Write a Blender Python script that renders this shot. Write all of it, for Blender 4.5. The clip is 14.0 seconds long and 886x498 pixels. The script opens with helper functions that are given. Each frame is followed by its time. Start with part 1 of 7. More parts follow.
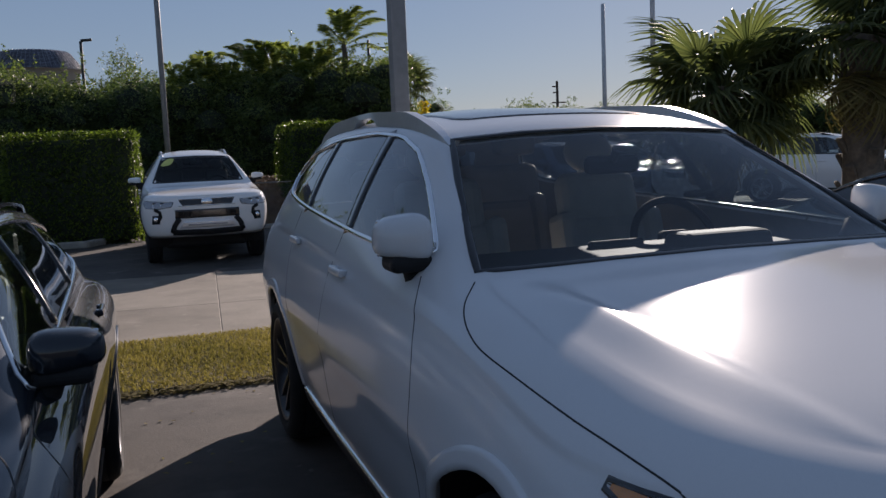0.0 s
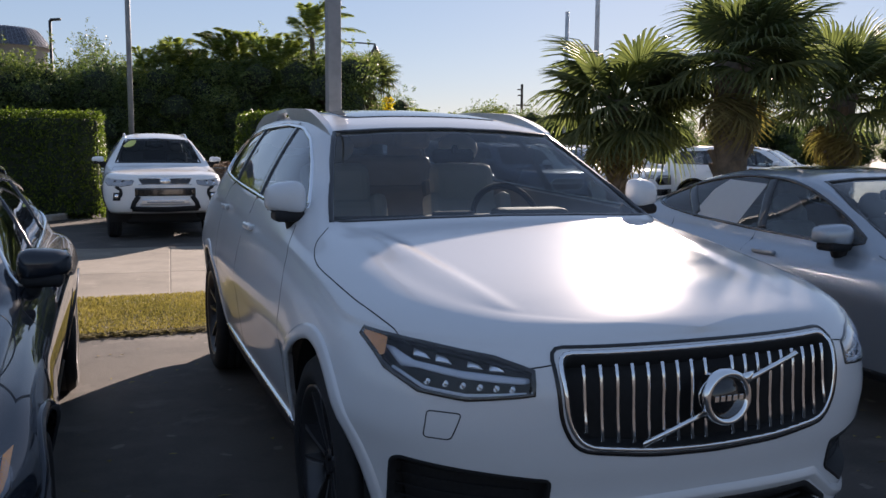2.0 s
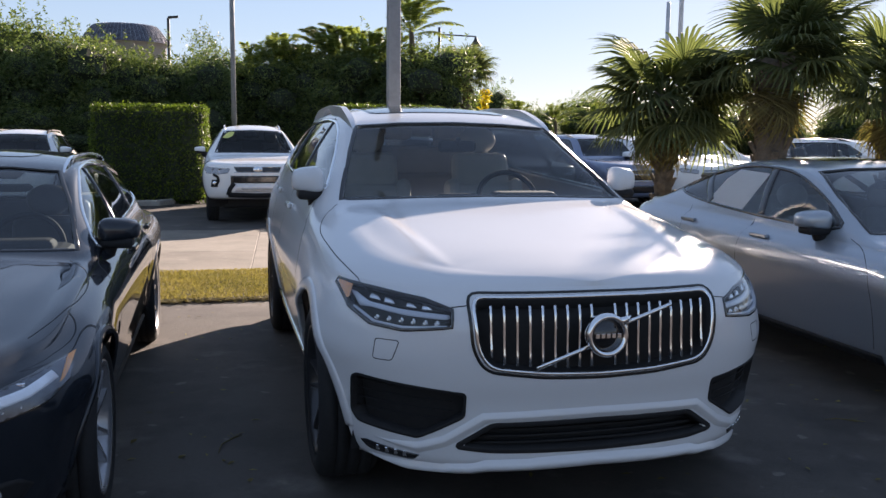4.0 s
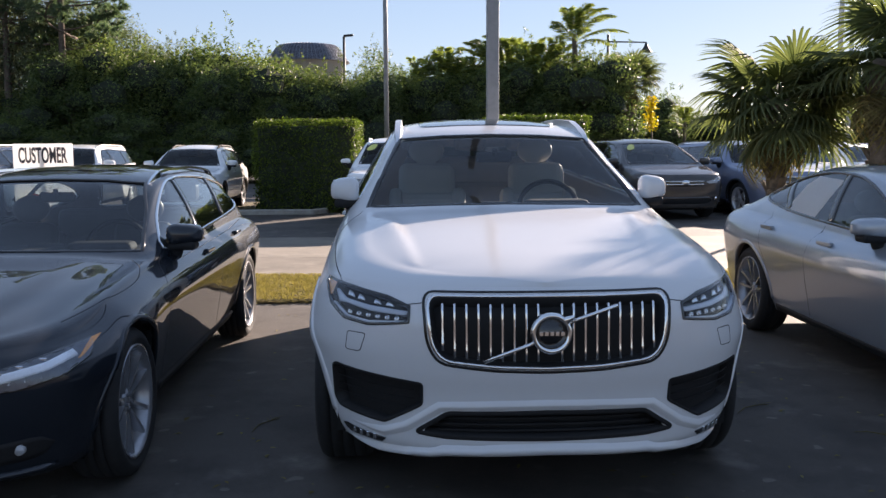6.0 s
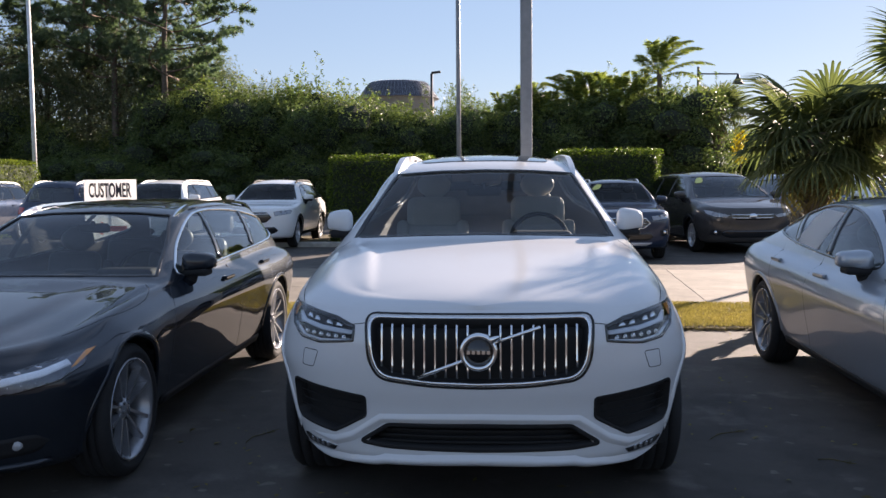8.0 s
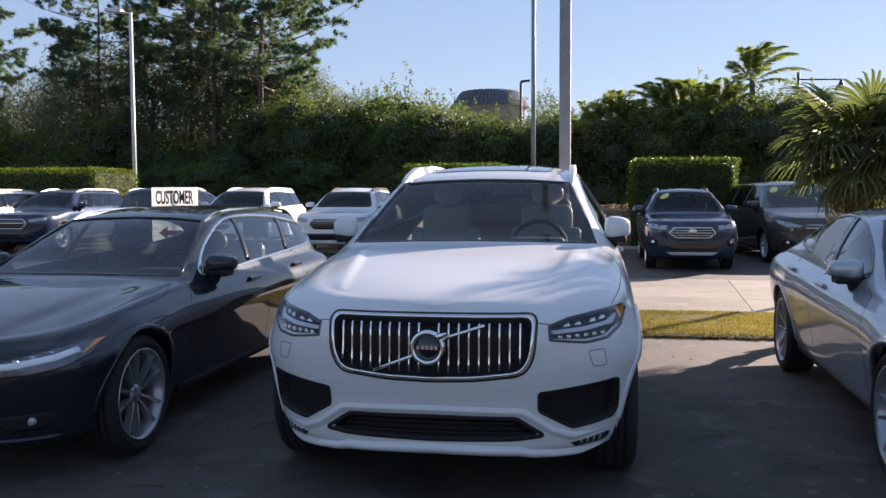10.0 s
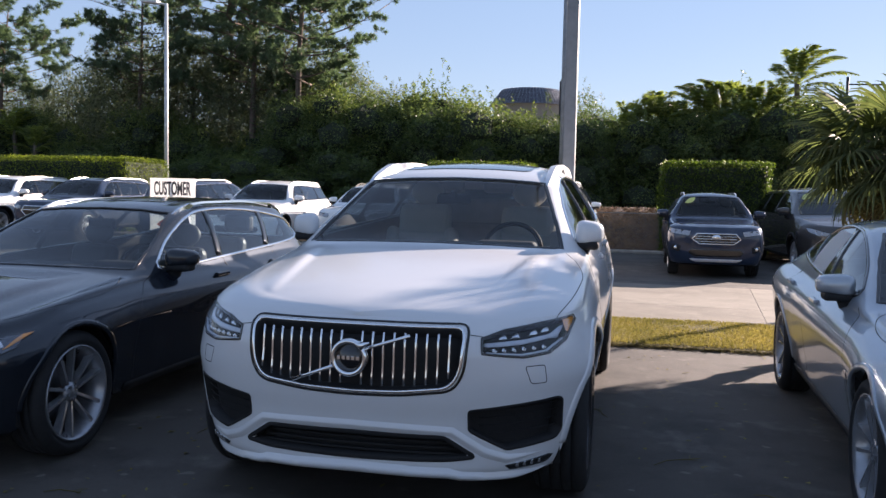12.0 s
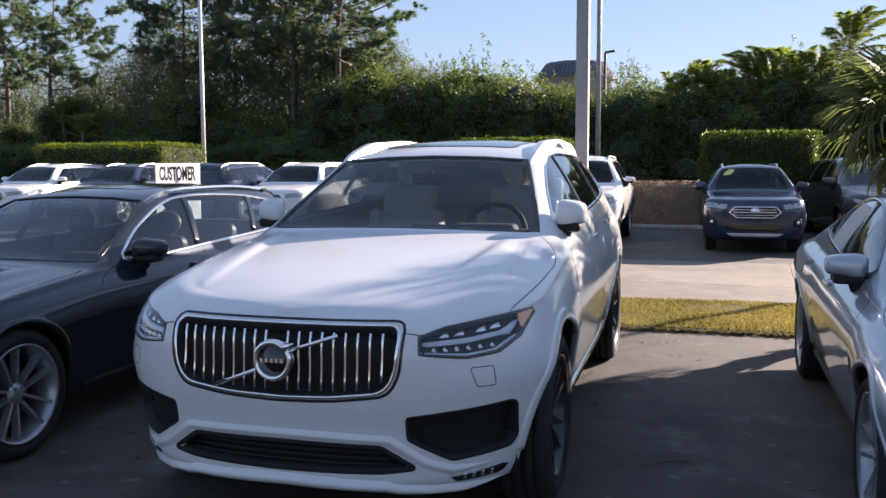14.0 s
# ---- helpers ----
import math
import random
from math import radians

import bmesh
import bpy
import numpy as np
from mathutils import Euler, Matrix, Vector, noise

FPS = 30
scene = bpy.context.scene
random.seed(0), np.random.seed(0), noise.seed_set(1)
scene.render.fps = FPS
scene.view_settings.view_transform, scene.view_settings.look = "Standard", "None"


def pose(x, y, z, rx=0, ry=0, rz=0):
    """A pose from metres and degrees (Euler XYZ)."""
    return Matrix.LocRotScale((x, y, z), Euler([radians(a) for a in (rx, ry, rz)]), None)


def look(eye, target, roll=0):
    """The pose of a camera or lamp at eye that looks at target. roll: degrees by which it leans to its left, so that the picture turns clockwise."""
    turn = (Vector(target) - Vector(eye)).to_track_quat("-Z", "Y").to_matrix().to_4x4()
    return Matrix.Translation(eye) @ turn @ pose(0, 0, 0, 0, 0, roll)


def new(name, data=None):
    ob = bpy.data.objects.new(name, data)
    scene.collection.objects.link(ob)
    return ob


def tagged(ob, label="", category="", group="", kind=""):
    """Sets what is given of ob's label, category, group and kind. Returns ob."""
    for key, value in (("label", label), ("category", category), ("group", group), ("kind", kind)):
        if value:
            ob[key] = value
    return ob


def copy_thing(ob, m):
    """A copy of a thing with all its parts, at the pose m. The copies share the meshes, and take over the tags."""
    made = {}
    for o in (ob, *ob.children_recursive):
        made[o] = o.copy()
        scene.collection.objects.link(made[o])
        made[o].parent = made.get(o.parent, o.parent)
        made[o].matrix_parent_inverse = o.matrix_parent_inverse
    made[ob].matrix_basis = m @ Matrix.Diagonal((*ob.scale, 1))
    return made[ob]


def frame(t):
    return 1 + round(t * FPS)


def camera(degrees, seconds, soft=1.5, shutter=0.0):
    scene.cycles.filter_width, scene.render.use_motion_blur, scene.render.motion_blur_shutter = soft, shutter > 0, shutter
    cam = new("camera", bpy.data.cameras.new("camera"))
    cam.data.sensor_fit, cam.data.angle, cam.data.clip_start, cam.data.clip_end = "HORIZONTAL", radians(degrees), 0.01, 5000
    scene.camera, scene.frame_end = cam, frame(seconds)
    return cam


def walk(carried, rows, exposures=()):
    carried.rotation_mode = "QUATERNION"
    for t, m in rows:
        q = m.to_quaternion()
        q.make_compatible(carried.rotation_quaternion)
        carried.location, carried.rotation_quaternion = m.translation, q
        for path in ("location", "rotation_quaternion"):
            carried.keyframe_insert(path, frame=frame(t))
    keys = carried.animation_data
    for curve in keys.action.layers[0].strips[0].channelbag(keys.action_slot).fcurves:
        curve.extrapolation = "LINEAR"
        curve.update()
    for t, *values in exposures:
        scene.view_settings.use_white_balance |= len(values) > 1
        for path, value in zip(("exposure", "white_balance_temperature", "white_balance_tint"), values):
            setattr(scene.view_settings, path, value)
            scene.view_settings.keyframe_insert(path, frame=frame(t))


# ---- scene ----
cam = camera(53.8, 14.0)
PATH = [
    (0, (-1.597, -0.729, 1.478), (-0.948, 1.151, 1.261), -2.4),
    (0.5, (-1.652, -1.045, 1.505), (-1.083, 0.86, 1.283), -2.6),
    (1, (-1.739, -1.362, 1.503), (-1.191, 0.547, 1.268), -2.6),
    (1.5, (-1.669, -1.684, 1.462), (-0.998, 0.186, 1.234), -0.7),
    (2, (-1.592, -1.936, 1.440), (-0.869, -0.085, 1.216), 0.4),
    (2.5, (-1.615, -2.209, 1.429), (-0.94, -0.344, 1.174), 0.8),
    (5, (-0.895, -3.032, 1.452), (-0.604, -1.067, 1.222), 1.4),
    (5.5, (-0.672, -3.11, 1.438), (-0.511, -1.13, 1.208), 1.5),
    (6, (-0.567, -3.246, 1.457), (-0.47, -1.261, 1.232), -0.3),
    (6.5, (-0.492, -3.42, 1.457), (-0.447, -1.431, 1.247), 0.9),
    (7, (-0.308, -3.46, 1.461), (-0.317, -1.466, 1.302), 0.5),
    (7.5, (-0.081, -3.466, 1.452), (-0.144, -1.473, 1.300), 0.8),
    (8, (0.072, -3.586, 1.457), (-0.048, -1.596, 1.310), -0.5),
    (10.5, (0.941, -3.834, 1.454), (0.557, -1.875, 1.330), 0.6),
    (11, (1.135, -3.763, 1.443), (0.708, -1.813, 1.322), 1.1),
    (11.5, (1.195, -3.664, 1.451), (0.726, -1.724, 1.328), 0.7),
    (12, (1.15, -3.438, 1.464), (0.716, -1.49, 1.331), 1.2),
    (12.5, (1.175, -3.321, 1.463), (0.791, -1.363, 1.323), 0.9),
    (13, (1.365, -3.241, 1.474), (0.94, -1.291, 1.338), 0.3),
    (13.5, (1.507, -3.131, 1.481), (1.013, -1.198, 1.334), 0.2),
    (14, (1.497, -2.938, 1.480), (0.949, -1.023, 1.295), -0.2),
]
walk(cam, [(t, look(eye, target, roll)) for t, eye, target, roll in PATH],
     [(0.0, 0.82, 6450, 22), (1.5, 1.42, 6700, 23), (5.0, 2.03, 6950, 23), (6.0, 2.03, 6950, 23), (7.3, 1.94, 6950, 23), (8.0, 1.98, 6900, 23), (10.5, 1.95, 6700, 24), (12.5, 2.03, 6700, 24), (13.2, 1.98, 6700, 24), (14.0, 2.07, 6700, 24)])

# ---- light ----
SUN_AZ, SUN_EL = 36.5, 18.5
world = bpy.data.worlds.new("sky")
scene.world = world
world.use_nodes = True
wn = world.node_tree.nodes
sky = wn.new("ShaderNodeTexSky")
sky.sky_type = "NISHITA"
sky.sun_disc = False
sky.sun_elevation, sky.sun_rotation = radians(SUN_EL), radians(SUN_AZ)
sky.air_density, sky.dust_density, sky.ozone_density = 1.0, 0.1, 2.0
wn["Background"].inputs["Strength"].default_value = 0.068
soft_sky, rich_sky = wn.new("ShaderNodeGamma"), wn.new("ShaderNodeHueSaturation")
soft_sky.inputs["Gamma"].default_value, rich_sky.inputs["Saturation"].default_value = 0.8, 1.15
world.node_tree.links.new(sky.outputs["Color"], soft_sky.inputs["Color"])
world.node_tree.links.new(soft_sky.outputs["Color"], rich_sky.inputs["Color"])
even = wn.new("ShaderNodeMix")
even.data_type = "RGBA"
even.inputs[0].default_value, even.inputs[7].default_value = 0.62, (1.18, 1.81, 2.70, 1)
world.node_tree.links.new(rich_sky.outputs["Color"], even.inputs[6])
world.node_tree.links.new(even.outputs[2], wn["Background"].inputs["Color"])
sun_data = bpy.data.lights.new("sun", "SUN")
sun_data.energy, sun_data.angle, sun_data.color = 4.1, radians(0.5), (1.0, 0.9, 0.76)
sun = new("sun", sun_data)
SUN_DIR = Vector((math.sin(radians(SUN_AZ)) * math.cos(radians(SUN_EL)), math.cos(radians(SUN_AZ)) * math.cos(radians(SUN_EL)), math.sin(radians(SUN_EL))))
sun.matrix_world = look(SUN_DIR * 60, (0, 0, 0))

# ---- materials ----
def nodes_of(name):
    m = bpy.data.materials.new(name)
    m.use_nodes = True
    nt = m.node_tree
    return m, nt, nt.nodes["Principled BSDF"]


def ramp(nt, src, stops):
    r = nt.nodes.new("ShaderNodeValToRGB")
    els = r.color_ramp.elements
    while len(els) < len(stops):
        els.new(0.5)
    for e, (p, c) in zip(els, stops):
        e.position, e.color = p, (*c, 1) if len(c) == 3 else c
    nt.links.new(src, r.inputs[0])
    return r.outputs[0]


def noise_tex(nt, scale, detail=4, rough=0.6, coord="Object"):
    tc = nt.nodes.new("ShaderNodeTexCoord")
    n = nt.nodes.new("ShaderNodeTexNoise")
    n.inputs["Scale"].default_value, n.inputs["Detail"].default_value, n.inputs["Roughness"].default_value = scale, detail, rough
    nt.links.new(tc.outputs[coord], n.inputs["Vector"])
    return n.outputs["Fac"]


def mix_rgb(nt, kind, fac, a, b):
    m = nt.nodes.new("ShaderNodeMix")
    m.data_type, m.blend_type = "RGBA", kind
    for sock, v in ((m.inputs[0], fac), (m.inputs[6], a), (m.inputs[7], b)):
        if isinstance(v, (int, float)):
            sock.default_value = v
        elif isinstance(v, tuple):
            sock.default_value = (*v, 1)
        else:
            nt.links.new(v, sock)
    return m.outputs[2]


def bump(nt, bsdf, height, strength, dist):
    b = nt.nodes.new("ShaderNodeBump")
    b.inputs["Strength"].default_value, b.inputs["Distance"].default_value = strength, dist
    nt.links.new(height, b.inputs["Height"])
    nt.links.new(b.outputs[0], bsdf.inputs["Normal"])


def plain(name, col, rough=0.5, metal=0.0, var=0.12, scale=12.0, bumps=0.0, coat=0.0, spec=0.5):
    """A surface of one colour with grain and stains at two scales."""
    m, nt, b = nodes_of(name)
    lo, hi = tuple(c * (1 - var) for c in col), tuple(min(1, c * (1 + var)) for c in col)
    fine = noise_tex(nt, scale, 5)
    base = ramp(nt, fine, [(0.3, lo), (0.7, hi)])
    big = noise_tex(nt, scale * 0.13, 3)
    out = mix_rgb(nt, "MULTIPLY", 1.0, base, ramp(nt, big, [(0.35, (1 - var,) * 3), (0.65, (1.0,) * 3)]))
    nt.links.new(out, b.inputs["Base Color"])
    b.inputs["Roughness"].default_value, b.inputs["Metallic"].default_value = rough, metal
    b.inputs["Coat Weight"].default_value, b.inputs["Coat Roughness"].default_value = coat, 0.04
    b.inputs["Specular IOR Level"].default_value = spec
    if bumps:
        bump(nt, b, fine, 0.5, bumps)
    return m


def paint(name, col, metal=0.0, rough=0.32, flake=0.06, haze=0.05, film=0.07, spec=0.0, gloss=1.55):
    """Car paint under clear coat, with fine flake and a film of dust."""
    m, nt, b = nodes_of(name)
    fl = noise_tex(nt, 900, 1)
    c = ramp(nt, fl, [(0.3, tuple(v * (1 - flake) for v in col)), (0.7, tuple(min(1, v * (1 + flake)) for v in col))])
    dust = ramp(nt, noise_tex(nt, 2.2, 5, 0.65), [(0.45, (0, 0, 0)), (0.8, (film, film, film))])
    nt.links.new(mix_rgb(nt, "MIX", dust, c, (0.42, 0.4, 0.36)), b.inputs["Base Color"])
    b.inputs["Metallic"].default_value, b.inputs["Roughness"].default_value = metal, rough
    b.inputs["Coat Weight"].default_value, b.inputs["Coat Roughness"].default_value = 1.0, haze
    b.inputs["Coat IOR"].default_value = gloss
    b.inputs["Specular IOR Level"].default_value = spec
    wav = noise_tex(nt, 35, 2)
    bump(nt, b, wav, 0.012, 0.01)
    return m


def glass(name, tint, gloss=0.0, ior=1.5):
    m, nt, b = nodes_of(name)
    out = nt.nodes["Material Output"]
    nt.nodes.remove(b)
    tr, gl, fr, mx = (nt.nodes.new(k) for k in ("ShaderNodeBsdfTransparent", "ShaderNodeBsdfGlossy", "ShaderNodeLayerWeight", "ShaderNodeMixShader"))
    power, scale = nt.nodes.new("ShaderNodeMath"), nt.nodes.new("ShaderNodeMath")
    power.operation, scale.operation = "POWER", "MULTIPLY_ADD"
    power.inputs[1].default_value = 4.5
    low = ((ior - 1) / (ior + 1)) ** 2 * 1.8
    scale.inputs[1].default_value, scale.inputs[2].default_value = 1 - low, low
    nt.links.new(fr.outputs["Facing"], power.inputs[0])
    nt.links.new(power.outputs[0], scale.inputs[0])
    tr.inputs[0].default_value = (*tint, 1)
    gl.inputs["Roughness"].default_value = 0.02 + gloss
    gl.inputs["Color"].default_value = (0.95, 0.97, 1, 1)
    nt.links.new(scale.outputs[0], mx.inputs[0])
    nt.links.new(tr.outputs[0], mx.inputs[1])
    nt.links.new(gl.outputs[0], mx.inputs[2])
    nt.links.new(mx.outputs[0], out.inputs[0])
    return m


def leafy(name, dark, light, trans=0.25, rough=0.45):
    """Leaves: varied from leaf to leaf, with light passing through."""
    m, nt, b = nodes_of(name)
    geo = nt.nodes.new("ShaderNodeNewGeometry")
    big = noise_tex(nt, 0.55, 3)
    c = ramp(nt, geo.outputs["Random Per Island"], [(0.0, dark), (0.55, tuple((a + d) / 2 for a, d in zip(dark, light))), (1.0, light)])
    c = mix_rgb(nt, "MULTIPLY", 1.0, c, ramp(nt, big, [(0.3, (0.55, 0.6, 0.5)), (0.7, (1.15, 1.1, 0.9))]))
    nt.links.new(c, b.inputs["Base Color"])
    b.inputs["Roughness"].default_value = rough
    b.inputs["Specular IOR Level"].default_value = 0.2
    t = nt.nodes.new("ShaderNodeBsdfTranslucent")
    nt.links.new(mix_rgb(nt, "MULTIPLY", 1.0, c, (1.1, 1.17, 0.7)), t.inputs["Color"])
    mx = nt.nodes.new("ShaderNodeMixShader")
    mx.inputs[0].default_value = trans
    nt.links.new(b.outputs[0], mx.inputs[1])
    nt.links.new(t.outputs[0], mx.inputs[2])
    nt.links.new(mx.outputs[0], nt.nodes["Material Output"].inputs[0])
    return m


def thin_sheet(name, col, trans):
    """Thin printed plastic or paper that lets some light through."""
    m = plain(name, col, 0.5, 0, 0.03, 20)
    nt = m.node_tree
    t, mx = nt.nodes.new("ShaderNodeBsdfTranslucent"), nt.nodes.new("ShaderNodeMixShader")
    t.inputs["Color"].default_value = (*col, 1)
    mx.inputs[0].default_value = trans
    nt.links.new(nt.nodes["Principled BSDF"].outputs[0], mx.inputs[1])
    nt.links.new(t.outputs[0], mx.inputs[2])
    nt.links.new(mx.outputs[0], nt.nodes["Material Output"].inputs[0])
    return m


M = {}
M["white"] = paint("pearl_white_paint", (0.615, 0.62, 0.63), 0.04, 0.3, 0.06, 0.12, 0.07, 0.0, 1.45)
M["plainwhite"] = paint("white_paint", (0.78, 0.78, 0.77))
M["navy"] = paint("dark_blue_paint", (0.015, 0.0195, 0.027), 0.3, 0.4, 0.3, 0.012, 0.018, 0.0, 1.5)
M["silver"] = paint("silver_paint", (0.34, 0.375, 0.415), 0.55, 0.32, 0.15)
M["slate"] = paint("slate_blue_paint", (0.022, 0.035, 0.066), 0.3, 0.3, 0.2)
M["charcoal"] = paint("dark_grey_paint", (0.055, 0.05, 0.048), 0.1, 0.32, 0.2)
M["greyblue"] = paint("navy_blue_paint", (0.02, 0.032, 0.06), 0.1, 0.3, 0.2)
M["bluesilver"] = paint("pale_blue_paint", (0.18, 0.22, 0.32), 0.4, 0.3, 0.2)
M["chrome"] = plain("chrome", (0.78, 0.79, 0.8), 0.09, 1.0, 0.03, 30)
M["alloy"] = plain("alloy_silver", (0.66, 0.67, 0.69), 0.3, 0.65, 0.06, 30)
M["darkalloy"] = plain("dark_alloy", (0.05, 0.05, 0.053), 0.3, 0.5, 0.1, 30)
M["rubber"] = plain("tyre_rubber", (0.013, 0.013, 0.014), 0.85, 0, 0.25, 40, 0.002)
M["trim"] = plain("black_plastic", (0.014, 0.014, 0.015), 0.7, 0, 0.2, 60, 0.0006, 0.0, 0.3)
M["gloss"] = plain("gloss_black", (0.012, 0.012, 0.013), 0.12, 0, 0.1, 30, 0, 0.6)
M["seam"] = plain("seam_shadow_gap", (0.02, 0.021, 0.023), 0.8, 0, 0.1, 30)
M["frit"] = plain("black_glass_edge", (0.01, 0.01, 0.011), 0.2, 0, 0.1, 30)
M["glass"] = glass("windscreen_glass", (0.41, 0.46, 0.48), 0, 1.3)
M["sideglass"] = glass("side_glass", (0.70, 0.77, 0.77), 0, 1.5)
M["tinted"] = glass("tinted_side_glass", (0.42, 0.47, 0.47), 0, 1.6)
M["privacy"] = glass("privacy_glass", (0.30, 0.32, 0.33), 0, 1.6)
M["lens"] = glass("lamp_lens", (0.93, 0.95, 0.98), 0, 1.35)
M["lampdark"] = plain("lamp_inner", (0.40, 0.41, 0.43), 0.3, 0.1, 0.2, 40)
M["amber"] = plain("amber_lens", (0.72, 0.25, 0.04), 0.15, 0, 0.1, 60, 0, 0.7)
M["red"] = plain("red_lens", (0.45, 0.015, 0.015), 0.15, 0, 0.1, 60, 0, 0.7)
M["cabin"] = plain("cabin_dark_trim", (0.035, 0.034, 0.034), 0.7, 0, 0.2, 25)
M["beige"] = plain("pale_leather", (0.60, 0.56, 0.50), 0.5, 0, 0.08, 15, 0.001)
M["headliner"] = plain("headliner_cloth", (0.28, 0.27, 0.26), 0.9, 0, 0.1, 60)
M["darkseat"] = plain("dark_leather", (0.05, 0.048, 0.046), 0.5, 0, 0.12, 15, 0.001)
M["galv"] = plain("galvanised_steel", (0.62, 0.62, 0.62), 0.5, 0.2, 0.18, 9)
M["polegrey"] = plain("weathered_grey_steel", (0.24, 0.25, 0.26), 0.55, 0.2, 0.15, 9)
M["signred"] = plain("sign_red", (0.6, 0.05, 0.03), 0.4, 0, 0.08, 20)
M["ink"] = plain("sign_ink", (0.03, 0.03, 0.04), 0.5, 0, 0.1, 20)
M["yellow"] = plain("yellow_sticker", (0.62, 0.62, 0.18), 0.5, 0, 0.08, 20)
M["blade_lamp"] = plain("light_guide_plastic", (0.50, 0.53, 0.58), 0.15, 0, 0.05, 40, 0, 0.5)
M["guide_white"] = plain("white_light_guide", (0.86, 0.87, 0.89), 0.2, 0, 0.05, 40, 0, 0.5)
M["darkscreen"] = glass("dark_windscreen_glass", (0.42, 0.46, 0.47), 0, 1.3)
M["sheet"] = thin_sheet("translucent_white_sheet", (0.88, 0.88, 0.87), 0.5)
M["rim_silver"] = plain("rim_silver", (0.33, 0.34, 0.365), 0.26, 0.6, 0.08, 30)
M["lampshade_dark"] = plain("lamp_housing", (0.13, 0.135, 0.15), 0.25, 0.4, 0.2, 40)
# saloon seats; also the SUV's rear bench, darkened in place of cabin shade
M["greyseat"] = plain("grey_and_shaded_leather", (0.20, 0.195, 0.19), 0.5, 0, 0.12, 15, 0.001)

# ---- mesh tools ----
def part(name, bm, material, parent=None, label=""):
    """Links a bmesh as one mesh object, under a thing or a part if one is given."""
    me = bpy.data.meshes.new(name)
    bm.normal_update()
    bm.to_mesh(me)
    bm.free()
    for m in material if isinstance(material, (list, tuple)) else [material]:
        me.materials.append(m)
    ob = new(name, me)
    ob.parent = parent
    if label:
        ob["label"] = label
    return ob


def from_lists(verts, faces, smooth=True):
    me = bpy.data.meshes.new("tmp")
    me.from_pydata([tuple(v) for v in verts], [], faces)
    bm = bmesh.new()
    bm.from_mesh(me)
    bpy.data.meshes.remove(me)
    for f in bm.faces:
        f.smooth = smooth
    return bm


def add_lists(bm, verts, faces, smooth=True, mi=0):
    vs = [bm.verts.new(v) for v in verts]
    out = []
    for f in faces:
        try:
            g = bm.faces.new([vs[i] for i in f])
            g.smooth, g.material_index = smooth, mi
            out.append(g)
        except ValueError:
            pass
    return vs, out


def box(bm, cx, cy, cz, sx, sy, sz, bev=0.0, rot=None, mi=0, seg=2):
    m = Matrix.Translation((cx, cy, cz)) @ (rot or Matrix()) @ Matrix.Diagonal((sx, sy, sz, 1))
    r = bmesh.ops.create_cube(bm, size=1, matrix=m)
    fs = {f for v in r["verts"] for f in v.link_faces}
    if bev:
        g = bmesh.ops.bevel(bm, geom=list({e for v in r["verts"] for e in v.link_edges}), offset=bev, segments=seg, affect="EDGES", profile=0.5)
        fs |= set(g["faces"])
    for f in fs:
        if f.is_valid:
            f.material_index = mi
    return bm


def lathe(bm, prof, n=40, axis="x", mi=0, smooth=True, at=(0, 0, 0)):
    """Turns a profile of (along axis, radius) round the axis."""
    verts, faces = [], []
    for a, r in prof:
        for k in range(n):
            w = 2 * math.pi * k / n
            c, s = r * math.cos(w), r * math.sin(w)
            verts.append({"x": (a + at[0], c + at[1], s + at[2]), "y": (c + at[0], a + at[1], s + at[2]), "z": (c + at[0], s + at[1], a + at[2])}[axis])
    for i in range(len(prof) - 1):
        for k in range(n):
            q = (k + 1) % n
            faces.append((i * n + k, i * n + q, (i + 1) * n + q, (i + 1) * n + k))
    return add_lists(bm, verts, faces, smooth, mi)


def tube(bm, pts, rad, n=10, cap=True, mi=0):
    """A tube along points; rad is a number or one for each point."""
    pts = [Vector(p) for p in pts]
    rads = rad if isinstance(rad, (list, tuple)) else [rad] * len(pts)
    verts, faces = [], []
    ref = None
    for i, p in enumerate(pts):
        t = (pts[min(i + 1, len(pts) - 1)] - pts[max(i - 1, 0)]).normalized()
        if ref is None:
            ref = Vector((1, 0, 0)) if abs(t.x) < 0.8 else Vector((0, 1, 0))
        a = (ref - t * ref.dot(t)).normalized()
        ref, b = a, t.cross(a)
        for k in range(n):
            w = 2 * math.pi * k / n
            verts.append(p + (a * math.cos(w) + b * math.sin(w)) * rads[i])
    for i in range(len(pts) - 1):
        for k in range(n):
            q = (k + 1) % n
            faces.append((i * n + k, i * n + q, (i + 1) * n + q, (i + 1) * n + k))
    if cap:
        faces += [tuple(range(n))[::-1], tuple(range((len(pts) - 1) * n, len(pts) * n))]
    return add_lists(bm, verts, faces, True, mi)


def spline(table):
    """A smooth curve through (x, y) pairs that does not overshoot."""
    xs, ys = (np.array(c, float) for c in zip(*table))
    h = np.diff(xs)
    d = np.diff(ys) / h
    m = np.zeros(len(xs))
    for i in range(1, len(xs) - 1):
        if d[i - 1] * d[i] > 0:
            w1, w2 = 2 * h[i] + h[i - 1], h[i] + 2 * h[i - 1]
            m[i] = (w1 + w2) / (w1 / d[i - 1] + w2 / d[i])
    m[0], m[-1] = d[0], d[-1]

    def f(x):
        x = min(max(x, xs[0]), xs[-1])
        i = min(int(np.searchsorted(xs, x, "right")) - 1, len(xs) - 2)
        t = (x - xs[i]) / h[i]
        return float(ys[i] * (1 + 2 * t) * (1 - t) ** 2 + m[i] * h[i] * t * (1 - t) ** 2 + ys[i + 1] * t * t * (3 - 2 * t) - m[i + 1] * h[i] * t * t * (1 - t))
    return f


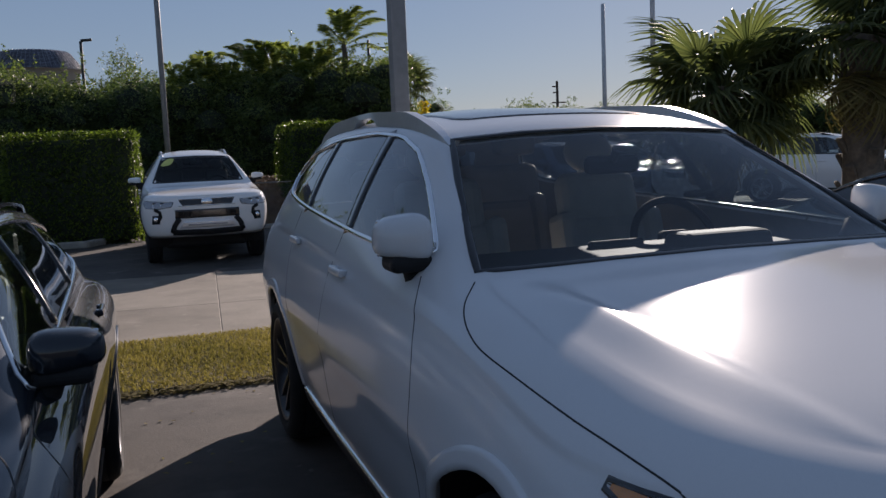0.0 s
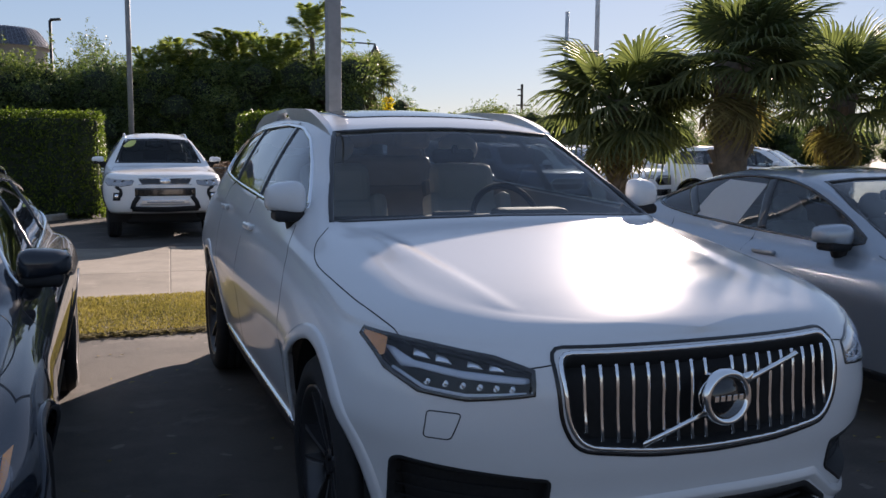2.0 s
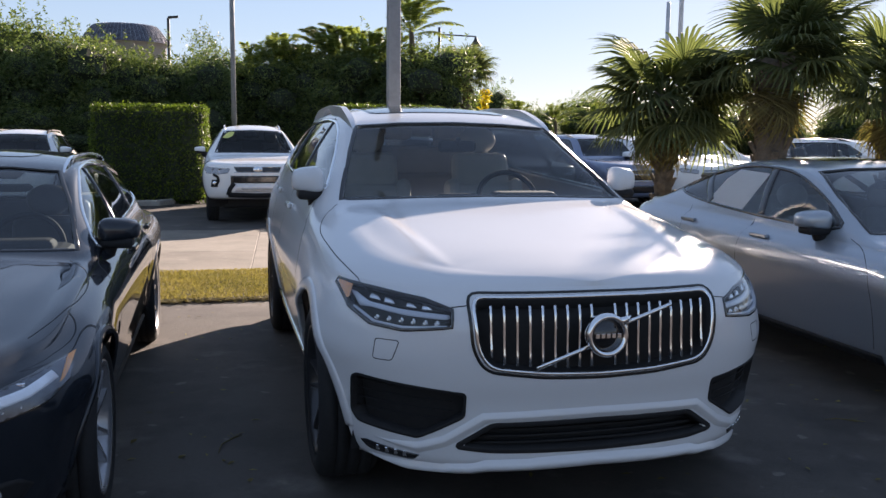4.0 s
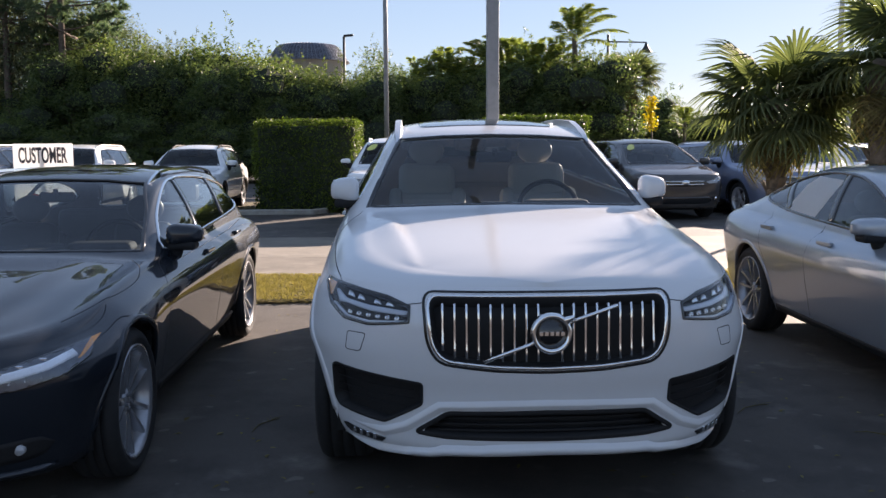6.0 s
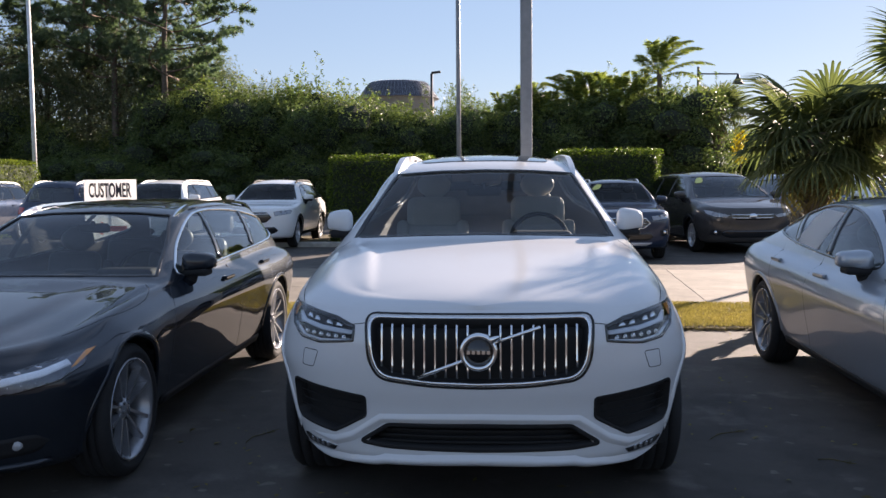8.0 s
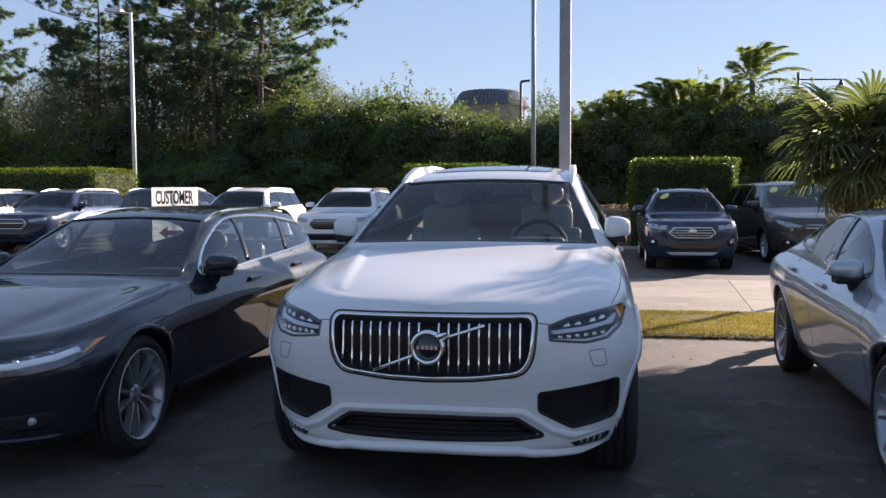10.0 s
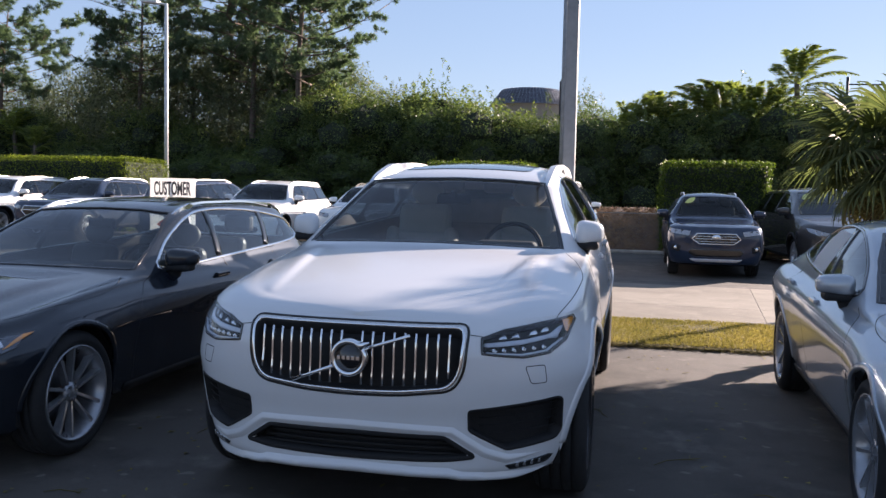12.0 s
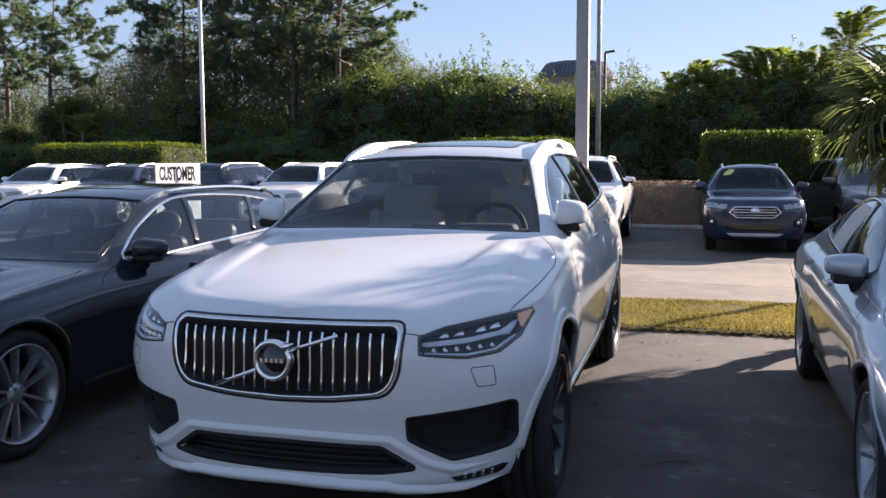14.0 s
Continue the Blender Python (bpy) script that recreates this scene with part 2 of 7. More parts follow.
def dense(poly, step, closed=True):
    out = []
    n = len(poly)
    for i in range(n if closed else n - 1):
        a, b = np.array(poly[i], float), np.array(poly[(i + 1) % n], float)
        k = max(1, int(np.linalg.norm(b - a) / step))
        out += [tuple(a + (b - a) * j / k) for j in range(k)]
    if not closed:
        out.append(tuple(poly[-1]))
    return out


def rounded(poly, times=2, q=0.2):
    """Cuts the corners of a closed outline."""
    for _ in range(times):
        out = []
        for i in range(len(poly)):
            a, b = np.array(poly[i], float), np.array(poly[(i + 1) % len(poly)], float)
            out += [tuple(a + (b - a) * q), tuple(b - (b - a) * q)]
        poly = out
    return poly


def fillet(poly, r, n=5):
    """Rounds each corner of a closed outline with a small arc."""
    out = []
    for i in range(len(poly)):
        a, b, c = (np.array(poly[(i + d) % len(poly)], float) for d in (-1, 0, 1))
        la, lc = np.linalg.norm(a - b), np.linalg.norm(c - b)
        p, q = b + (a - b) / la * min(r, la * 0.45), b + (c - b) / lc * min(r, lc * 0.45)
        out += [tuple(p * (1 - f) ** 2 + b * 2 * f * (1 - f) + q * f * f) for f in np.linspace(0, 1, n)]
    return out


def inside(p, poly):
    x, y = p
    c = False
    for i in range(len(poly)):
        (x1, y1), (x2, y2) = poly[i - 1], poly[i]
        if (y1 > y) != (y2 > y) and x < (x2 - x1) * (y - y1) / (y2 - y1) + x1:
            c = not c
    return c


def nearest_on(p, poly):
    p, best, bd = np.array(p, float), None, 1e9
    for i in range(len(poly)):
        a, b = np.array(poly[i - 1], float), np.array(poly[i], float)
        ab = b - a
        t = min(1, max(0, float((p - a) @ ab / max(1e-12, ab @ ab))))
        q = a + t * ab
        d = float(np.linalg.norm(p - q))
        if d < bd:
            best, bd = q, d
    return tuple(best)


# views of a car's skin: which plane an outline is drawn in, and the way to look on it
VIEWS = {"L": ((1, 2), (-3, 0, 0), (1, 0, 0)), "R": ((1, 2), (3, 0, 0), (-1, 0, 0)), "F": ((0, 2), (0, -3, 0), (0, 1, 0)), "B": ((0, 2), (0, 9, 0), (0, -1, 0)), "T": ((0, 1), (0, 0, 4), (0, 0, -1))}


def on_skin(bvh, view, p):
    (i, j), start, way = VIEWS[view]
    o = list(start)
    o[i], o[j] = p
    loc, nor, _, _ = bvh.ray_cast(Vector(o), Vector(way))
    if loc is None:
        loc, nor, _, _ = bvh.find_nearest(Vector(o) + Vector(way) * (2.1 if view in "LR" else 2.6))
    if nor.dot(Vector(way)) > 0:
        nor = -nor
    return loc, nor


def ribbon(bm, bvh, view, line, width, high, closed=False, step=0.03, mi=0, sink=0.004, prof=None):
    """A bar that follows a line over the skin."""
    pts = dense(line, step, closed)
    sk = [on_skin(bvh, view, p) for p in pts]
    n = len(sk)
    verts, faces = [], []
    for i, (p, nor) in enumerate(sk):
        a, b = (sk[(i - 1) % n][0], sk[(i + 1) % n][0]) if closed else (sk[max(0, i - 1)][0], sk[min(n - 1, i + 1)][0])
        t = (b - a).normalized()
        s = nor.cross(t).normalized() * (width / 2)
        if prof:
            k = 1 if closed else min(1, (i + 0.15) / 4, (n - 1 - i + 0.15) / 4)
            verts += [p + s * a * k + nor * high * h * k for a, h in prof]
        else:
            verts += [p - s - nor * sink, p - s * 0.9 + nor * high * 0.8, p - s * 0.4 + nor * high, p + s * 0.4 + nor * high, p + s * 0.9 + nor * high * 0.8, p + s - nor * sink]
    for i in range(n if closed else n - 1):
        q = (i + 1) % n
        for k in range(5):
            faces.append((i * 6 + k, q * 6 + k, q * 6 + k + 1, i * 6 + k + 1))
    if not closed:
        faces += [(0, 1, 2, 3, 4, 5), tuple(range((n - 1) * 6, n * 6))[::-1]]
    return add_lists(bm, verts, faces, True, mi)


def patch(bm, bvh, view, poly, off, axis=0, n=24, m=8, lo=None, hi=None, rim=0.0, mi=0, flat=None):
    """A sheet inside an outline, laid on the skin at a distance; rim: how far its edge turns inwards. flat: the share by which it lies flat instead."""
    c = [p[axis] for p in poly]
    a, b = (min(c) if lo is None else lo), (max(c) if hi is None else hi)
    eps = (b - a) * 0.004
    cols = []
    for k in range(n + 1):
        u = min(max(a + (b - a) * k / n, min(c) + eps), max(c) - eps)
        hits = []
        for i in range(len(poly)):
            p, q = poly[i - 1], poly[i]
            if (p[axis] > u) != (q[axis] > u):
                hits.append(p[1 - axis] + (q[1 - axis] - p[1 - axis]) * (u - p[axis]) / (q[axis] - p[axis]))
        h0, h1 = min(hits), max(hits)
        cols.append([(u, h0 + (h1 - h0) * j / m) if axis == 0 else (h0 + (h1 - h0) * j / m, u) for j in range(m + 1)])
    way = Vector(VIEWS[view][2])
    verts = []
    for col in cols:
        for p in col:
            loc, nor = on_skin(bvh, view, p)
            verts.append(loc + nor * off)
    w = m + 1
    faces = [(i * w + j, i * w + j + 1, (i + 1) * w + j + 1, (i + 1) * w + j) for i in range(n) for j in range(m)]
    vs, fs = add_lists(bm, verts, faces, True, mi)
    if fs and sum(f.normal.dot(way) if f.normal.length else 0 for f in fs if (f.normal_update() or True)) > 0:
        bmesh.ops.reverse_faces(bm, faces=fs)
    if rim:
        edge = [e for e in {e for f in fs for e in f.edges} if e.is_boundary]
        g = bmesh.ops.extrude_edge_only(bm, edges=edge)["geom"]
        for v in (x for x in g if isinstance(x, bmesh.types.BMVert)):
            v.co += way * rim
        for f in (x for x in g if isinstance(x, bmesh.types.BMFace)):
            f.material_index = mi
    return vs, fs


def cut(bm, bvh, view, poly, test):
    """Opens the skin inside an outline and draws the edge of the hole on to it."""
    i, j = VIEWS[view][0]
    xs, ys = [p[0] for p in poly], [p[1] for p in poly]
    box2 = (min(xs), max(xs), min(ys), max(ys))
    inn = set()
    for v in bm.verts:
        p = (v.co[i], v.co[j])
        if box2[0] < p[0] < box2[1] and box2[2] < p[1] < box2[3] and test(v.co) and inside(p, poly):
            inn.add(v)
    gone = [f for f in bm.faces if all(v in inn for v in f.verts)]
    keep = {v for f in bm.faces for v in f.verts if v in inn} - {v for v in inn if all(all(w in inn for w in f.verts) for f in v.link_faces)}
    bmesh.ops.delete(bm, geom=gone, context="FACES")
    for v in keep:
        if v.is_valid:
            loc, nor = on_skin(bvh, view, nearest_on((v.co[i], v.co[j]), poly))
            if (loc - v.co).length < 0.12:
                v.co = loc

# ---- cars ----
from mathutils.bvhtree import BVHTree


def bent(line, times=3):
    """Rounds an open line, keeping its ends."""
    for _ in range(times):
        out = [line[0]]
        for a, b in zip(line[:-1], line[1:]):
            out += [(a[0] * 0.75 + b[0] * 0.25, a[1] * 0.75 + b[1] * 0.25), (a[0] * 0.25 + b[0] * 0.75, a[1] * 0.25 + b[1] * 0.75)]
        line = out + [line[-1]]
    return line


def plan_curve(L, Lf, nf, Lr, nr, n):
    """Half of the outline from above: (share of the width, metres from the nose), even along its length."""
    pts = []
    for k in range(61):
        w = math.pi / 2 * k / 60
        pts.append((math.sin(w) ** (2 / nf), Lf * (1 - math.cos(w) ** (2 / nf))))
    for k in range(1, 40):
        pts.append((1.0, Lf + (L - Lr - Lf) * k / 40))
    for k in range(61):
        w = math.pi / 2 * (1 - k / 60)
        pts.append((math.sin(w) ** (2 / nr), L - Lr * (1 - math.cos(w) ** (2 / nr))))
    a = np.array(pts)
    s = np.concatenate([[0], np.cumsum(np.hypot(np.diff(a[:, 0]), np.diff(a[:, 1])))])
    u = np.linspace(0, s[-1], n)
    return np.stack([np.interp(u, s, a[:, 0]), np.interp(u, s, a[:, 1])], 1)


def skin(S):
    """The closed skin of a car from its lines: nose at y 0, facing -y."""
    nu, nl, ns, nt = S.get("res", (170, 18, 16, 14))
    nose, tail, zb, zc = (spline(S[k]) for k in ("nose", "tail", "belt", "centre"))
    wp, bw, ratio, crown, sill = (spline(S[k]) for k in ("width", "belt_x", "ratio", "crown", "sill"))
    W, L = S["W"], S["L"]
    grid = []
    taper = spline(S.get("taper", [(0, 1.0), (10, 1.0)]))
    ridge, swage = S.get("ridge"), S.get("swage")
    bulge = S.get("bulge", 0.018)
    flare = S.get("flare", 0.015)
    curve = plan_curve(L, S.get("Lf", 0.85), S.get("nf", 2.6), S.get("Lr", 0.6), S.get("nr", 3.0), nu)
    i1 = next(i for i, (cx, cy) in enumerate(curve) if cy >= S.get("Lf", 0.85) * 0.98)
    i2 = next(i for i, (cx, cy) in enumerate(curve) if cy >= L - S.get("Lr", 0.6) * 0.98)

    def along(cy, z):
        return cy + nose(z) * max(0, 1 - cy / 1.0) ** 1.5 - tail(z) * max(0, 1 - (L - cy) / 0.8) ** 1.5
    y0, y1 = along(0, zb(0)), along(curve[i1][1], zb(curve[i1][1]))
    y3, y2 = along(L, zb(L)), along(curve[i2][1], zb(curve[i2][1]))
    for i, (cx, cy) in enumerate(curve):
        col = []
        z0, z1 = sill(cy), zb(cy)
        for k in range(nl):
            f = k / nl
            z = z0 + (z1 - z0) * f
            x = cx * W * wp(f) * taper(cy)
            for wy in S["wheels"]:
                x += cx * flare * math.exp(-((cy - wy) / 0.42) ** 4) * math.exp(-((z - 0.6) / 0.25) ** 2)
            col.append((x, along(cy, z), z))
        yb = along(cy, z1)
        yc = yb
        if i < i1:
            yc = y0 + (y1 - y0) * i / i1
        elif i > i2:
            yc = y3 + (y2 - y3) * (nu - 1 - i) / (nu - 1 - i2)
        xb = cx * bw(yb) * taper(cy)
        rt = ratio((yb + yc) / 2)
        xt, yt = xb * rt, yc + (yb - yc) * rt ** 2
        zt = max(zc(yt) - crown(yt) * min(1, cx * 1.5), z1 + 0.002)
        for k in range(ns):
            f = k / ns
            b = 4 * f * (1 - f)
            col.append((xb + (xt - xb) * f + bulge * b * cx, yb + (yt - yb) * f, z1 + (zt - z1) * f + bulge * 0.6 * b * cx))
        for k in range(nt + 1):
            f = 1 - k / nt
            x, y = xt * f, yc + (yt - yc) * f ** 2
            c = max(zc(y), zt if abs(yc - yb) < 1e-6 else 0)
            z = c - (zc(yt) - zt) * f ** 2.4
            if k < 3 and cx > 0.5 and zt - z1 > 0.15:
                z -= (0.012, 0.004, 0.001)[k]
            if ridge and y < ridge[0]:
                xr = ridge[1] + (ridge[2] - ridge[1]) * min(1, y / ridge[0])
                e = min(1, max(0, (xr - x) / 0.08))
                fade = min(1, max(0, (y - 0.15) / 0.35)) * min(1, max(0, (ridge[0] - 0.02 - y) / 0.35))
                z += ridge[3] * (e * e * (3 - 2 * e) - 0.25 * math.exp(-((x - xr - 0.025) / 0.03) ** 2)) * fade
            if swage and y < swage[0]:
                # shoulders that rise outside the two creases of the hood
                xr = swage[1] + (swage[2] - swage[1]) * min(1, y / swage[0])
                e = min(1, max(0, (x - xr) / 0.05))
                g = min(1, max(0, (xt - x) / max(0.03, xt - xr - 0.05)))
                fade = min(1, max(0, (y - 0.2) / 0.7)) * min(1, max(0, (swage[0] - 0.02 - y) / 0.3))
                z += swage[3] * e * e * (3 - 2 * e) * g * g * (3 - 2 * g) * fade
            col.append((x, y, z))
        grid.append(col)
    nk = len(grid[0])
    verts, faces, idx = [], [], {}
    for i, col in enumerate(grid):
        for k, (x, y, z) in enumerate(col):
            for s in (1, -1):
                mid = x < 1e-6
                key = (i, k, 0 if mid else s)
                if key not in idx:
                    idx[key] = len(verts)
                    verts.append((0 if mid else s * x, y, z))
    g = lambda i, k, s: idx.get((i, k, s), idx.get((i, k, 0)))
    for i in range(len(grid) - 1):
        for k in range(nk - 1):
            a = [g(i, k, 1), g(i, k + 1, 1), g(i + 1, k + 1, 1), g(i + 1, k, 1)]
            b = [g(i, k, -1), g(i + 1, k, -1), g(i + 1, k + 1, -1), g(i, k + 1, -1)]
            for f in (a, b):
                f = list(dict.fromkeys(f))
                if len(f) >= 3:
                    faces.append(f)
    bm = from_lists(verts, faces)
    bmesh.ops.remove_doubles(bm, verts=bm.verts, dist=0.0004)
    bmesh.ops.recalc_face_normals(bm, faces=bm.faces)
    up = sum((f.normal.z for f in bm.faces if f.calc_center_median().z > 1.0), 0)
    if up < 0:
        bmesh.ops.reverse_faces(bm, faces=bm.faces)
    return bm


def arches(bm, S):
    """Opens the wheel arches."""
    R = S["R"] + S.get("gap", 0.06)
    inn = {}
    for v in bm.verts:
        if abs(v.co.x) > S["W"] * 0.6 and v.co.z < 1.05:
            for wy in S["wheels"]:
                dy, dz = v.co.y - wy, v.co.z - S["R"]
                d = math.hypot(dy, dz) if dz > 0 else abs(dy) * (1 - 0.06 * dz / S["R"])
                if d < R:
                    inn[v] = (wy, d)
    gone = [f for f in bm.faces if all(v in inn for v in f.verts)]
    dead = {v for v in inn if all(all(w in inn for w in f.verts) for f in v.link_faces)}
    bmesh.ops.delete(bm, geom=gone, context="FACES")
    for v, (wy, d) in inn.items():
        if v not in dead and v.is_valid and d > 0.01:
            dz = v.co.z - S["R"]
            k = R / d
            v.co.y = wy + (v.co.y - wy) * k
            if dz > 0:
                v.co.z = S["R"] + dz * k


def arch_line(wy, R, zr, low=0.02):
    pts = [(wy - R, zr - low)]
    pts += [(wy - R * math.cos(math.pi * k / 28), zr + R * math.sin(math.pi * k / 28)) for k in range(29)]
    return pts + [(wy + R, zr - low)]


def wheel_mesh(S, style, body):
    """A wheel about its own middle, outer face towards +x: the tyre, with the rim as its part."""
    R, w, rr = S["R"], S.get("tyre_w", 0.235), S.get("rim_r", 0.255)
    bm = bmesh.new()
    h = w / 2
    prof = [(-h * 0.8, rr - 0.005), (-h, rr + 0.03), (-h * 1.02, (rr + R) / 2), (-h * 0.9, R - 0.018), (-h * 0.72, R - 0.002)]
    for g in (-0.45, -0.15, 0.15, 0.45):
        prof += [((g - 0.1) * h * 1.3, R), ((g - 0.1) * h * 1.3, R - 0.008), ((g - 0.06) * h * 1.3, R - 0.008), ((g - 0.06) * h * 1.3, R)]
    prof += [(h * 0.72, R - 0.002), (h * 0.9, R - 0.018), (h * 1.02, (rr + R) / 2), (h * 1.0, rr + 0.03), (h * 0.86, rr + 0.012), (h * 0.8, rr - 0.005)]
    lathe(bm, prof, 56)
    tyre = part("wheel", bm, M["rubber"], body)
    bm = bmesh.new()
    lathe(bm, [(-h * 0.8, rr), (-h * 0.7, rr - 0.03), (h * 0.4, rr - 0.035), (h * 0.78, rr - 0.012), (h * 0.92, rr - 0.002), (h * 0.95, rr + 0.008), (h * 0.8, rr + 0.006)], 56)
    lathe(bm, [(h * 0.35, 0.0), (h * 0.4, 0.06), (h * 0.58, 0.058), (h * 0.6, 0.034), (h * 0.66, 0.03), (h * 0.66, 0.0)], 24)
    count, duo = style
    bright = []
    for k in range(count):
        for side in ((-1, 1) if duo else (0,)):
            w0 = 2 * math.pi * k / count
            a = Matrix.Rotation(w0, 4, "X")
            root, tip = 0.05, rr - 0.012
            q0, q1 = side * 0.018, side * (0.028 if duo == 1 else 0.06)
            wd0, wd1 = (0.022, 0.03) if duo else S.get("spoke_w", (0.032, 0.05))
            vs = []
            for (r_, q_, wd, x1, x0) in ((root, q0, wd0, h * 0.6, h * 0.3), ((root + tip) / 2, (q0 + q1) / 2, (wd0 + wd1) / 2.3, h * 0.72, h * 0.4), (tip, q1, wd1, h * 0.82, h * 0.45)):
                for (dq, dx) in ((-wd / 2, x0), (-wd / 2.8, x1), (wd / 2.8, x1), (wd / 2, x0)):
                    vs.append(a @ Vector((dx, q_ + dq, r_)))
            fs = [(i * 4 + j, i * 4 + j + 1, i * 4 + j + 5, i * 4 + j + 4) for i in range(2) for j in range(3)]
            add_lists(bm, vs, fs, False)
            if S.get("spoke_face"):
                bright += [[vs[i * 4 + 1].lerp(vs[i * 4 + 2], q) + Vector((0.0015, 0, 0)) for i in range(3)] for q in ((0.05, 0.42) if side <= 0 else (0.58, 0.95))]
    for k in range(5):
        w0 = 2 * math.pi * (k + 0.5) / 5
        lathe(bm, [(h * 0.5, 0.009), (h * 0.7, 0.009), (h * 0.7, 0.0)], 6, "x", 0, False, (0, 0.036 * math.cos(w0), 0.036 * math.sin(w0)))
    rim = part("rim", bm, S.get("rim_mat", M["alloy"]), tyre)
    if bright:
        bm = bmesh.new()
        for a, b in zip(bright[0::2], bright[1::2]):
            add_lists(bm, a + b, [(0, 1, 4, 3), (1, 2, 5, 4)], False)
        part("polished_face", bm, M["rim_silver"], tyre)
    bm = bmesh.new()
    lathe(bm, [(-h * 0.25, 0.0), (-h * 0.25, rr * 0.66), (-h * 0.1, rr * 0.66), (-h * 0.1, 0.0)], 32)
    part("brake_disc", bm, M["darkalloy"], tyre)
    bm = bmesh.new()
    lathe(bm, [(-h * 0.6, rr - 0.03), (-h * 0.55, 0.0)], 32)
    part("wheel_back", bm, M["trim"], tyre)
    return tyre


def mirror_y(poly):
    return [(-x, z) for x, z in poly][::-1]


def seat(bm, x, y, z, w=0.5, head=True):
    """A car seat: cushion, tapered back with side bolsters, rounded head restraint on two posts."""
    tilt = Matrix.Rotation(radians(-14), 4, "X")
    box(bm, x, y, z, w, 0.5, 0.16, 0.06, None, 0, 3)
    box(bm, x, y + 0.29, z + 0.24, w * 0.98, 0.15, 0.4, 0.07, tilt, 0, 3)
    box(bm, x, y + 0.365, z + 0.48, w * (0.78 if head else 0.96), 0.13, 0.3, 0.06, tilt, 0, 3)
    for s in (-1, 1):
        box(bm, x + s * w * 0.43, y + 0.25, z + 0.25, 0.09, 0.16, 0.42, 0.04, tilt, 0, 2)
    if head:
        g = bmesh.ops.create_uvsphere(bm, u_segments=18, v_segments=12, radius=1, matrix=Matrix.Translation((x, y + 0.435, z + 0.715)) @ tilt @ Matrix.Diagonal((w * 0.25, 0.055, 0.095, 1)))
        for f in {f for v in g["verts"] for f in v.link_faces}:
            f.smooth = True
        for s in (-1, 1):
            box(bm, x + s * 0.06, y + 0.42, z + 0.65, 0.012, 0.012, 0.1, 0, tilt)


def cabin(S, car):
    """Dashboard, steering wheel, seats, floor and inner mirror."""
    C = S["cabin"]
    yd, zd, xw = C["dash_y"], C["dash_z"], C["half"]
    seats = S.get("seat_mat", M["darkseat"])
    bm = bmesh.new()
    box(bm, 0, yd + 0.27, zd - 0.13, xw * 2, 0.5, 0.2, 0.07, Matrix.Rotation(radians(3), 4, "X"), 0, 3)
    box(bm, 0, yd + 0.32, zd - 0.3, xw * 1.9, 0.25, 0.3, 0.06, None, 0, 2)
    box(bm, 0.36, yd + 0.3, zd - 0.03, 0.38, 0.16, 0.09, 0.035, None, 0, 3)
    box(bm, 0, yd + 0.38, zd - 0.12, 0.22, 0.03, 0.24, 0.01, Matrix.Rotation(radians(-12), 4, "X"))
    box(bm, 0, yd + 0.9, zd - 0.42, 0.24, 1.1, 0.18, 0.05)
    part("dashboard", bm, M["cabin"], car)
    bm = bmesh.new()
    c, t = Vector((0.36, yd + 0.56, zd - 0.06)), Matrix.Rotation(radians(-24), 4, "X")
    ring = [c + t @ Vector((0.185 * math.cos(w), 0, 0.185 * math.sin(w))) for w in np.linspace(0, 2 * math.pi, 37)]
    tube(bm, ring, 0.016, 8, False)
    for w in (0, math.pi, -math.pi / 2):
        tube(bm, [c, c + t @ Vector((0.18 * math.cos(w), 0, 0.18 * math.sin(w)))], 0.02, 6)
    box(bm, c.x, c.y, c.z, 0.15, 0.05, 0.12, 0.025, t)
    part("steering_wheel", bm, M["trim"], car)
    for s in (-1, 1):
        bm = bmesh.new()
        seat(bm, s * C.get("seat_x", 0.38), C["front_y"], C["seat_z"])
        part("front_seat", bm, seats, car)
    bm = bmesh.new()
    seat(bm, 0, C["rear_y"], C["seat_z"] + 0.04, xw * 1.65, False)
    for s in C.get("rear_heads", (-1, 0, 1)):
        box(bm, s * 0.42, C["rear_y"] + 0.43, C["seat_z"] + 0.79, 0.26, 0.1, 0.16, 0.04)
    part("rear_seat", bm, S.get("rear_mat", seats), car)
    bm = bmesh.new()
    box(bm, 0, S["L"] * 0.5, S.get("floor_z", 0.34), S["W"] * 1.62, S["L"] * 0.78, 0.06, 0.02)
    box(bm, 0, S["wheels"][0], S.get("floor_z", 0.34) + 0.1, S["W"] * 1.3, 0.9, 0.4, 0.05)
    box(bm, 0, S["wheels"][1], S.get("floor_z", 0.34) + 0.05, S["W"] * 1.2, 0.9, 0.35, 0.05)
    part("underbody", bm, M["trim"], car)
    bm = bmesh.new()
    my, mz = C["mirror"]
    box(bm, 0, my, mz, 0.22, 0.04, 0.065, 0.022, None, 0, 3)
    tube(bm, [(0, my, mz), (0, my - 0.03, mz + 0.045)], 0.015, 8)
    im = part("inner_mirror", bm, M["trim"], car)
    bm = bmesh.new()
    box(bm, 0, my + 0.021, mz, 0.19, 0.006, 0.048, 0.002)
    part("mirror_glass", bm, M["chrome"], im)


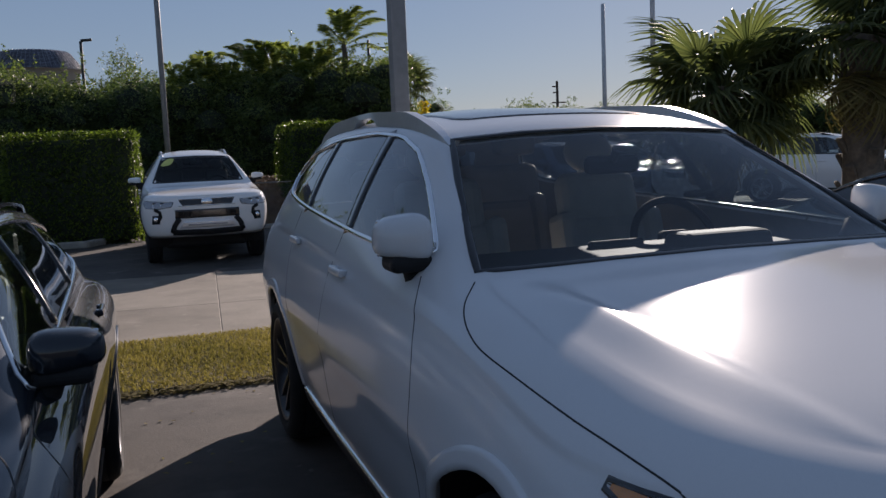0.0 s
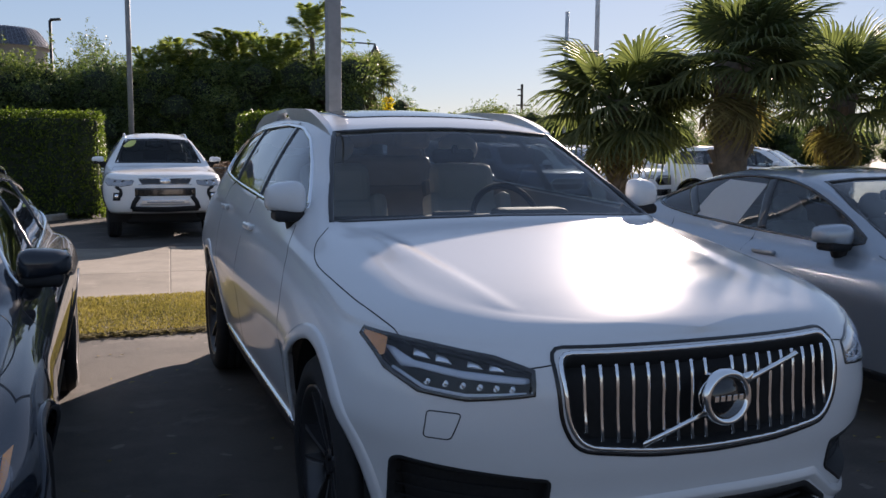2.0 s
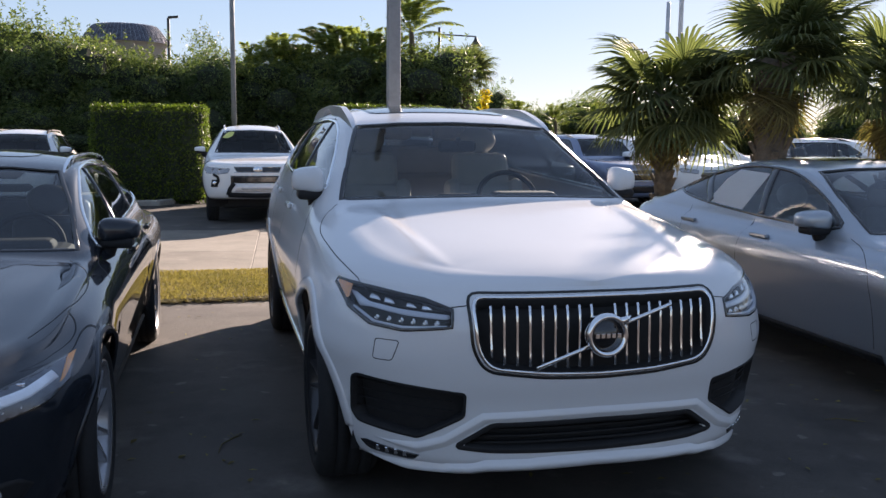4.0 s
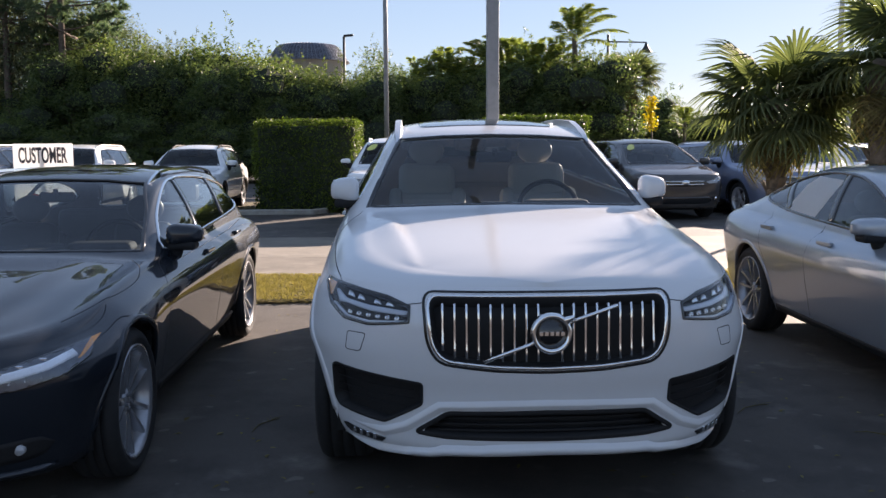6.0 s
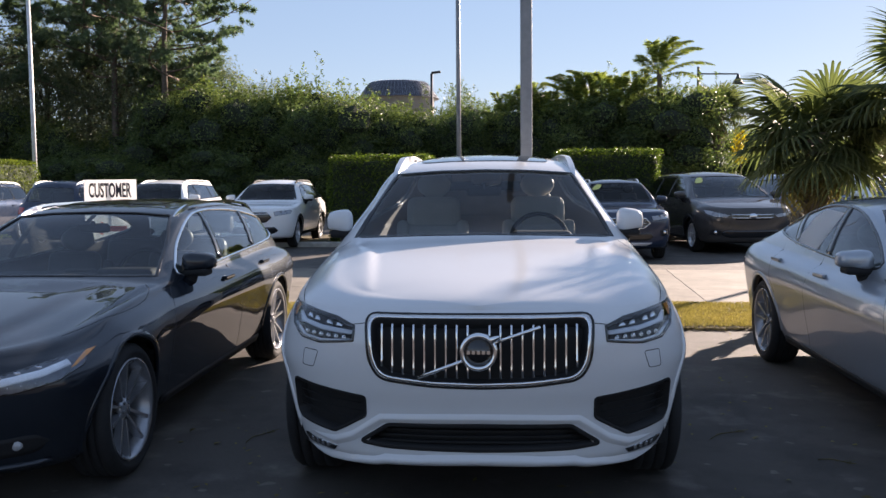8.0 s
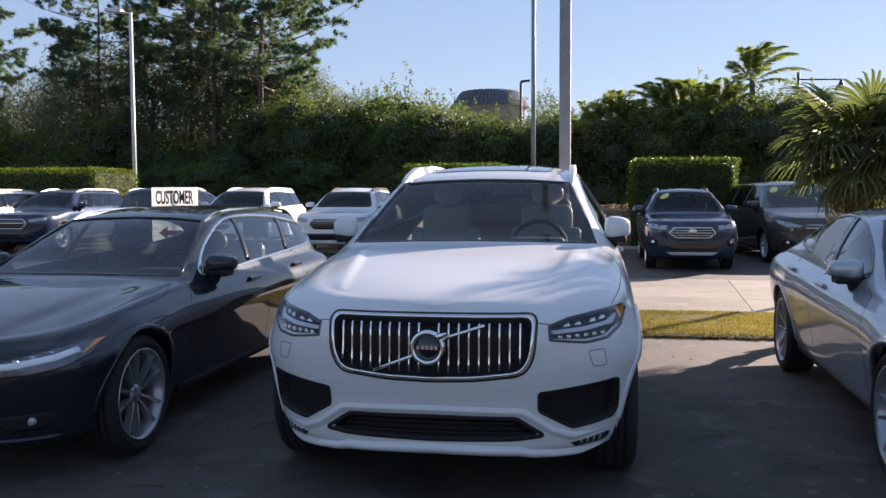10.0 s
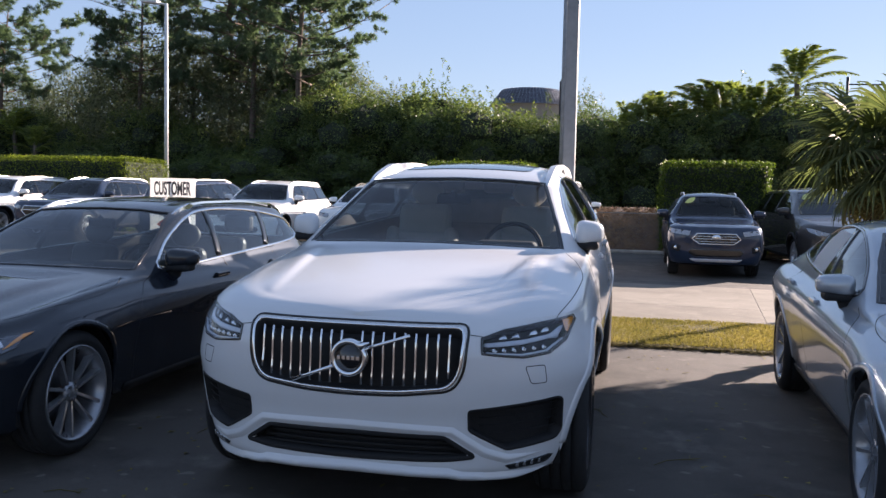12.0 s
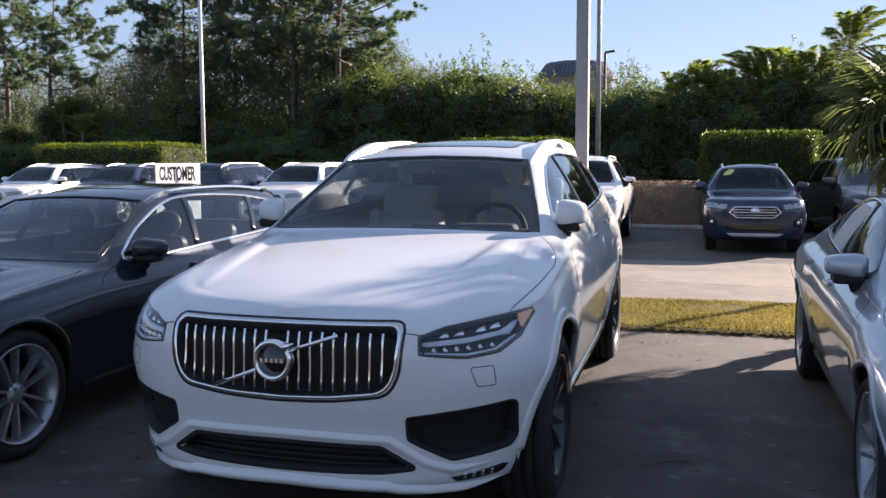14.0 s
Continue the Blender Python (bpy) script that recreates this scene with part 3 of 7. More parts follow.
def door_mirror(S, car, side, bvh):
    """A door mirror: painted cap, dark foot."""
    mx, my, mz = S["mirror"]
    sx, sy, sz = S.get("mirror_size", (0.25, 0.16, 0.17))
    bm = bmesh.new()
    r = bmesh.ops.create_uvsphere(bm, u_segments=24, v_segments=16, radius=0.5)
    for v in r["verts"]:
        x, y, z = v.co
        k = (abs(2 * x) ** 3.2 + abs(2 * y) ** 2.6 + abs(2 * z) ** 3.2)
        q = k ** (-1 / 3.0) if k > 1e-9 else 1
        x, y, z = x * q, y * q, z * q
        y = min(y, 0.22)
        z = max(z, -0.36)
        z *= 1 - 0.25 * (x + 0.5)
        y += 0.25 * (x + 0.5)
        v.co = (side * (mx + x * sx), my + y * sy, mz + z * sz)
    for f in bm.faces:
        f.smooth = True
    cap = part("door_mirror", bm, S["paint"], car)
    bm = bmesh.new()
    px = S["mirror_foot"]
    tube(bm, [(side * (mx - sx * 0.28), my + 0.02, mz - sz * 0.36), (side * (mx - sx * 0.4), my + 0.02, mz - sz * 0.74), (side * px, my + 0.03, mz - sz * 0.92)], [0.055, 0.06, 0.055], 10)
    box(bm, side * (mx - sx * 0.06), my + 0.01, mz - sz * 0.42, sx * 0.8, sy * 0.78, 0.05, 0.02, None, 0, 3)
    part("mirror_foot", bm, M["trim"], cap)
    bm = bmesh.new()
    box(bm, side * (mx + 0.01), my + sy * 0.27, mz + 0.003, sx * 0.74, 0.008, sz * 0.66, 0.004)
    part("mirror_glass", bm, M["chrome"], cap)


def roof_rail(bm, bvh, s, x0, x1, y0, y1, high, wide, solid=0.13):
    """A low roof rail: a blade that grows out of the roof at both ends and stands clear between."""
    n, thick = 40, high * 0.48
    verts = []
    for k in range(n + 1):
        f = k / n
        y = y0 + (y1 - y0) * f
        x = s * (x0 + (x1 - x0) * f)
        z = on_skin(bvh, "T", (x, y))[0].z
        rise = min(solid, 0.2)
        lift = high * min(1, (f / rise) ** 0.8, ((1 - f) / rise) ** 0.8)
        foot = -0.012 if f < solid or f > 1 - solid else min(lift - thick, (min(f, 1 - f) - solid) * 2.0)
        w = wide / 2 * (0.55 + 0.45 * min(1, f / 0.06, (1 - f) / 0.06))
        verts += [(x - w, y, z + foot), (x - w * 0.8, y, z + lift), (x + w * 0.8, y, z + lift), (x + w, y, z + foot)]
    faces = [(4 * k + a, 4 * k + (a + 1) % 4, 4 * k + 4 + (a + 1) % 4, 4 * k + 4 + a) for k in range(n) for a in range(4)]
    vs, fs = add_lists(bm, verts, faces, False)
    bmesh.ops.recalc_face_normals(bm, faces=fs)


def build_car(S, name, place, label, group=""):
    """A car from its table of lines: skin with real openings, panes, trims, lamps, wheels and cabin."""
    car = new(name)
    tagged(car, label, "car", group)
    bm = skin(S)
    bvh = BVHTree.FromBMesh(bm)
    S["bvh"] = bvh
    lite = S.get("lite", False)
    if S.get("openings", True):
        cut(bm, bvh, "F", S["screen"], lambda c: S["cowl_y"] < c.y < S["roof_y"])
        for v, s in (("R", 1), ("L", -1)):
            cut(bm, bvh, v, S["dlo"], lambda c, s=s: c.x * s > 0.3)
        if "back" in S:
            cut(bm, bvh, "B", S["back"], lambda c: c.y > S["L"] * 0.6)
    for view, poly in S.get("holes", []):
        cut(bm, bvh, view, poly, lambda c: c.y < 0.9)
    for poly in S.get("roof_holes", []):
        cut(bm, bvh, "T", poly, lambda c: c.z > S["roof_y"] * 0.4)
    arches(bm, S)
    body = part("body", bm, [S["paint"], S.get("inner", M["headliner"])], car)
    so = body.modifiers.new("thick", "SOLIDIFY")
    so.thickness, so.offset, so.material_offset, so.material_offset_rim = 0.025, -1, 1, 0
    # panes
    bm = bmesh.new()
    patch(bm, bvh, "F", S["screen"], -0.006, 0, 28, 12)
    part("windscreen", bm, S.get("screen_mat", M["glass"]) if S.get("openings", True) else M["gloss"], car)
    bm = bmesh.new()
    ribbon(bm, bvh, "F", S["screen"], S.get("frit", 0.035), 0.003, True, 0.04)
    part("windscreen_seal", bm, M["frit"], car)
    splits = S["splits"]
    ends = [min(p[0] for p in S["dlo"])] + splits + [max(p[0] for p in S["dlo"])]
    for v in "RL":
        for k in range(len(ends) - 1):
            bm = bmesh.new()
            patch(bm, bvh, v, S["dlo"], -0.005, 0, 16, 8, ends[k], ends[k + 1])
            part("side_window", bm, S.get("pane_mats", [M["sideglass"]] * 4)[k], car)
        for k, y in enumerate(splits):
            zz = [p[1] for p in S["dlo"]]
            lean = S.get("lean", [0.06] * 4)[k]
            zl, zh = S["pillar_z"][k]
            bm = bmesh.new()
            ribbon(bm, bvh, v, [(y - lean / 2, zl), (y + lean / 2, zh)], 0.075, 0.003)
            part("pillar_cover", bm, M["gloss"], car)
        bm = bmesh.new()
        ribbon(bm, bvh, v, S["dlo"], 0.02, 0.006, True, 0.03)
        part("window_trim", bm, S.get("trim_mat", M["chrome"]), car)
        for wy in S["wheels"]:
            bm = bmesh.new()
            R = S["R"] + S.get("gap", 0.06)
            ribbon(bm, bvh, v, arch_line(wy, R, S["R"]), S.get("arch_w", 0.05), S.get("arch_h", 0.014), False, 0.05)
            part("arch_trim", bm, S.get("arch_mat", S["paint"]), car)
        for line in S.get("seams", []):
            bm = bmesh.new()
            ribbon(bm, bvh, v, bent(line), 0.0045, 0.0008, False, 0.04)
            part("door_gap", bm, M["seam"], car)
        for hy, hz in S.get("handles", []):
            bm = bmesh.new()
            p, nor = on_skin(bvh, v, (hy, hz))
            s = 1 if v == "R" else -1
            box(bm, p.x + s * 0.018, hy, hz, 0.022, 0.2, 0.03, 0.01, None, 0, 3)
            for d in (-0.07, 0.07):
                box(bm, p.x + s * 0.004, hy + d, hz, 0.02, 0.04, 0.025, 0.006)
            part("door_handle", bm, S["paint"], car)
        if "skirt" in S:
            bm = bmesh.new()
            ribbon(bm, bvh, v, S["skirt"], S.get("skirt_w", 0.07), 0.012, False, 0.06)
            part("side_skirt", bm, S.get("skirt_mat", M["trim"]), car)
        if "skirt_chrome" in S:
            bm = bmesh.new()
            ribbon(bm, bvh, v, S["skirt_chrome"], S.get("chrome_w", 0.022), 0.014, False, 0.06)
            part("sill_trim", bm, M["chrome"], car)
        if "rail" in S:
            bm = bmesh.new()
            roof_rail(bm, bvh, 1 if v == "R" else -1, *S["rail"])
            part("roof_rail", bm, S.get("rail_mat", M["alloy"]), car)
    if "back" in S:
        bm = bmesh.new()
        patch(bm, bvh, "B", S["back"], -0.006, 0, 16, 8)
        part("rear_window", bm, S.get("back_mat", M["privacy"]), car)
    for view, line in S.get("top_seams", []):
        for s in (1, -1):
            bm = bmesh.new()
            ribbon(bm, bvh, view, [(s * a, b) for a, b in bent(line)], 0.0045, 0.0008, False, 0.03)
            part("panel_gap", bm, M["seam"], car)
    # wheels
    first = None
    for wy in S["wheels"]:
        for s in (1, -1):
            tr = S["track"] / 2
            m = Matrix.Translation((s * tr, wy, S["R"])) @ Matrix.Rotation(0 if s > 0 else math.pi, 4, "Z") @ Matrix.Rotation(0.35 * wy, 4, "X")
            if first is None:
                first = wheel_mesh(S, S["rim_style"], car)
                first.matrix_basis = m
            else:
                copy_thing(first, m)
    for s in (1, -1):
        door_mirror(S, car, s, bvh)
    # arch liners
    for wy in S["wheels"]:
        for s in (1, -1):
            bm = bmesh.new()
            verts, faces = [], []
            R = S["R"] + S.get("gap", 0.06) + 0.012
            for k in range(21):
                w = math.pi * (k / 20) * 1.16 - 0.08 * math.pi
                ly, lz = wy - R * math.cos(w), S["R"] + R * math.sin(w)
                edge = abs(on_skin(bvh, "R", (ly, max(lz, S["R"] + 0.1)))[0].x) - 0.03
                for x in (S["W"] * 0.55, min(S["W"] - 0.05, edge)):
                    verts.append((s * x, ly, lz))
            faces = [(2 * k, 2 * k + 1, 2 * k + 3, 2 * k + 2) for k in range(20)]
            faces.append(tuple(range(0, 42, 2)))
            add_lists(bm, verts, faces)
            part("arch_liner", bm, M["trim"], car)
    if not S.get("no_cabin"):
        cabin(S, car)
    S["car"] = car
    if "extra" in S:
        S["extra"](S, car, bvh)
    if S.get("clear_panes"):
        for ob in car.children:
            if ob.name.split(".")[0] in ("windscreen", "side_window", "rear_window"):
                ob.visible_shadow = False
    car.matrix_basis = place
    return car

# the white seven-seat SUV
def lamp_unit(S, car, bvh, view, poly, off=0.004, depth=0.05, name="headlight", inner="lampdark"):
    """A lamp: dark bowl in the skin, with a clear lens over it."""
    bm = bmesh.new()
    patch(bm, bvh, view, poly, -depth, 0, 18, 6)
    bowl = part(name, bm, M[inner], car)
    bm = bmesh.new()
    patch(bm, bvh, view, poly, off, 0, 18, 6)
    part("lens", bm, M["lens"], bowl)
    bm = bmesh.new()
    ribbon(bm, bvh, view, poly, 0.013, 0.003, True, 0.03, 0, 0.05)
    part("lamp_edge", bm, M["gloss"], bowl)
    return bowl


XC_GRILLE = fillet([(-0.468, 0.895), (0.468, 0.895), (0.455, 0.72), (0.41, 0.65), (0.2, 0.628), (0, 0.622), (-0.2, 0.628), (-0.41, 0.65), (-0.455, 0.72)], 0.045)
XC_LAMP = [(0.535, 0.855), (0.62, 0.885), (0.76, 0.905), (0.875, 0.915), (0.885, 0.90), (0.86, 0.83), (0.80, 0.785), (0.70, 0.775), (0.54, 0.795)]
XC_INTAKE = fillet([(0.49, 0.552), (0.66, 0.57), (0.84, 0.585), (0.855, 0.57), (0.85, 0.43), (0.83, 0.395), (0.64, 0.375), (0.49, 0.465)], 0.014)
XC_LOW = fillet([(-0.39, 0.435), (0, 0.44), (0.39, 0.435), (0.515, 0.35), (0.40, 0.338), (0, 0.332), (-0.40, 0.338), (-0.515, 0.35)], 0.02)

XC_ROOF = fillet([(-0.42, 2.42), (0.42, 2.42), (0.42, 3.55), (-0.42, 3.55)], 0.08)


def xc_front(S, car, bvh):
    # grille: dark back, upright bars, surround, slash and badge
    bm = bmesh.new()
    patch(bm, bvh, "F", XC_GRILLE, -0.05, 0, 30, 8)
    g = part("grille", bm, M["trim"], car)
    bm = bmesh.new()
    ribbon(bm, bvh, "F", XC_GRILLE, 0.013, 0.008, True, 0.02, 0, 0.008)
    part("grille_frame", bm, M["chrome"], g, "chrome grille surround")
    bm = bmesh.new()
    ribbon(bm, bvh, "F", [(x * 1.036, 0.762 + (z - 0.762) * 1.11) for x, z in XC_GRILLE], 0.012, 0.003, True, 0.02)
    part("grille_gap", bm, M["frit"], g)
    bm = bmesh.new()
    ribbon(bm, bvh, "F", [(x * 0.988, 0.762 + (z - 0.762) * 0.962) for x, z in XC_GRILLE], 0.008, 0.004, True, 0.02, 0, 0.055)
    part("grille_sleeve", bm, M["trim"], g)
    for k in range(-9, 10):
        x = k * 0.0455
        if abs(k) < 1:
            continue
        zt, zl = 0.872, 0.652 + 0.03 * abs(x / 0.45) ** 3 + (0.02 if abs(k) > 8 else 0)
        bm = bmesh.new()
        pts = []
        for f in np.linspace(0, 1, 7):
            z = zl + (zt - zl) * f
            p, _ = on_skin(bvh, "F", (x, z))
            pts.append(Vector((x, p.y + 0.010 + 0.016 * math.sin(f * math.pi) - 0.02, z)))
        tube(bm, pts, 0.0056, 6)
        part("grille_bar", bm, M["chrome"], g)
    bm = bmesh.new()
    tube(bm, [(0.255, -0.008, 0.868), (0.05, -0.024, 0.80)], 0.008, 6)
    part("grille_slash", bm, M["chrome"], g)
    bm = bmesh.new()
    tube(bm, [(-0.05, -0.024, 0.735), (-0.255, -0.008, 0.655)], 0.008, 6)
    part("grille_slash", bm, M["chrome"], g)
    bm = bmesh.new()
    lathe(bm, [(0.02, 0.055), (-0.012, 0.058), (-0.022, 0.068), (-0.016, 0.077), (0.01, 0.08), (0.03, 0.078)], 40, "y", 0, True, (0, -0.022, 0.767))
    tube(bm, [(0.05, -0.035, 0.815), (0.088, -0.03, 0.835)], [0.018, 0.002], 8)
    badge = part("badge", bm, M["chrome"], g, "round chrome badge with a dark centre")
    bm = bmesh.new()
    lathe(bm, [(-0.008, 0.0), (-0.008, 0.056), (0.01, 0.058)], 32, "y", 0, True, (0, -0.026, 0.767))
    part("badge_disc", bm, M["gloss"], badge)
    bm = bmesh.new()
    for k in range(5):
        x = (k - 2) * 0.0205
        box(bm, x, -0.037, 0.767, 0.014, 0.004, 0.016, 0.001)
    part("badge_bars", bm, M["chrome"], badge)
    # lower openings
    for s in (1, -1):
        poly = XC_INTAKE if s > 0 else mirror_y(XC_INTAKE)
        bm = bmesh.new()
        patch(bm, bvh, "F", poly, -0.05, 0, 14, 6)
        it = part("side_intake", bm, M["trim"], car, "black plastic side intake")
        bm = bmesh.new()
        ribbon(bm, bvh, "F", poly, 0.012, 0.003, True, 0.02, 0, 0.06)
        part("intake_edge", bm, M["trim"], it)
        for z in (0.44, 0.475, 0.51, 0.545):
            bm = bmesh.new()
            a, b = (0.52, 0.83) if z < 0.53 else (0.55, 0.83)
            line = [(s * (a + (b - a) * f), z + 0.012 * f) for f in np.linspace(0, 1, 8)]
            pts = [on_skin(bvh, "F", p)[0] + Vector((0, 0.042, 0)) for p in line]
            tube(bm, pts, 0.0025, 5)
            part("intake_slat", bm, M["trim"], it)
        # fog lamp strip
        fog = [(s * x, z) for x, z in [(0.63, 0.305), (0.80, 0.325), (0.815, 0.315), (0.79, 0.285), (0.65, 0.28)]]
        bm = bmesh.new()
        patch(bm, bvh, "F", fog, 0.003, 0, 10, 4, rim=0.02)
        fl = part("fog_light", bm, M["gloss"], car)
        for k in range(4):
            bm = bmesh.new()
            p, _ = on_skin(bvh, "F", (s * (0.68 + 0.028 * k), 0.303))
            box(bm, p.x, p.y - 0.004, p.z, 0.014, 0.01, 0.022, 0.003)
            part("fog_element", bm, M["chrome"], fl)
        bm = bmesh.new()
        ribbon(bm, bvh, "F", [(s * x, z) for x, z in fillet([(0.71, 0.735), (0.785, 0.735), (0.795, 0.66), (0.735, 0.66)], 0.012)], 0.004, 0.0008, True, 0.02)
        part("tow_cover_gap", bm, M["seam"], car)
        # headlight
        lp = XC_LAMP if s > 0 else mirror_y(XC_LAMP)
        bowl = lamp_unit(S, car, bvh, "F", lp, 0.004, 0.05, "headlight", "trim")
        bm = bmesh.new()
        t_poly = [(0.546, 0.836), (0.70, 0.846), (0.80, 0.86), (0.836, 0.888), (0.85, 0.888), (0.842, 0.84), (0.80, 0.843), (0.70, 0.828), (0.548, 0.820)]
        patch(bm, bvh, "F", [(s * x, z) for x, z in t_poly], -0.014, 0, 18, 3, rim=0.02)
        part("light_blade", bm, M["blade_lamp"], bowl)
        bm = bmesh.new()
        dark = [(0.55, 0.845), (0.62, 0.876), (0.76, 0.897), (0.83, 0.902), (0.80, 0.872), (0.70, 0.855)]
        patch(bm, bvh, "F", [(s * x, z) for x, z in dark], -0.03, 0, 12, 3)
        part("dark_bezel", bm, M["trim"], bowl)
        for x, z in ((0.622, 0.862), (0.672, 0.868), (0.74, 0.878), (0.785, 0.884)):
            bm = bmesh.new()
            patch(bm, bvh, "F", [(s * (x - 0.018), z - 0.009), (s * (x + 0.018), z - 0.007), (s * (x + 0.012), z + 0.012), (s * (x - 0.008), z + 0.009)], -0.022, 0, 4, 3, rim=0.012)
            part("led_cell", bm, M["chrome"], bowl)
        for k in range(6):
            x, z = 0.585 + 0.038 * k, 0.803 + 0.001 * k
            bm = bmesh.new()
            p, _ = on_skin(bvh, "F", (s * x, z))
            lathe(bm, [(0.03, 0.002), (0.026, 0.006), (0.018, 0.0095)], 14, "y", 0, True, (p.x, p.y, p.z))
            part("reflector", bm, M["chrome"], bowl)
        bm = bmesh.new()
        ribbon(bm, bvh, "F", [(s * x, z) for x, z in [(0.558, 0.797), (0.70, 0.785), (0.79, 0.795), (0.845, 0.835)]], 0.008, 0.002, False, 0.03, 0, 0.01)
        part("lower_guide", bm, M["blade_lamp"], bowl)
        bm = bmesh.new()
        am = [(s * x, z) for x, z in [(0.838, 0.906), (0.876, 0.912), (0.883, 0.90), (0.868, 0.855), (0.856, 0.862)]]
        patch(bm, bvh, "F", am, -0.002, 0, 5, 4)
        part("indicator", bm, M["amber"], bowl, "amber side indicator")
        bm = bmesh.new()
        ribbon(bm, bvh, "F", lp, 0.011, 0.004, True, 0.02, 0, 0.004)
        part("lamp_rim", bm, M["gloss"], bowl, "black rim")
    bm = bmesh.new()
    patch(bm, bvh, "F", XC_LOW, -0.06, 0, 24, 5)
    lg = part("lower_grille", bm, M["trim"], car, "black lower grille")
    bm = bmesh.new()
    ribbon(bm, bvh, "F", XC_LOW, 0.02, 0.004, True, 0.015, 0, 0.07)
    part("lower_grille_edge", bm, M["trim"], lg)
    for z in (0.355, 0.38, 0.405):
        bm = bmesh.new()
        hw = 0.46 - (z - 0.345) * 1.1
        pts = [on_skin(bvh, "F", (hw * f, z))[0] + Vector((0, 0.04, 0)) for f in np.linspace(-1, 1, 17)]
        tube(bm, pts, 0.007, 5)
        part("lower_slat", bm, M["trim"], lg)
    # bumper creases
    bm = bmesh.new()
    crease = [(0.78, 0.345), (0.64, 0.335), (0.55, 0.37), (0.42, 0.462), (0.2, 0.47), (0, 0.472)]
    ribbon(bm, bvh, "F", crease + [(-x, z) for x, z in crease[:-1]][::-1], 0.06, 0.013, False, 0.03, 0, 0, [(-1, -0.25), (-0.55, 0.1), (-0.12, 1), (0.12, 0.9), (0.6, 0.2), (1, -0.25)])
    part("bumper_fold", bm, S["paint"], car)
    bm = bmesh.new()
    lip = [(0.80, 0.26), (0.66, 0.25), (0.45, 0.262), (0.40, 0.275), (0, 0.285)]
    ribbon(bm, bvh, "F", lip + [(-x, z) for x, z in lip[:-1]][::-1], 0.06, 0.022, False, 0.03, 0, 0, [(-1, -0.3), (-0.75, 0.5), (-0.6, 1), (0.35, 0.85), (0.6, 0.3), (1, -0.3)])
    part("bumper_lip", bm, S["paint"], car)
    # roof glass, wipers
    bm = bmesh.new()
    patch(bm, bvh, "T", XC_ROOF, 0.004, 0, 14, 14)
    part("sunroof", bm, M["gloss"], car, "dark glass sunroof")
    bm = bmesh.new()
    ribbon(bm, bvh, "T", XC_ROOF, 0.03, 0.003, True, 0.05, 0, 0.02)
    part("sunroof_edge", bm, M["gloss"], car)
    bm = bmesh.new()
    box(bm, 0, 4.35, 1.655, 0.035, 0.11, 0.05, 0.015, Matrix.Rotation(radians(12), 4, "X"))
    part("antenna_fin", bm, S["paint"], car)


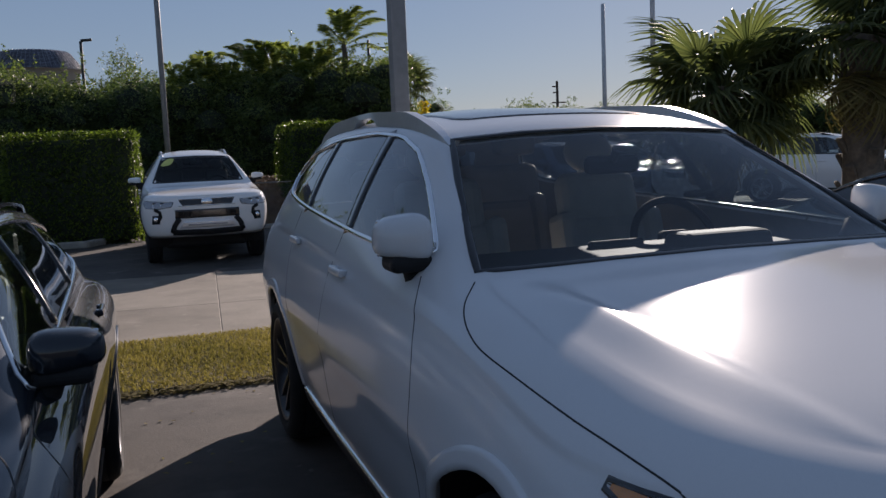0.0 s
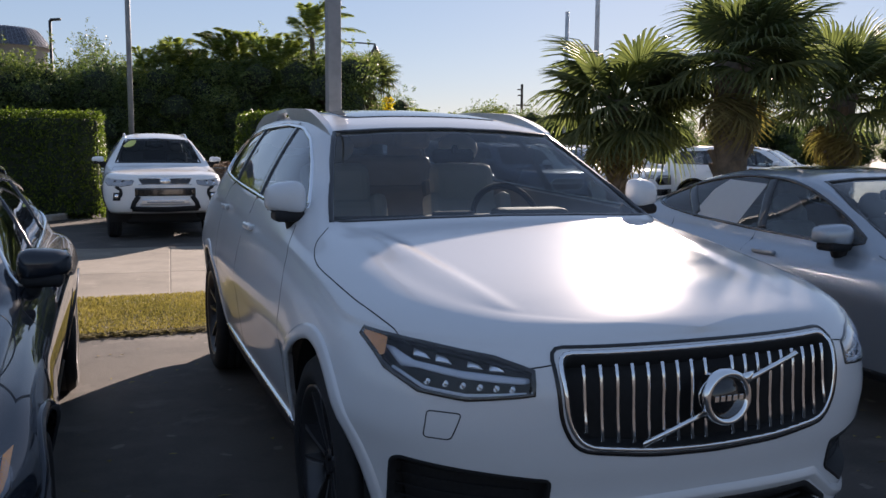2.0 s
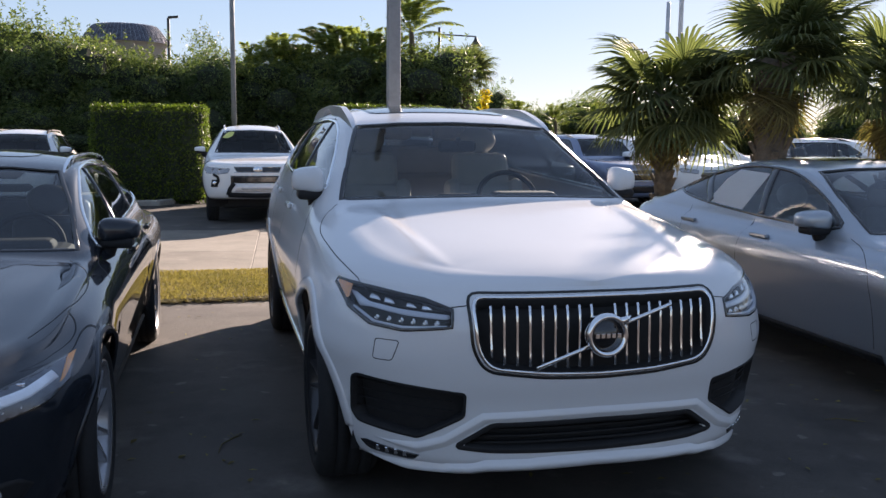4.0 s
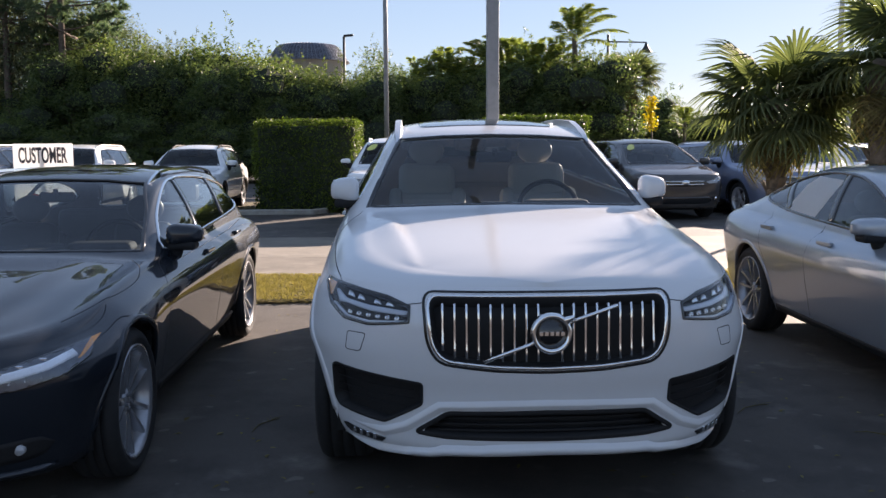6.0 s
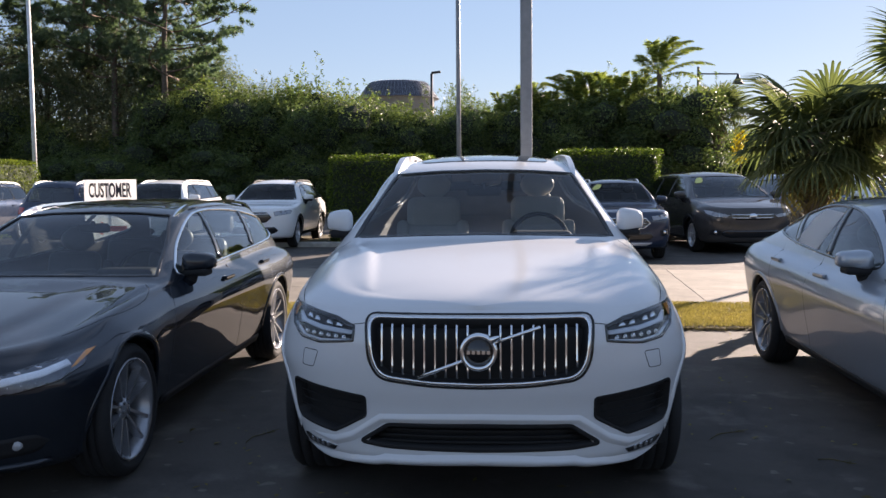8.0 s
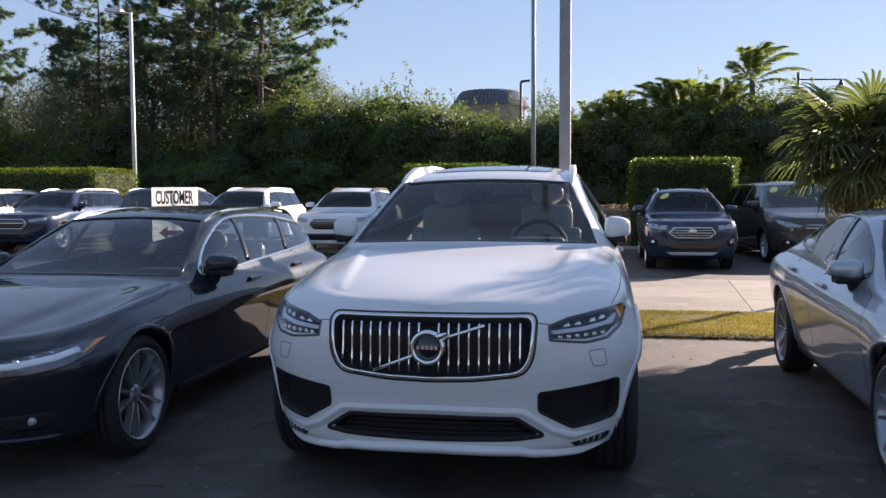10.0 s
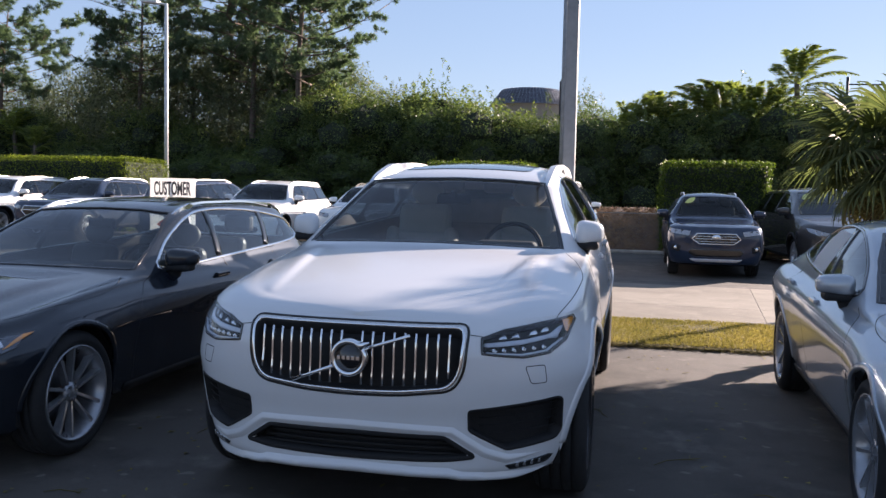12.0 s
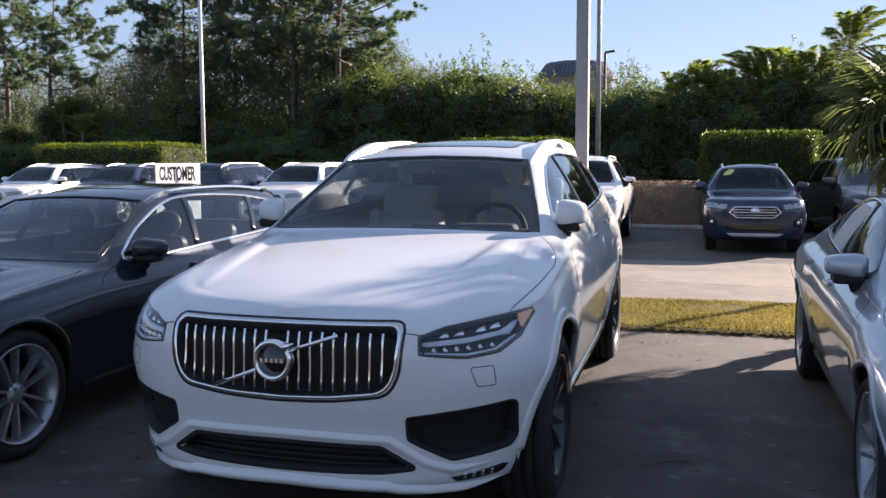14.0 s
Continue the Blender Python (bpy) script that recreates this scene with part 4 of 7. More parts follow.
XC = dict(L=4.95, W=0.975, R=0.375, wheels=(0.885, 3.87), res=(400, 60, 22, 34), track=1.65, gap=0.085, flare=0.02, arch_w=0.055, arch_h=0.007, taper=[(0, 1.0), (2.4, 1.0), (4.0, 0.975), (4.95, 0.955)], swage=(1.42, 0.42, 0.6, 0.012), spoke_face=True, clear_panes=True, paint=M["white"],
    nose=[(0.22, 0.17), (0.26, 0.07), (0.3, 0.045), (0.4, 0.04), (0.5, 0.03), (0.6, 0.01), (0.77, 0.0), (0.86, 0.02), (0.90, 0.06), (0.93, 0.10)],
    tail=[(0.2, 0.2), (0.35, 0.03), (0.6, 0.0), (0.9, 0.06), (1.1, 0.12)],
    sill=[(0, 0.245), (0.4, 0.25), (0.6, 0.26), (1.3, 0.27), (3.4, 0.28), (4.4, 0.30), (4.95, 0.34)],
    width=[(0, 0.9), (0.12, 0.935), (0.3, 0.965), (0.5, 0.985), (0.62, 1.0), (0.75, 0.985), (0.9, 0.955), (1, 0.92)],
    belt=[(0, 0.925), (0.3, 0.925), (0.6, 0.93), (1.0, 0.985), (1.5, 1.045), (2.5, 1.085), (4.0, 1.12), (4.95, 1.1)],
    belt_x=[(0, 0.9), (0.6, 0.905), (1.5, 0.90), (2.5, 0.90), (3.8, 0.91), (4.95, 0.86)],
    centre=[(0.06, 0.93), (0.16, 0.965), (0.35, 1.005), (0.6, 1.045), (0.9, 1.09), (1.2, 1.135), (1.38, 1.16), (1.44, 1.178), (1.7, 1.325), (2.0, 1.49), (2.12, 1.55), (2.3, 1.595), (2.7, 1.65), (3.2, 1.675), (3.8, 1.665), (4.3, 1.63), (4.55, 1.59), (4.66, 1.53), (4.82, 1.25), (4.9, 1.1)],
    ratio=[(0, 0.8), (1.4, 0.81), (1.6, 0.78), (2.15, 0.665), (2.6, 0.655), (4.4, 0.65), (4.9, 0.75)],
    crown=[(0, 0.0), (0.3, 0.02), (0.8, 0.03), (1.4, 0.03), (2.1, 0.03), (3, 0.05), (4.6, 0.05), (4.9, 0)],
    roof_y=2.4, cowl_y=1.385,
    screen=[(-0.74, 1.155), (-0.35, 1.166), (0, 1.17), (0.35, 1.166), (0.74, 1.155), (0.65, 1.36), (0.565, 1.525), (0.3, 1.543), (0, 1.55), (-0.3, 1.543), (-0.565, 1.525), (-0.65, 1.36)], frit=0.025,
    dlo=rounded([(1.60, 1.165), (2.6, 1.205), (3.6, 1.255), (4.2, 1.295), (4.36, 1.38), (4.22, 1.505), (3.6, 1.565), (2.9, 1.575), (2.5, 1.55), (2.2, 1.48)], 1, 0.12),
    splits=[2.62, 3.52], pillar_z=[(1.19, 1.575), (1.23, 1.57)], lean=[0.1, 0.12], pane_mats=[M["tinted"], M["privacy"], M["privacy"]],
    back=[(-0.52, 1.2), (0.52, 1.2), (0.5, 1.5), (-0.5, 1.5)],
    roof_holes=[XC_ROOF], holes=[("F", XC_GRILLE), ("F", XC_LOW), ("F", XC_INTAKE), ("F", mirror_y(XC_INTAKE)), ("F", XC_LAMP), ("F", mirror_y(XC_LAMP))],
    rim_style=(5, 2), rim_mat=M["darkalloy"], tyre_w=0.255, rim_r=0.265,
    mirror=(0.878, 1.70, 1.235), mirror_foot=0.79, mirror_size=(0.16, 0.17, 0.165),
    handles=[(2.45, 1.06), (3.42, 1.10)],
    seams=[[(1.42, 0.42), (1.40, 0.7), (1.46, 0.95), (1.64, 1.13)], [(2.62, 0.36), (2.64, 0.7), (2.6, 1.19)], [(3.42, 0.75), (3.52, 0.95), (3.56, 1.23)]],
    skirt=[(1.36, 0.31), (3.4, 0.33)], skirt_chrome=[(1.36, 0.385), (3.38, 0.40)],
    rail=(0.578, 0.555, 2.09, 4.35, 0.05, 0.046, 0.42),
    top_seams=[("T", [(0.765, 1.43), (0.84, 1.34), (0.88, 1.18), (0.88, 1.0), (0.865, 0.72), (0.845, 0.54), (0.82, 0.42), (0.80, 0.35)]), ("F", [(0.475, 0.872), (0.54, 0.862)])],
    # the rear bench is coloured grey to stand in for shade on pale leather
    cabin=dict(dash_y=1.6, dash_z=1.15, half=0.68, front_y=2.45, rear_y=3.4, seat_z=0.74, mirror=(2.02, 1.415)), seat_mat=M["beige"], rear_mat=M["greyseat"], inner=M["headliner"], extra=xc_front)
build_car(XC, "white_suv", pose(0, 0, 0), "white midsize SUV with vertical-bar chrome grille, parked on dark concrete")

# the dark blue wagon and the silver saloon
def volvo_front(S, car, bvh):
    for s in (1, -1):
        lp = [(s * x, z) for x, z in S["lamp"]]
        bowl = lamp_unit(S, car, bvh, "F", lp, 0.014, -0.003, "headlight", "lampshade_dark")
        for k in range(6):
            bm = bmesh.new()
            x, z = 0.52 + 0.045 * k, (0.592 if k < 3 else 0.598) + 0.004 * k
            p, _ = on_skin(bvh, "F", (s * x, z))
            lathe(bm, [(0.0, 0.004), (-0.006, 0.011), (-0.008, 0.013)], 10, "y", 0, True, (p.x, p.y, p.z))
            part("reflector", bm, M["chrome"], bowl)
        for k in range(3):
            bm = bmesh.new()
            x, z = 0.62 + 0.06 * k, 0.642 + 0.014 * k
            p, _ = on_skin(bvh, "F", (s * x, z))
            box(bm, p.x, p.y - 0.005, p.z, 0.03, 0.01, 0.012, 0.003)
            part("reflector", bm, M["chrome"], bowl)
        bm = bmesh.new()
        ribbon(bm, bvh, "F", [(s * x, z) for x, z in S["blade"]], 0.036, 0.008, False, 0.03)
        part("light_blade", bm, M["guide_white"], bowl)
        bm = bmesh.new()
        patch(bm, bvh, "F", [(s * x, z) for x, z in S["amber"]], 0.009, 0, 4, 3)
        part("indicator", bm, M["amber"], bowl, "amber side indicator")
        bm = bmesh.new()
        patch(bm, bvh, "F", [(s * x, z) for x, z in [(0.5, 0.36), (0.72, 0.38), (0.76, 0.34), (0.72, 0.29), (0.55, 0.28)]], 0.003, 0, 8, 4, rim=0.02)
        it = part("side_intake", bm, M["trim"], car)
        bm = bmesh.new()
        p, _ = on_skin(bvh, "F", (s * 0.66, 0.335))
        lathe(bm, [(-0.012, 0.0), (-0.01, 0.018), (-0.004, 0.022), (0.02, 0.022)], 16, "y", 0, True, (p.x, p.y, p.z))
        part("fog_light", bm, M["lampdark"], it)
    poly = rounded([(-0.4, 0.66), (0.4, 0.66), (0.42, 0.56), (0.36, 0.46), (-0.36, 0.46), (-0.42, 0.56)], 2, 0.12)
    bm = bmesh.new()
    patch(bm, bvh, "F", poly, 0.003, 0, 20, 6, rim=0.03)
    g = part("grille", bm, M["gloss"], car)
    bm = bmesh.new()
    ribbon(bm, bvh, "F", poly, 0.02, 0.01, True, 0.03)
    part("grille_frame", bm, M["chrome"], g)
    for k in range(-8, 9):
        bm = bmesh.new()
        ribbon(bm, bvh, "F", [(k * 0.043, 0.48), (k * 0.043, 0.645)], 0.008, 0.008)
        part("grille_bar", bm, M["chrome"], g)
    bm = bmesh.new()
    ribbon(bm, bvh, "F", [(-0.75, 0.245), (-0.4, 0.235), (0.4, 0.235), (0.75, 0.245)], 0.02, 0.02, False, 0.05)
    part("bumper_trim", bm, S["paint"], car)
    bm = bmesh.new()
    patch(bm, bvh, "F", [(-0.42, 0.39), (0.42, 0.39), (0.46, 0.30), (-0.46, 0.30)], 0.003, 0, 14, 4, rim=0.02)
    part("lower_grille", bm, M["trim"], car)
    bm = bmesh.new()
    patch(bm, bvh, "T", rounded([(-0.36, S["roof_y"] + 0.05), (0.36, S["roof_y"] + 0.05), (0.36, 3.2), (-0.36, 3.2)], 2, 0.12), 0.003, 0, 10, 10)
    part("sunroof", bm, M["gloss"], car)


WAGON = dict(nf=3.2, Lf=0.8, L=4.74, W=0.925, R=0.335, wheels=(0.78, 3.75), track=1.60, gap=0.045, res=(220, 30, 20, 16), paint=M["navy"], flare=0.018,
    nose=[(0.16, 0.2), (0.22, 0.06), (0.35, 0.02), (0.5, 0.0), (0.62, 0.0), (0.68, 0.03), (0.72, 0.08)],
    tail=[(0.2, 0.2), (0.35, 0.03), (0.6, 0.0), (0.9, 0.06), (1.0, 0.1)],
    sill=[(0, 0.19), (0.5, 0.2), (1.3, 0.22), (3.4, 0.23), (4.74, 0.3)],
    width=[(0, 0.9), (0.1, 0.93), (0.3, 0.955), (0.55, 0.985), (0.72, 1.0), (0.85, 0.98), (0.94, 0.935), (1, 0.872)],
    belt=[(0, 0.71), (0.4, 0.725), (0.8, 0.80), (1.4, 0.85), (2.5, 0.88), (4, 0.915), (4.74, 0.9)],
    belt_x=[(0, 0.80), (0.8, 0.807), (2.5, 0.807), (4, 0.80), (4.74, 0.74)],
    centre=[(0.06, 0.715), (0.2, 0.755), (0.5, 0.80), (1.0, 0.865), (1.4, 0.905), (1.52, 0.92), (1.58, 0.94), (2.0, 1.13), (2.4, 1.295), (2.55, 1.325), (2.9, 1.36), (3.4, 1.365), (4.0, 1.34), (4.35, 1.295), (4.48, 1.23), (4.64, 0.99), (4.68, 0.9)],
    ratio=[(0, 0.87), (1.4, 0.89), (1.65, 0.86), (2.4, 0.72), (2.8, 0.70), (4.3, 0.685), (4.7, 0.81)],
    crown=[(0, 0.0), (0.3, 0.02), (0.8, 0.03), (1.4, 0.03), (2.4, 0.03), (3, 0.045), (4.4, 0.045), (4.7, 0)], ridge=(1.5, 0.42, 0.52, 0.012),
    roof_y=2.6, cowl_y=1.52, frit=0.022,
    screen=[(-0.715, 0.925), (-0.35, 0.932), (0, 0.935), (0.35, 0.932), (0.715, 0.925), (0.62, 1.12), (0.53, 1.265), (0.3, 1.285), (0, 1.292), (-0.3, 1.285), (-0.53, 1.265), (-0.62, 1.12)],
    dlo=rounded([(1.72, 0.89), (2.6, 0.935), (3.5, 0.97), (4.15, 1.0), (4.46, 1.07), (4.28, 1.185), (3.6, 1.272), (3.0, 1.292), (2.65, 1.275), (2.5, 1.245), (2.35, 1.20), (2.05, 1.075)], 2, 0.22),
    back_mat=M["sideglass"], splits=[2.72, 3.62], pillar_z=[(0.95, 1.285), (0.985, 1.272)], lean=[0.12, 0.2],
    back=[(-0.5, 1.0), (0.5, 1.0), (0.47, 1.2), (-0.47, 1.2)],
    rim_style=(5, 2), rim_mat=M["rim_silver"], tyre_w=0.235, rim_r=0.25, seat_mat=M["darkseat"], inner=M["cabin"], screen_mat=M["darkscreen"], arch_w=0.03, arch_h=0.008,
    mirror=(0.865, 1.95, 0.978), mirror_foot=0.765, mirror_size=(0.2, 0.17, 0.145),
    handles=[(2.5, 0.83), (3.45, 0.86)],
    seams=[[(1.36, 0.3), (1.34, 0.6), (1.42, 0.8), (1.7, 0.89)], [(2.72, 0.3), (2.74, 0.6), (2.70, 0.93)], [(3.40, 0.6), (3.52, 0.75), (3.6, 0.96)]],
    skirt=[(1.3, 0.25), (3.3, 0.26)], skirt_w=0.06,
    rail=(0.55, 0.525, 2.37, 4.41, 0.034, 0.026), rail_mat=M["chrome"],
    top_seams=[("T", [(0.70, 1.5), (0.79, 1.35), (0.83, 1.1), (0.80, 0.75), (0.72, 0.45)])],
    lamp=[(0.44, 0.615), (0.60, 0.645), (0.80, 0.692), (0.858, 0.7), (0.862, 0.65), (0.81, 0.605), (0.68, 0.575), (0.46, 0.565)], blade=[(0.47, 0.605), (0.62, 0.62), (0.76, 0.645), (0.82, 0.67)], amber=[(0.838, 0.698), (0.859, 0.703), (0.85, 0.655), (0.833, 0.645)],
    cabin=dict(dash_y=1.75, dash_z=0.92, half=0.64, front_y=2.45, rear_y=3.3, seat_z=0.36, rear_heads=(1,), mirror=(2.36, 1.18)), extra=volvo_front)
SALOON = dict(WAGON)
SALOON.update(wheels=(0.87, 3.74), paint=M["silver"], L=4.74,
    centre=[(0.06, 0.715), (0.2, 0.755), (0.5, 0.80), (1.0, 0.865), (1.4, 0.905), (1.52, 0.92), (1.58, 0.94), (2.0, 1.13), (2.4, 1.295), (2.55, 1.325), (2.9, 1.352), (3.2, 1.345), (3.5, 1.30), (3.8, 1.205), (4.05, 1.105), (4.25, 1.035), (4.45, 1.02), (4.62, 1.0), (4.66, 0.94)],
    belt=[(0, 0.71), (0.4, 0.725), (0.8, 0.80), (1.4, 0.85), (2.5, 0.88), (3.6, 0.92), (4.3, 0.945), (4.74, 0.93)],
    ratio=[(0, 0.87), (1.4, 0.89), (1.65, 0.86), (2.4, 0.72), (2.8, 0.70), (3.5, 0.715), (4.1, 0.84), (4.7, 0.92)],
    dlo=rounded([(1.74, 0.915), (2.6, 0.945), (3.3, 0.985), (3.78, 1.035), (3.92, 1.08), (3.66, 1.19), (3.3, 1.265), (3.0, 1.29), (2.65, 1.272), (2.5, 1.245), (2.35, 1.20), (2.05, 1.075)], 2, 0.22),
    splits=[2.72, 3.5], pillar_z=[(0.95, 1.282), (1.0, 1.235)], lean=[0.12, 0.3], trim_mat=M["gloss"],
    back=[(-0.5, 1.13), (0.5, 1.13), (0.45, 1.28), (-0.45, 1.28)])
SALOON.update(seat_mat=M["greyseat"], inner=M["headliner"], screen_mat=M["glass"],
    lamp=[(0.44, 0.615), (0.60, 0.645), (0.80, 0.694), (0.888, 0.712), (0.896, 0.66), (0.84, 0.605), (0.68, 0.575), (0.46, 0.565)], amber=[(0.862, 0.706), (0.887, 0.712), (0.886, 0.665), (0.862, 0.65)])
del SALOON["rail"], SALOON["back"]


def window_sheet(S, car, bvh):
    """The paper sheet in the rear side window."""
    volvo_front(S, car, bvh)
    bm = bmesh.new()
    patch(bm, bvh, "L", [(3.4, 1.0), (2.86, 0.965), (2.80, 1.235), (3.26, 1.255)], 0.002, 0, 6, 6)
    part("window_sticker", bm, M["sheet"], car, "white price sheet on the window")


SALOON["extra"] = window_sheet
wagon = build_car(WAGON, "dark_blue_wagon", pose(-2.68, -0.1, 0), "dark blue station wagon with chrome window trim and twin-spoke alloy wheels")
saloon = build_car(SALOON, "silver_saloon", pose(3.07, -0.14, 0, 0, 0, -1.3), "silver four-door saloon car with a price sheet in its window")


# the cars of the row behind and beyond
def gen(L, W, H, hood, cowl, roof0, roof1, R, paint_, base=0.25, front=0.9, rear_over=0.95, tail_drop=0.28, screen_half=0.72, nf=3.0, **more):
    """A table of lines for a car seen from afar. hood: height of its nose; cowl, roof0: (y, z) of the foot and head of the windscreen."""
    belt0, belt1 = hood - 0.01, cowl[1] - 0.06
    yr, zr = roof1, H - 0.06
    xt = screen_half * 0.76
    S = dict(L=L, W=W, R=R, wheels=(front, L - rear_over), track=W * 2 - 0.32, gap=0.06, res=(110, 14, 12, 10), paint=paint_, nf=nf, Lf=0.6,
        nose=[(base - 0.03, 0.15), (base + 0.05, 0.03), (hood * 0.6, 0.0), (hood * 0.85, 0.0), (hood, 0.06)],
        tail=[(base, 0.15), (0.45, 0.02), (0.8, 0.0), (1.1, 0.06)],
        sill=[(0, base), (L, base + 0.05)],
        width=[(0, 0.9), (0.12, 0.94), (0.4, 0.985), (0.65, 1.0), (0.85, 0.985), (1, 0.95)],
        belt=[(0, belt0), (0.5, belt0), (cowl[0], belt1), (L * 0.7, belt1 + 0.04), (L, belt1 + 0.04)],
        belt_x=[(0, W * 0.95), (L * 0.7, W * 0.95), (L, W * 0.88)],
        centre=[(0.05, hood), (0.25, hood + 0.05), (cowl[0] - 0.15, cowl[1] - 0.03), (cowl[0], cowl[1]), (cowl[0] + 0.05, cowl[1] + 0.025), (roof0[0], roof0[1]), (roof0[0] + 0.2, roof0[1] + 0.045), (roof0[0] + 0.7, H), (yr - 0.3, H - 0.01), (yr, zr), (yr + tail_drop * 0.3, zr - 0.06), (L - 0.09, belt1 + 0.14), (L - 0.05, belt1 + 0.05)],
        ratio=[(0, 0.82), (cowl[0] - 0.1, 0.84), (cowl[0] + 0.15, screen_half * 1.03 / (W * 0.95)), (roof0[0], xt * 1.06 / (W * 0.95)), (yr, xt * 1.0 / (W * 0.95)), (L, 0.8)],
        crown=[(0, 0.0), (0.3, 0.02), (cowl[0], 0.025), (roof0[0], 0.03), (roof0[0] + 0.6, 0.05), (yr, 0.05), (L, 0)],
        roof_y=roof0[0] + 0.25, cowl_y=cowl[0] + 0.01, frit=0.03,
        screen=[(-screen_half, cowl[1] + 0.03), (0, cowl[1] + 0.03), (screen_half, cowl[1] + 0.03), (xt, roof0[1] - 0.03), (0, roof0[1] - 0.01), (-xt, roof0[1] - 0.03)],
        dlo=rounded([(cowl[0] + 0.25, belt1 + 0.06), (L * 0.6, belt1 + 0.09), (yr - 0.05, belt1 + 0.12), (yr + 0.05, belt1 + 0.2), (yr - 0.12, H - 0.17), (roof0[0] + 0.8, H - 0.12), (roof0[0] + 0.2, roof0[1] - 0.05)], 1, 0.1),
        splits=[L * 0.53, L * 0.74], pillar_z=[(belt1 + 0.09, H - 0.12), (belt1 + 0.12, H - 0.14)], lean=[0.06, 0.1], trim_mat=M["gloss"],
        pane_mats=[M["sideglass"], M["privacy"], M["privacy"]],
        rim_style=(5, 1), tyre_w=0.22, rim_r=R * 0.68, arch_w=0.05, arch_mat=M["trim"],
        mirror=(W + 0.06, cowl[0] + 0.35, belt1 + 0.14), mirror_foot=W * 0.9, mirror_size=(0.24, 0.16, 0.16),
        handles=[(L * 0.5, belt1 - 0.08), (L * 0.7, belt1 - 0.05)], seams=[[(L * 0.53, base + 0.1), (L * 0.53, belt1 + 0.05)]],
        skirt=[(front + 0.5, base + 0.06), (L - rear_over - 0.5, base + 0.08)],
        top_seams=[("T", [(screen_half, cowl[0]), (W * 0.84, cowl[0] - 0.25), (W * 0.8, 0.5), (W * 0.7, 0.25)])],
        cabin=dict(dash_y=cowl[0] + 0.15, dash_z=cowl[1] - 0.01, half=W * 0.72, front_y=cowl[0] + 0.85, rear_y=cowl[0] + 1.75, seat_z=cowl[1] - 0.42, mirror=(roof0[0] - 0.05, roof0[1] - 0.12)), extra=plain_front)
    S.update(more)
    if S.get("rails"):
        S["rail"] = (xt * 0.98, xt * 0.95, roof0[0] + 0.12, yr - 0.08, 0.05, 0.035)
    return S


def plain_front(S, car, bvh):
    """Lamps, grille, intake and number-plate board of a car seen from afar."""
    for s in (1, -1):
        bowl = lamp_unit(S, car, bvh, "F", [(s * x, z) for x, z in S["lamp"]], 0.016, -0.003)
        x0 = sum(x for x, z in S["lamp"]) / len(S["lamp"])
        z0 = sum(z for x, z in S["lamp"]) / len(S["lamp"])
        for d in (-0.06, 0.05):
            bm = bmesh.new()
            p, _ = on_skin(bvh, "F", (s * (x0 + d), z0))
            lathe(bm, [(0.0, 0.008), (-0.008, 0.03), (-0.012, 0.034)], 14, "y", 0, True, (p.x, p.y, p.z))
            part("reflector", bm, M["chrome"], bowl)
        if "fog" in S:
            bm = bmesh.new()
            patch(bm, bvh, "F", [(s * x, z) for x, z in S["fog"]], 0.004, 0, 8, 5, rim=0.02)
            f = part("fog_recess", bm, M["trim"], car)
            x1, z1 = S.get("fog_at", S["fog"][0])
            p, _ = on_skin(bvh, "F", (s * x1, z1))
            bm = bmesh.new()
            lathe(bm, [(-0.014, 0.0), (-0.014, 0.03), (-0.006, 0.042), (0.02, 0.042)], 16, "y", 0, True, (p.x, p.y, p.z))
            part("fog_light", bm, M["chrome"], f)
    for key, nm in (("grille", "grille"), ("intake", "lower_grille"), ("skid", "skid_plate")):
        if key in S:
            bm = bmesh.new()
            patch(bm, bvh, "F", S[key], 0.014 if key == "skid" else 0.004, 0, 16, 5, rim=0.03)
            g = part(nm, bm, M["alloy"] if key == "skid" else M["gloss"], car)
            if key == "grille":
                for z, h in S.get("bars", []):
                    bm = bmesh.new()
                    w = S["bar_half"]
                    ribbon(bm, bvh, "F", [(-w, z), (0, z - 0.004), (w, z)], h, 0.012, False, 0.06)
                    part("grille_bar", bm, S.get("bar_mat", M["chrome"]), g)
                if S.get("framed"):
                    bm = bmesh.new()
                    ribbon(bm, bvh, "F", S["grille"], 0.022, 0.012, True, 0.05)
                    part("grille_frame", bm, M["chrome"], g)
    z = S.get("emblem")
    if z:
        bm = bmesh.new()
        p, _ = on_skin(bvh, "F", (0, z))
        lathe(bm, [(-0.018, 0.0), (-0.018, 0.045), (0.0, 0.06), (0.02, 0.06)], 20, "y", 0, True, (p.x, p.y, p.z))
        for v in bm.verts:
            v.co.x *= 1.45
        part("badge", bm, M["chrome"], car)
    if S.get("tag"):
        bm = bmesh.new()
        x, z = S["tag"]
        patch(bm, bvh, "F", rounded([(x - 0.14, z - 0.07), (x - 0.02, z + 0.05), (x + 0.13, z + 0.07), (x + 0.05, z - 0.05)], 2, 0.2), 0.004, 0, 6, 4)
        part("windscreen_sticker", bm, M["yellow"], car, "yellow oval price sticker")


def lamp_poly(x0, x1, z0, z1):
    return [(x0, z0 + (z1 - z0) * 0.7), (x1 - 0.03, z1), (x1, z1 - 0.02), (x1 - 0.02, z0 + (z1 - z0) * 0.35), (x0 + 0.03, z0)]


def hexagon(w, z0, z1, k=0.8):
    zm = (z0 + z1) / 2
    return [(-w * k, z1), (w * k, z1), (w, zm), (w * k * 0.9, z0), (-w * k * 0.9, z0), (-w, zm)]


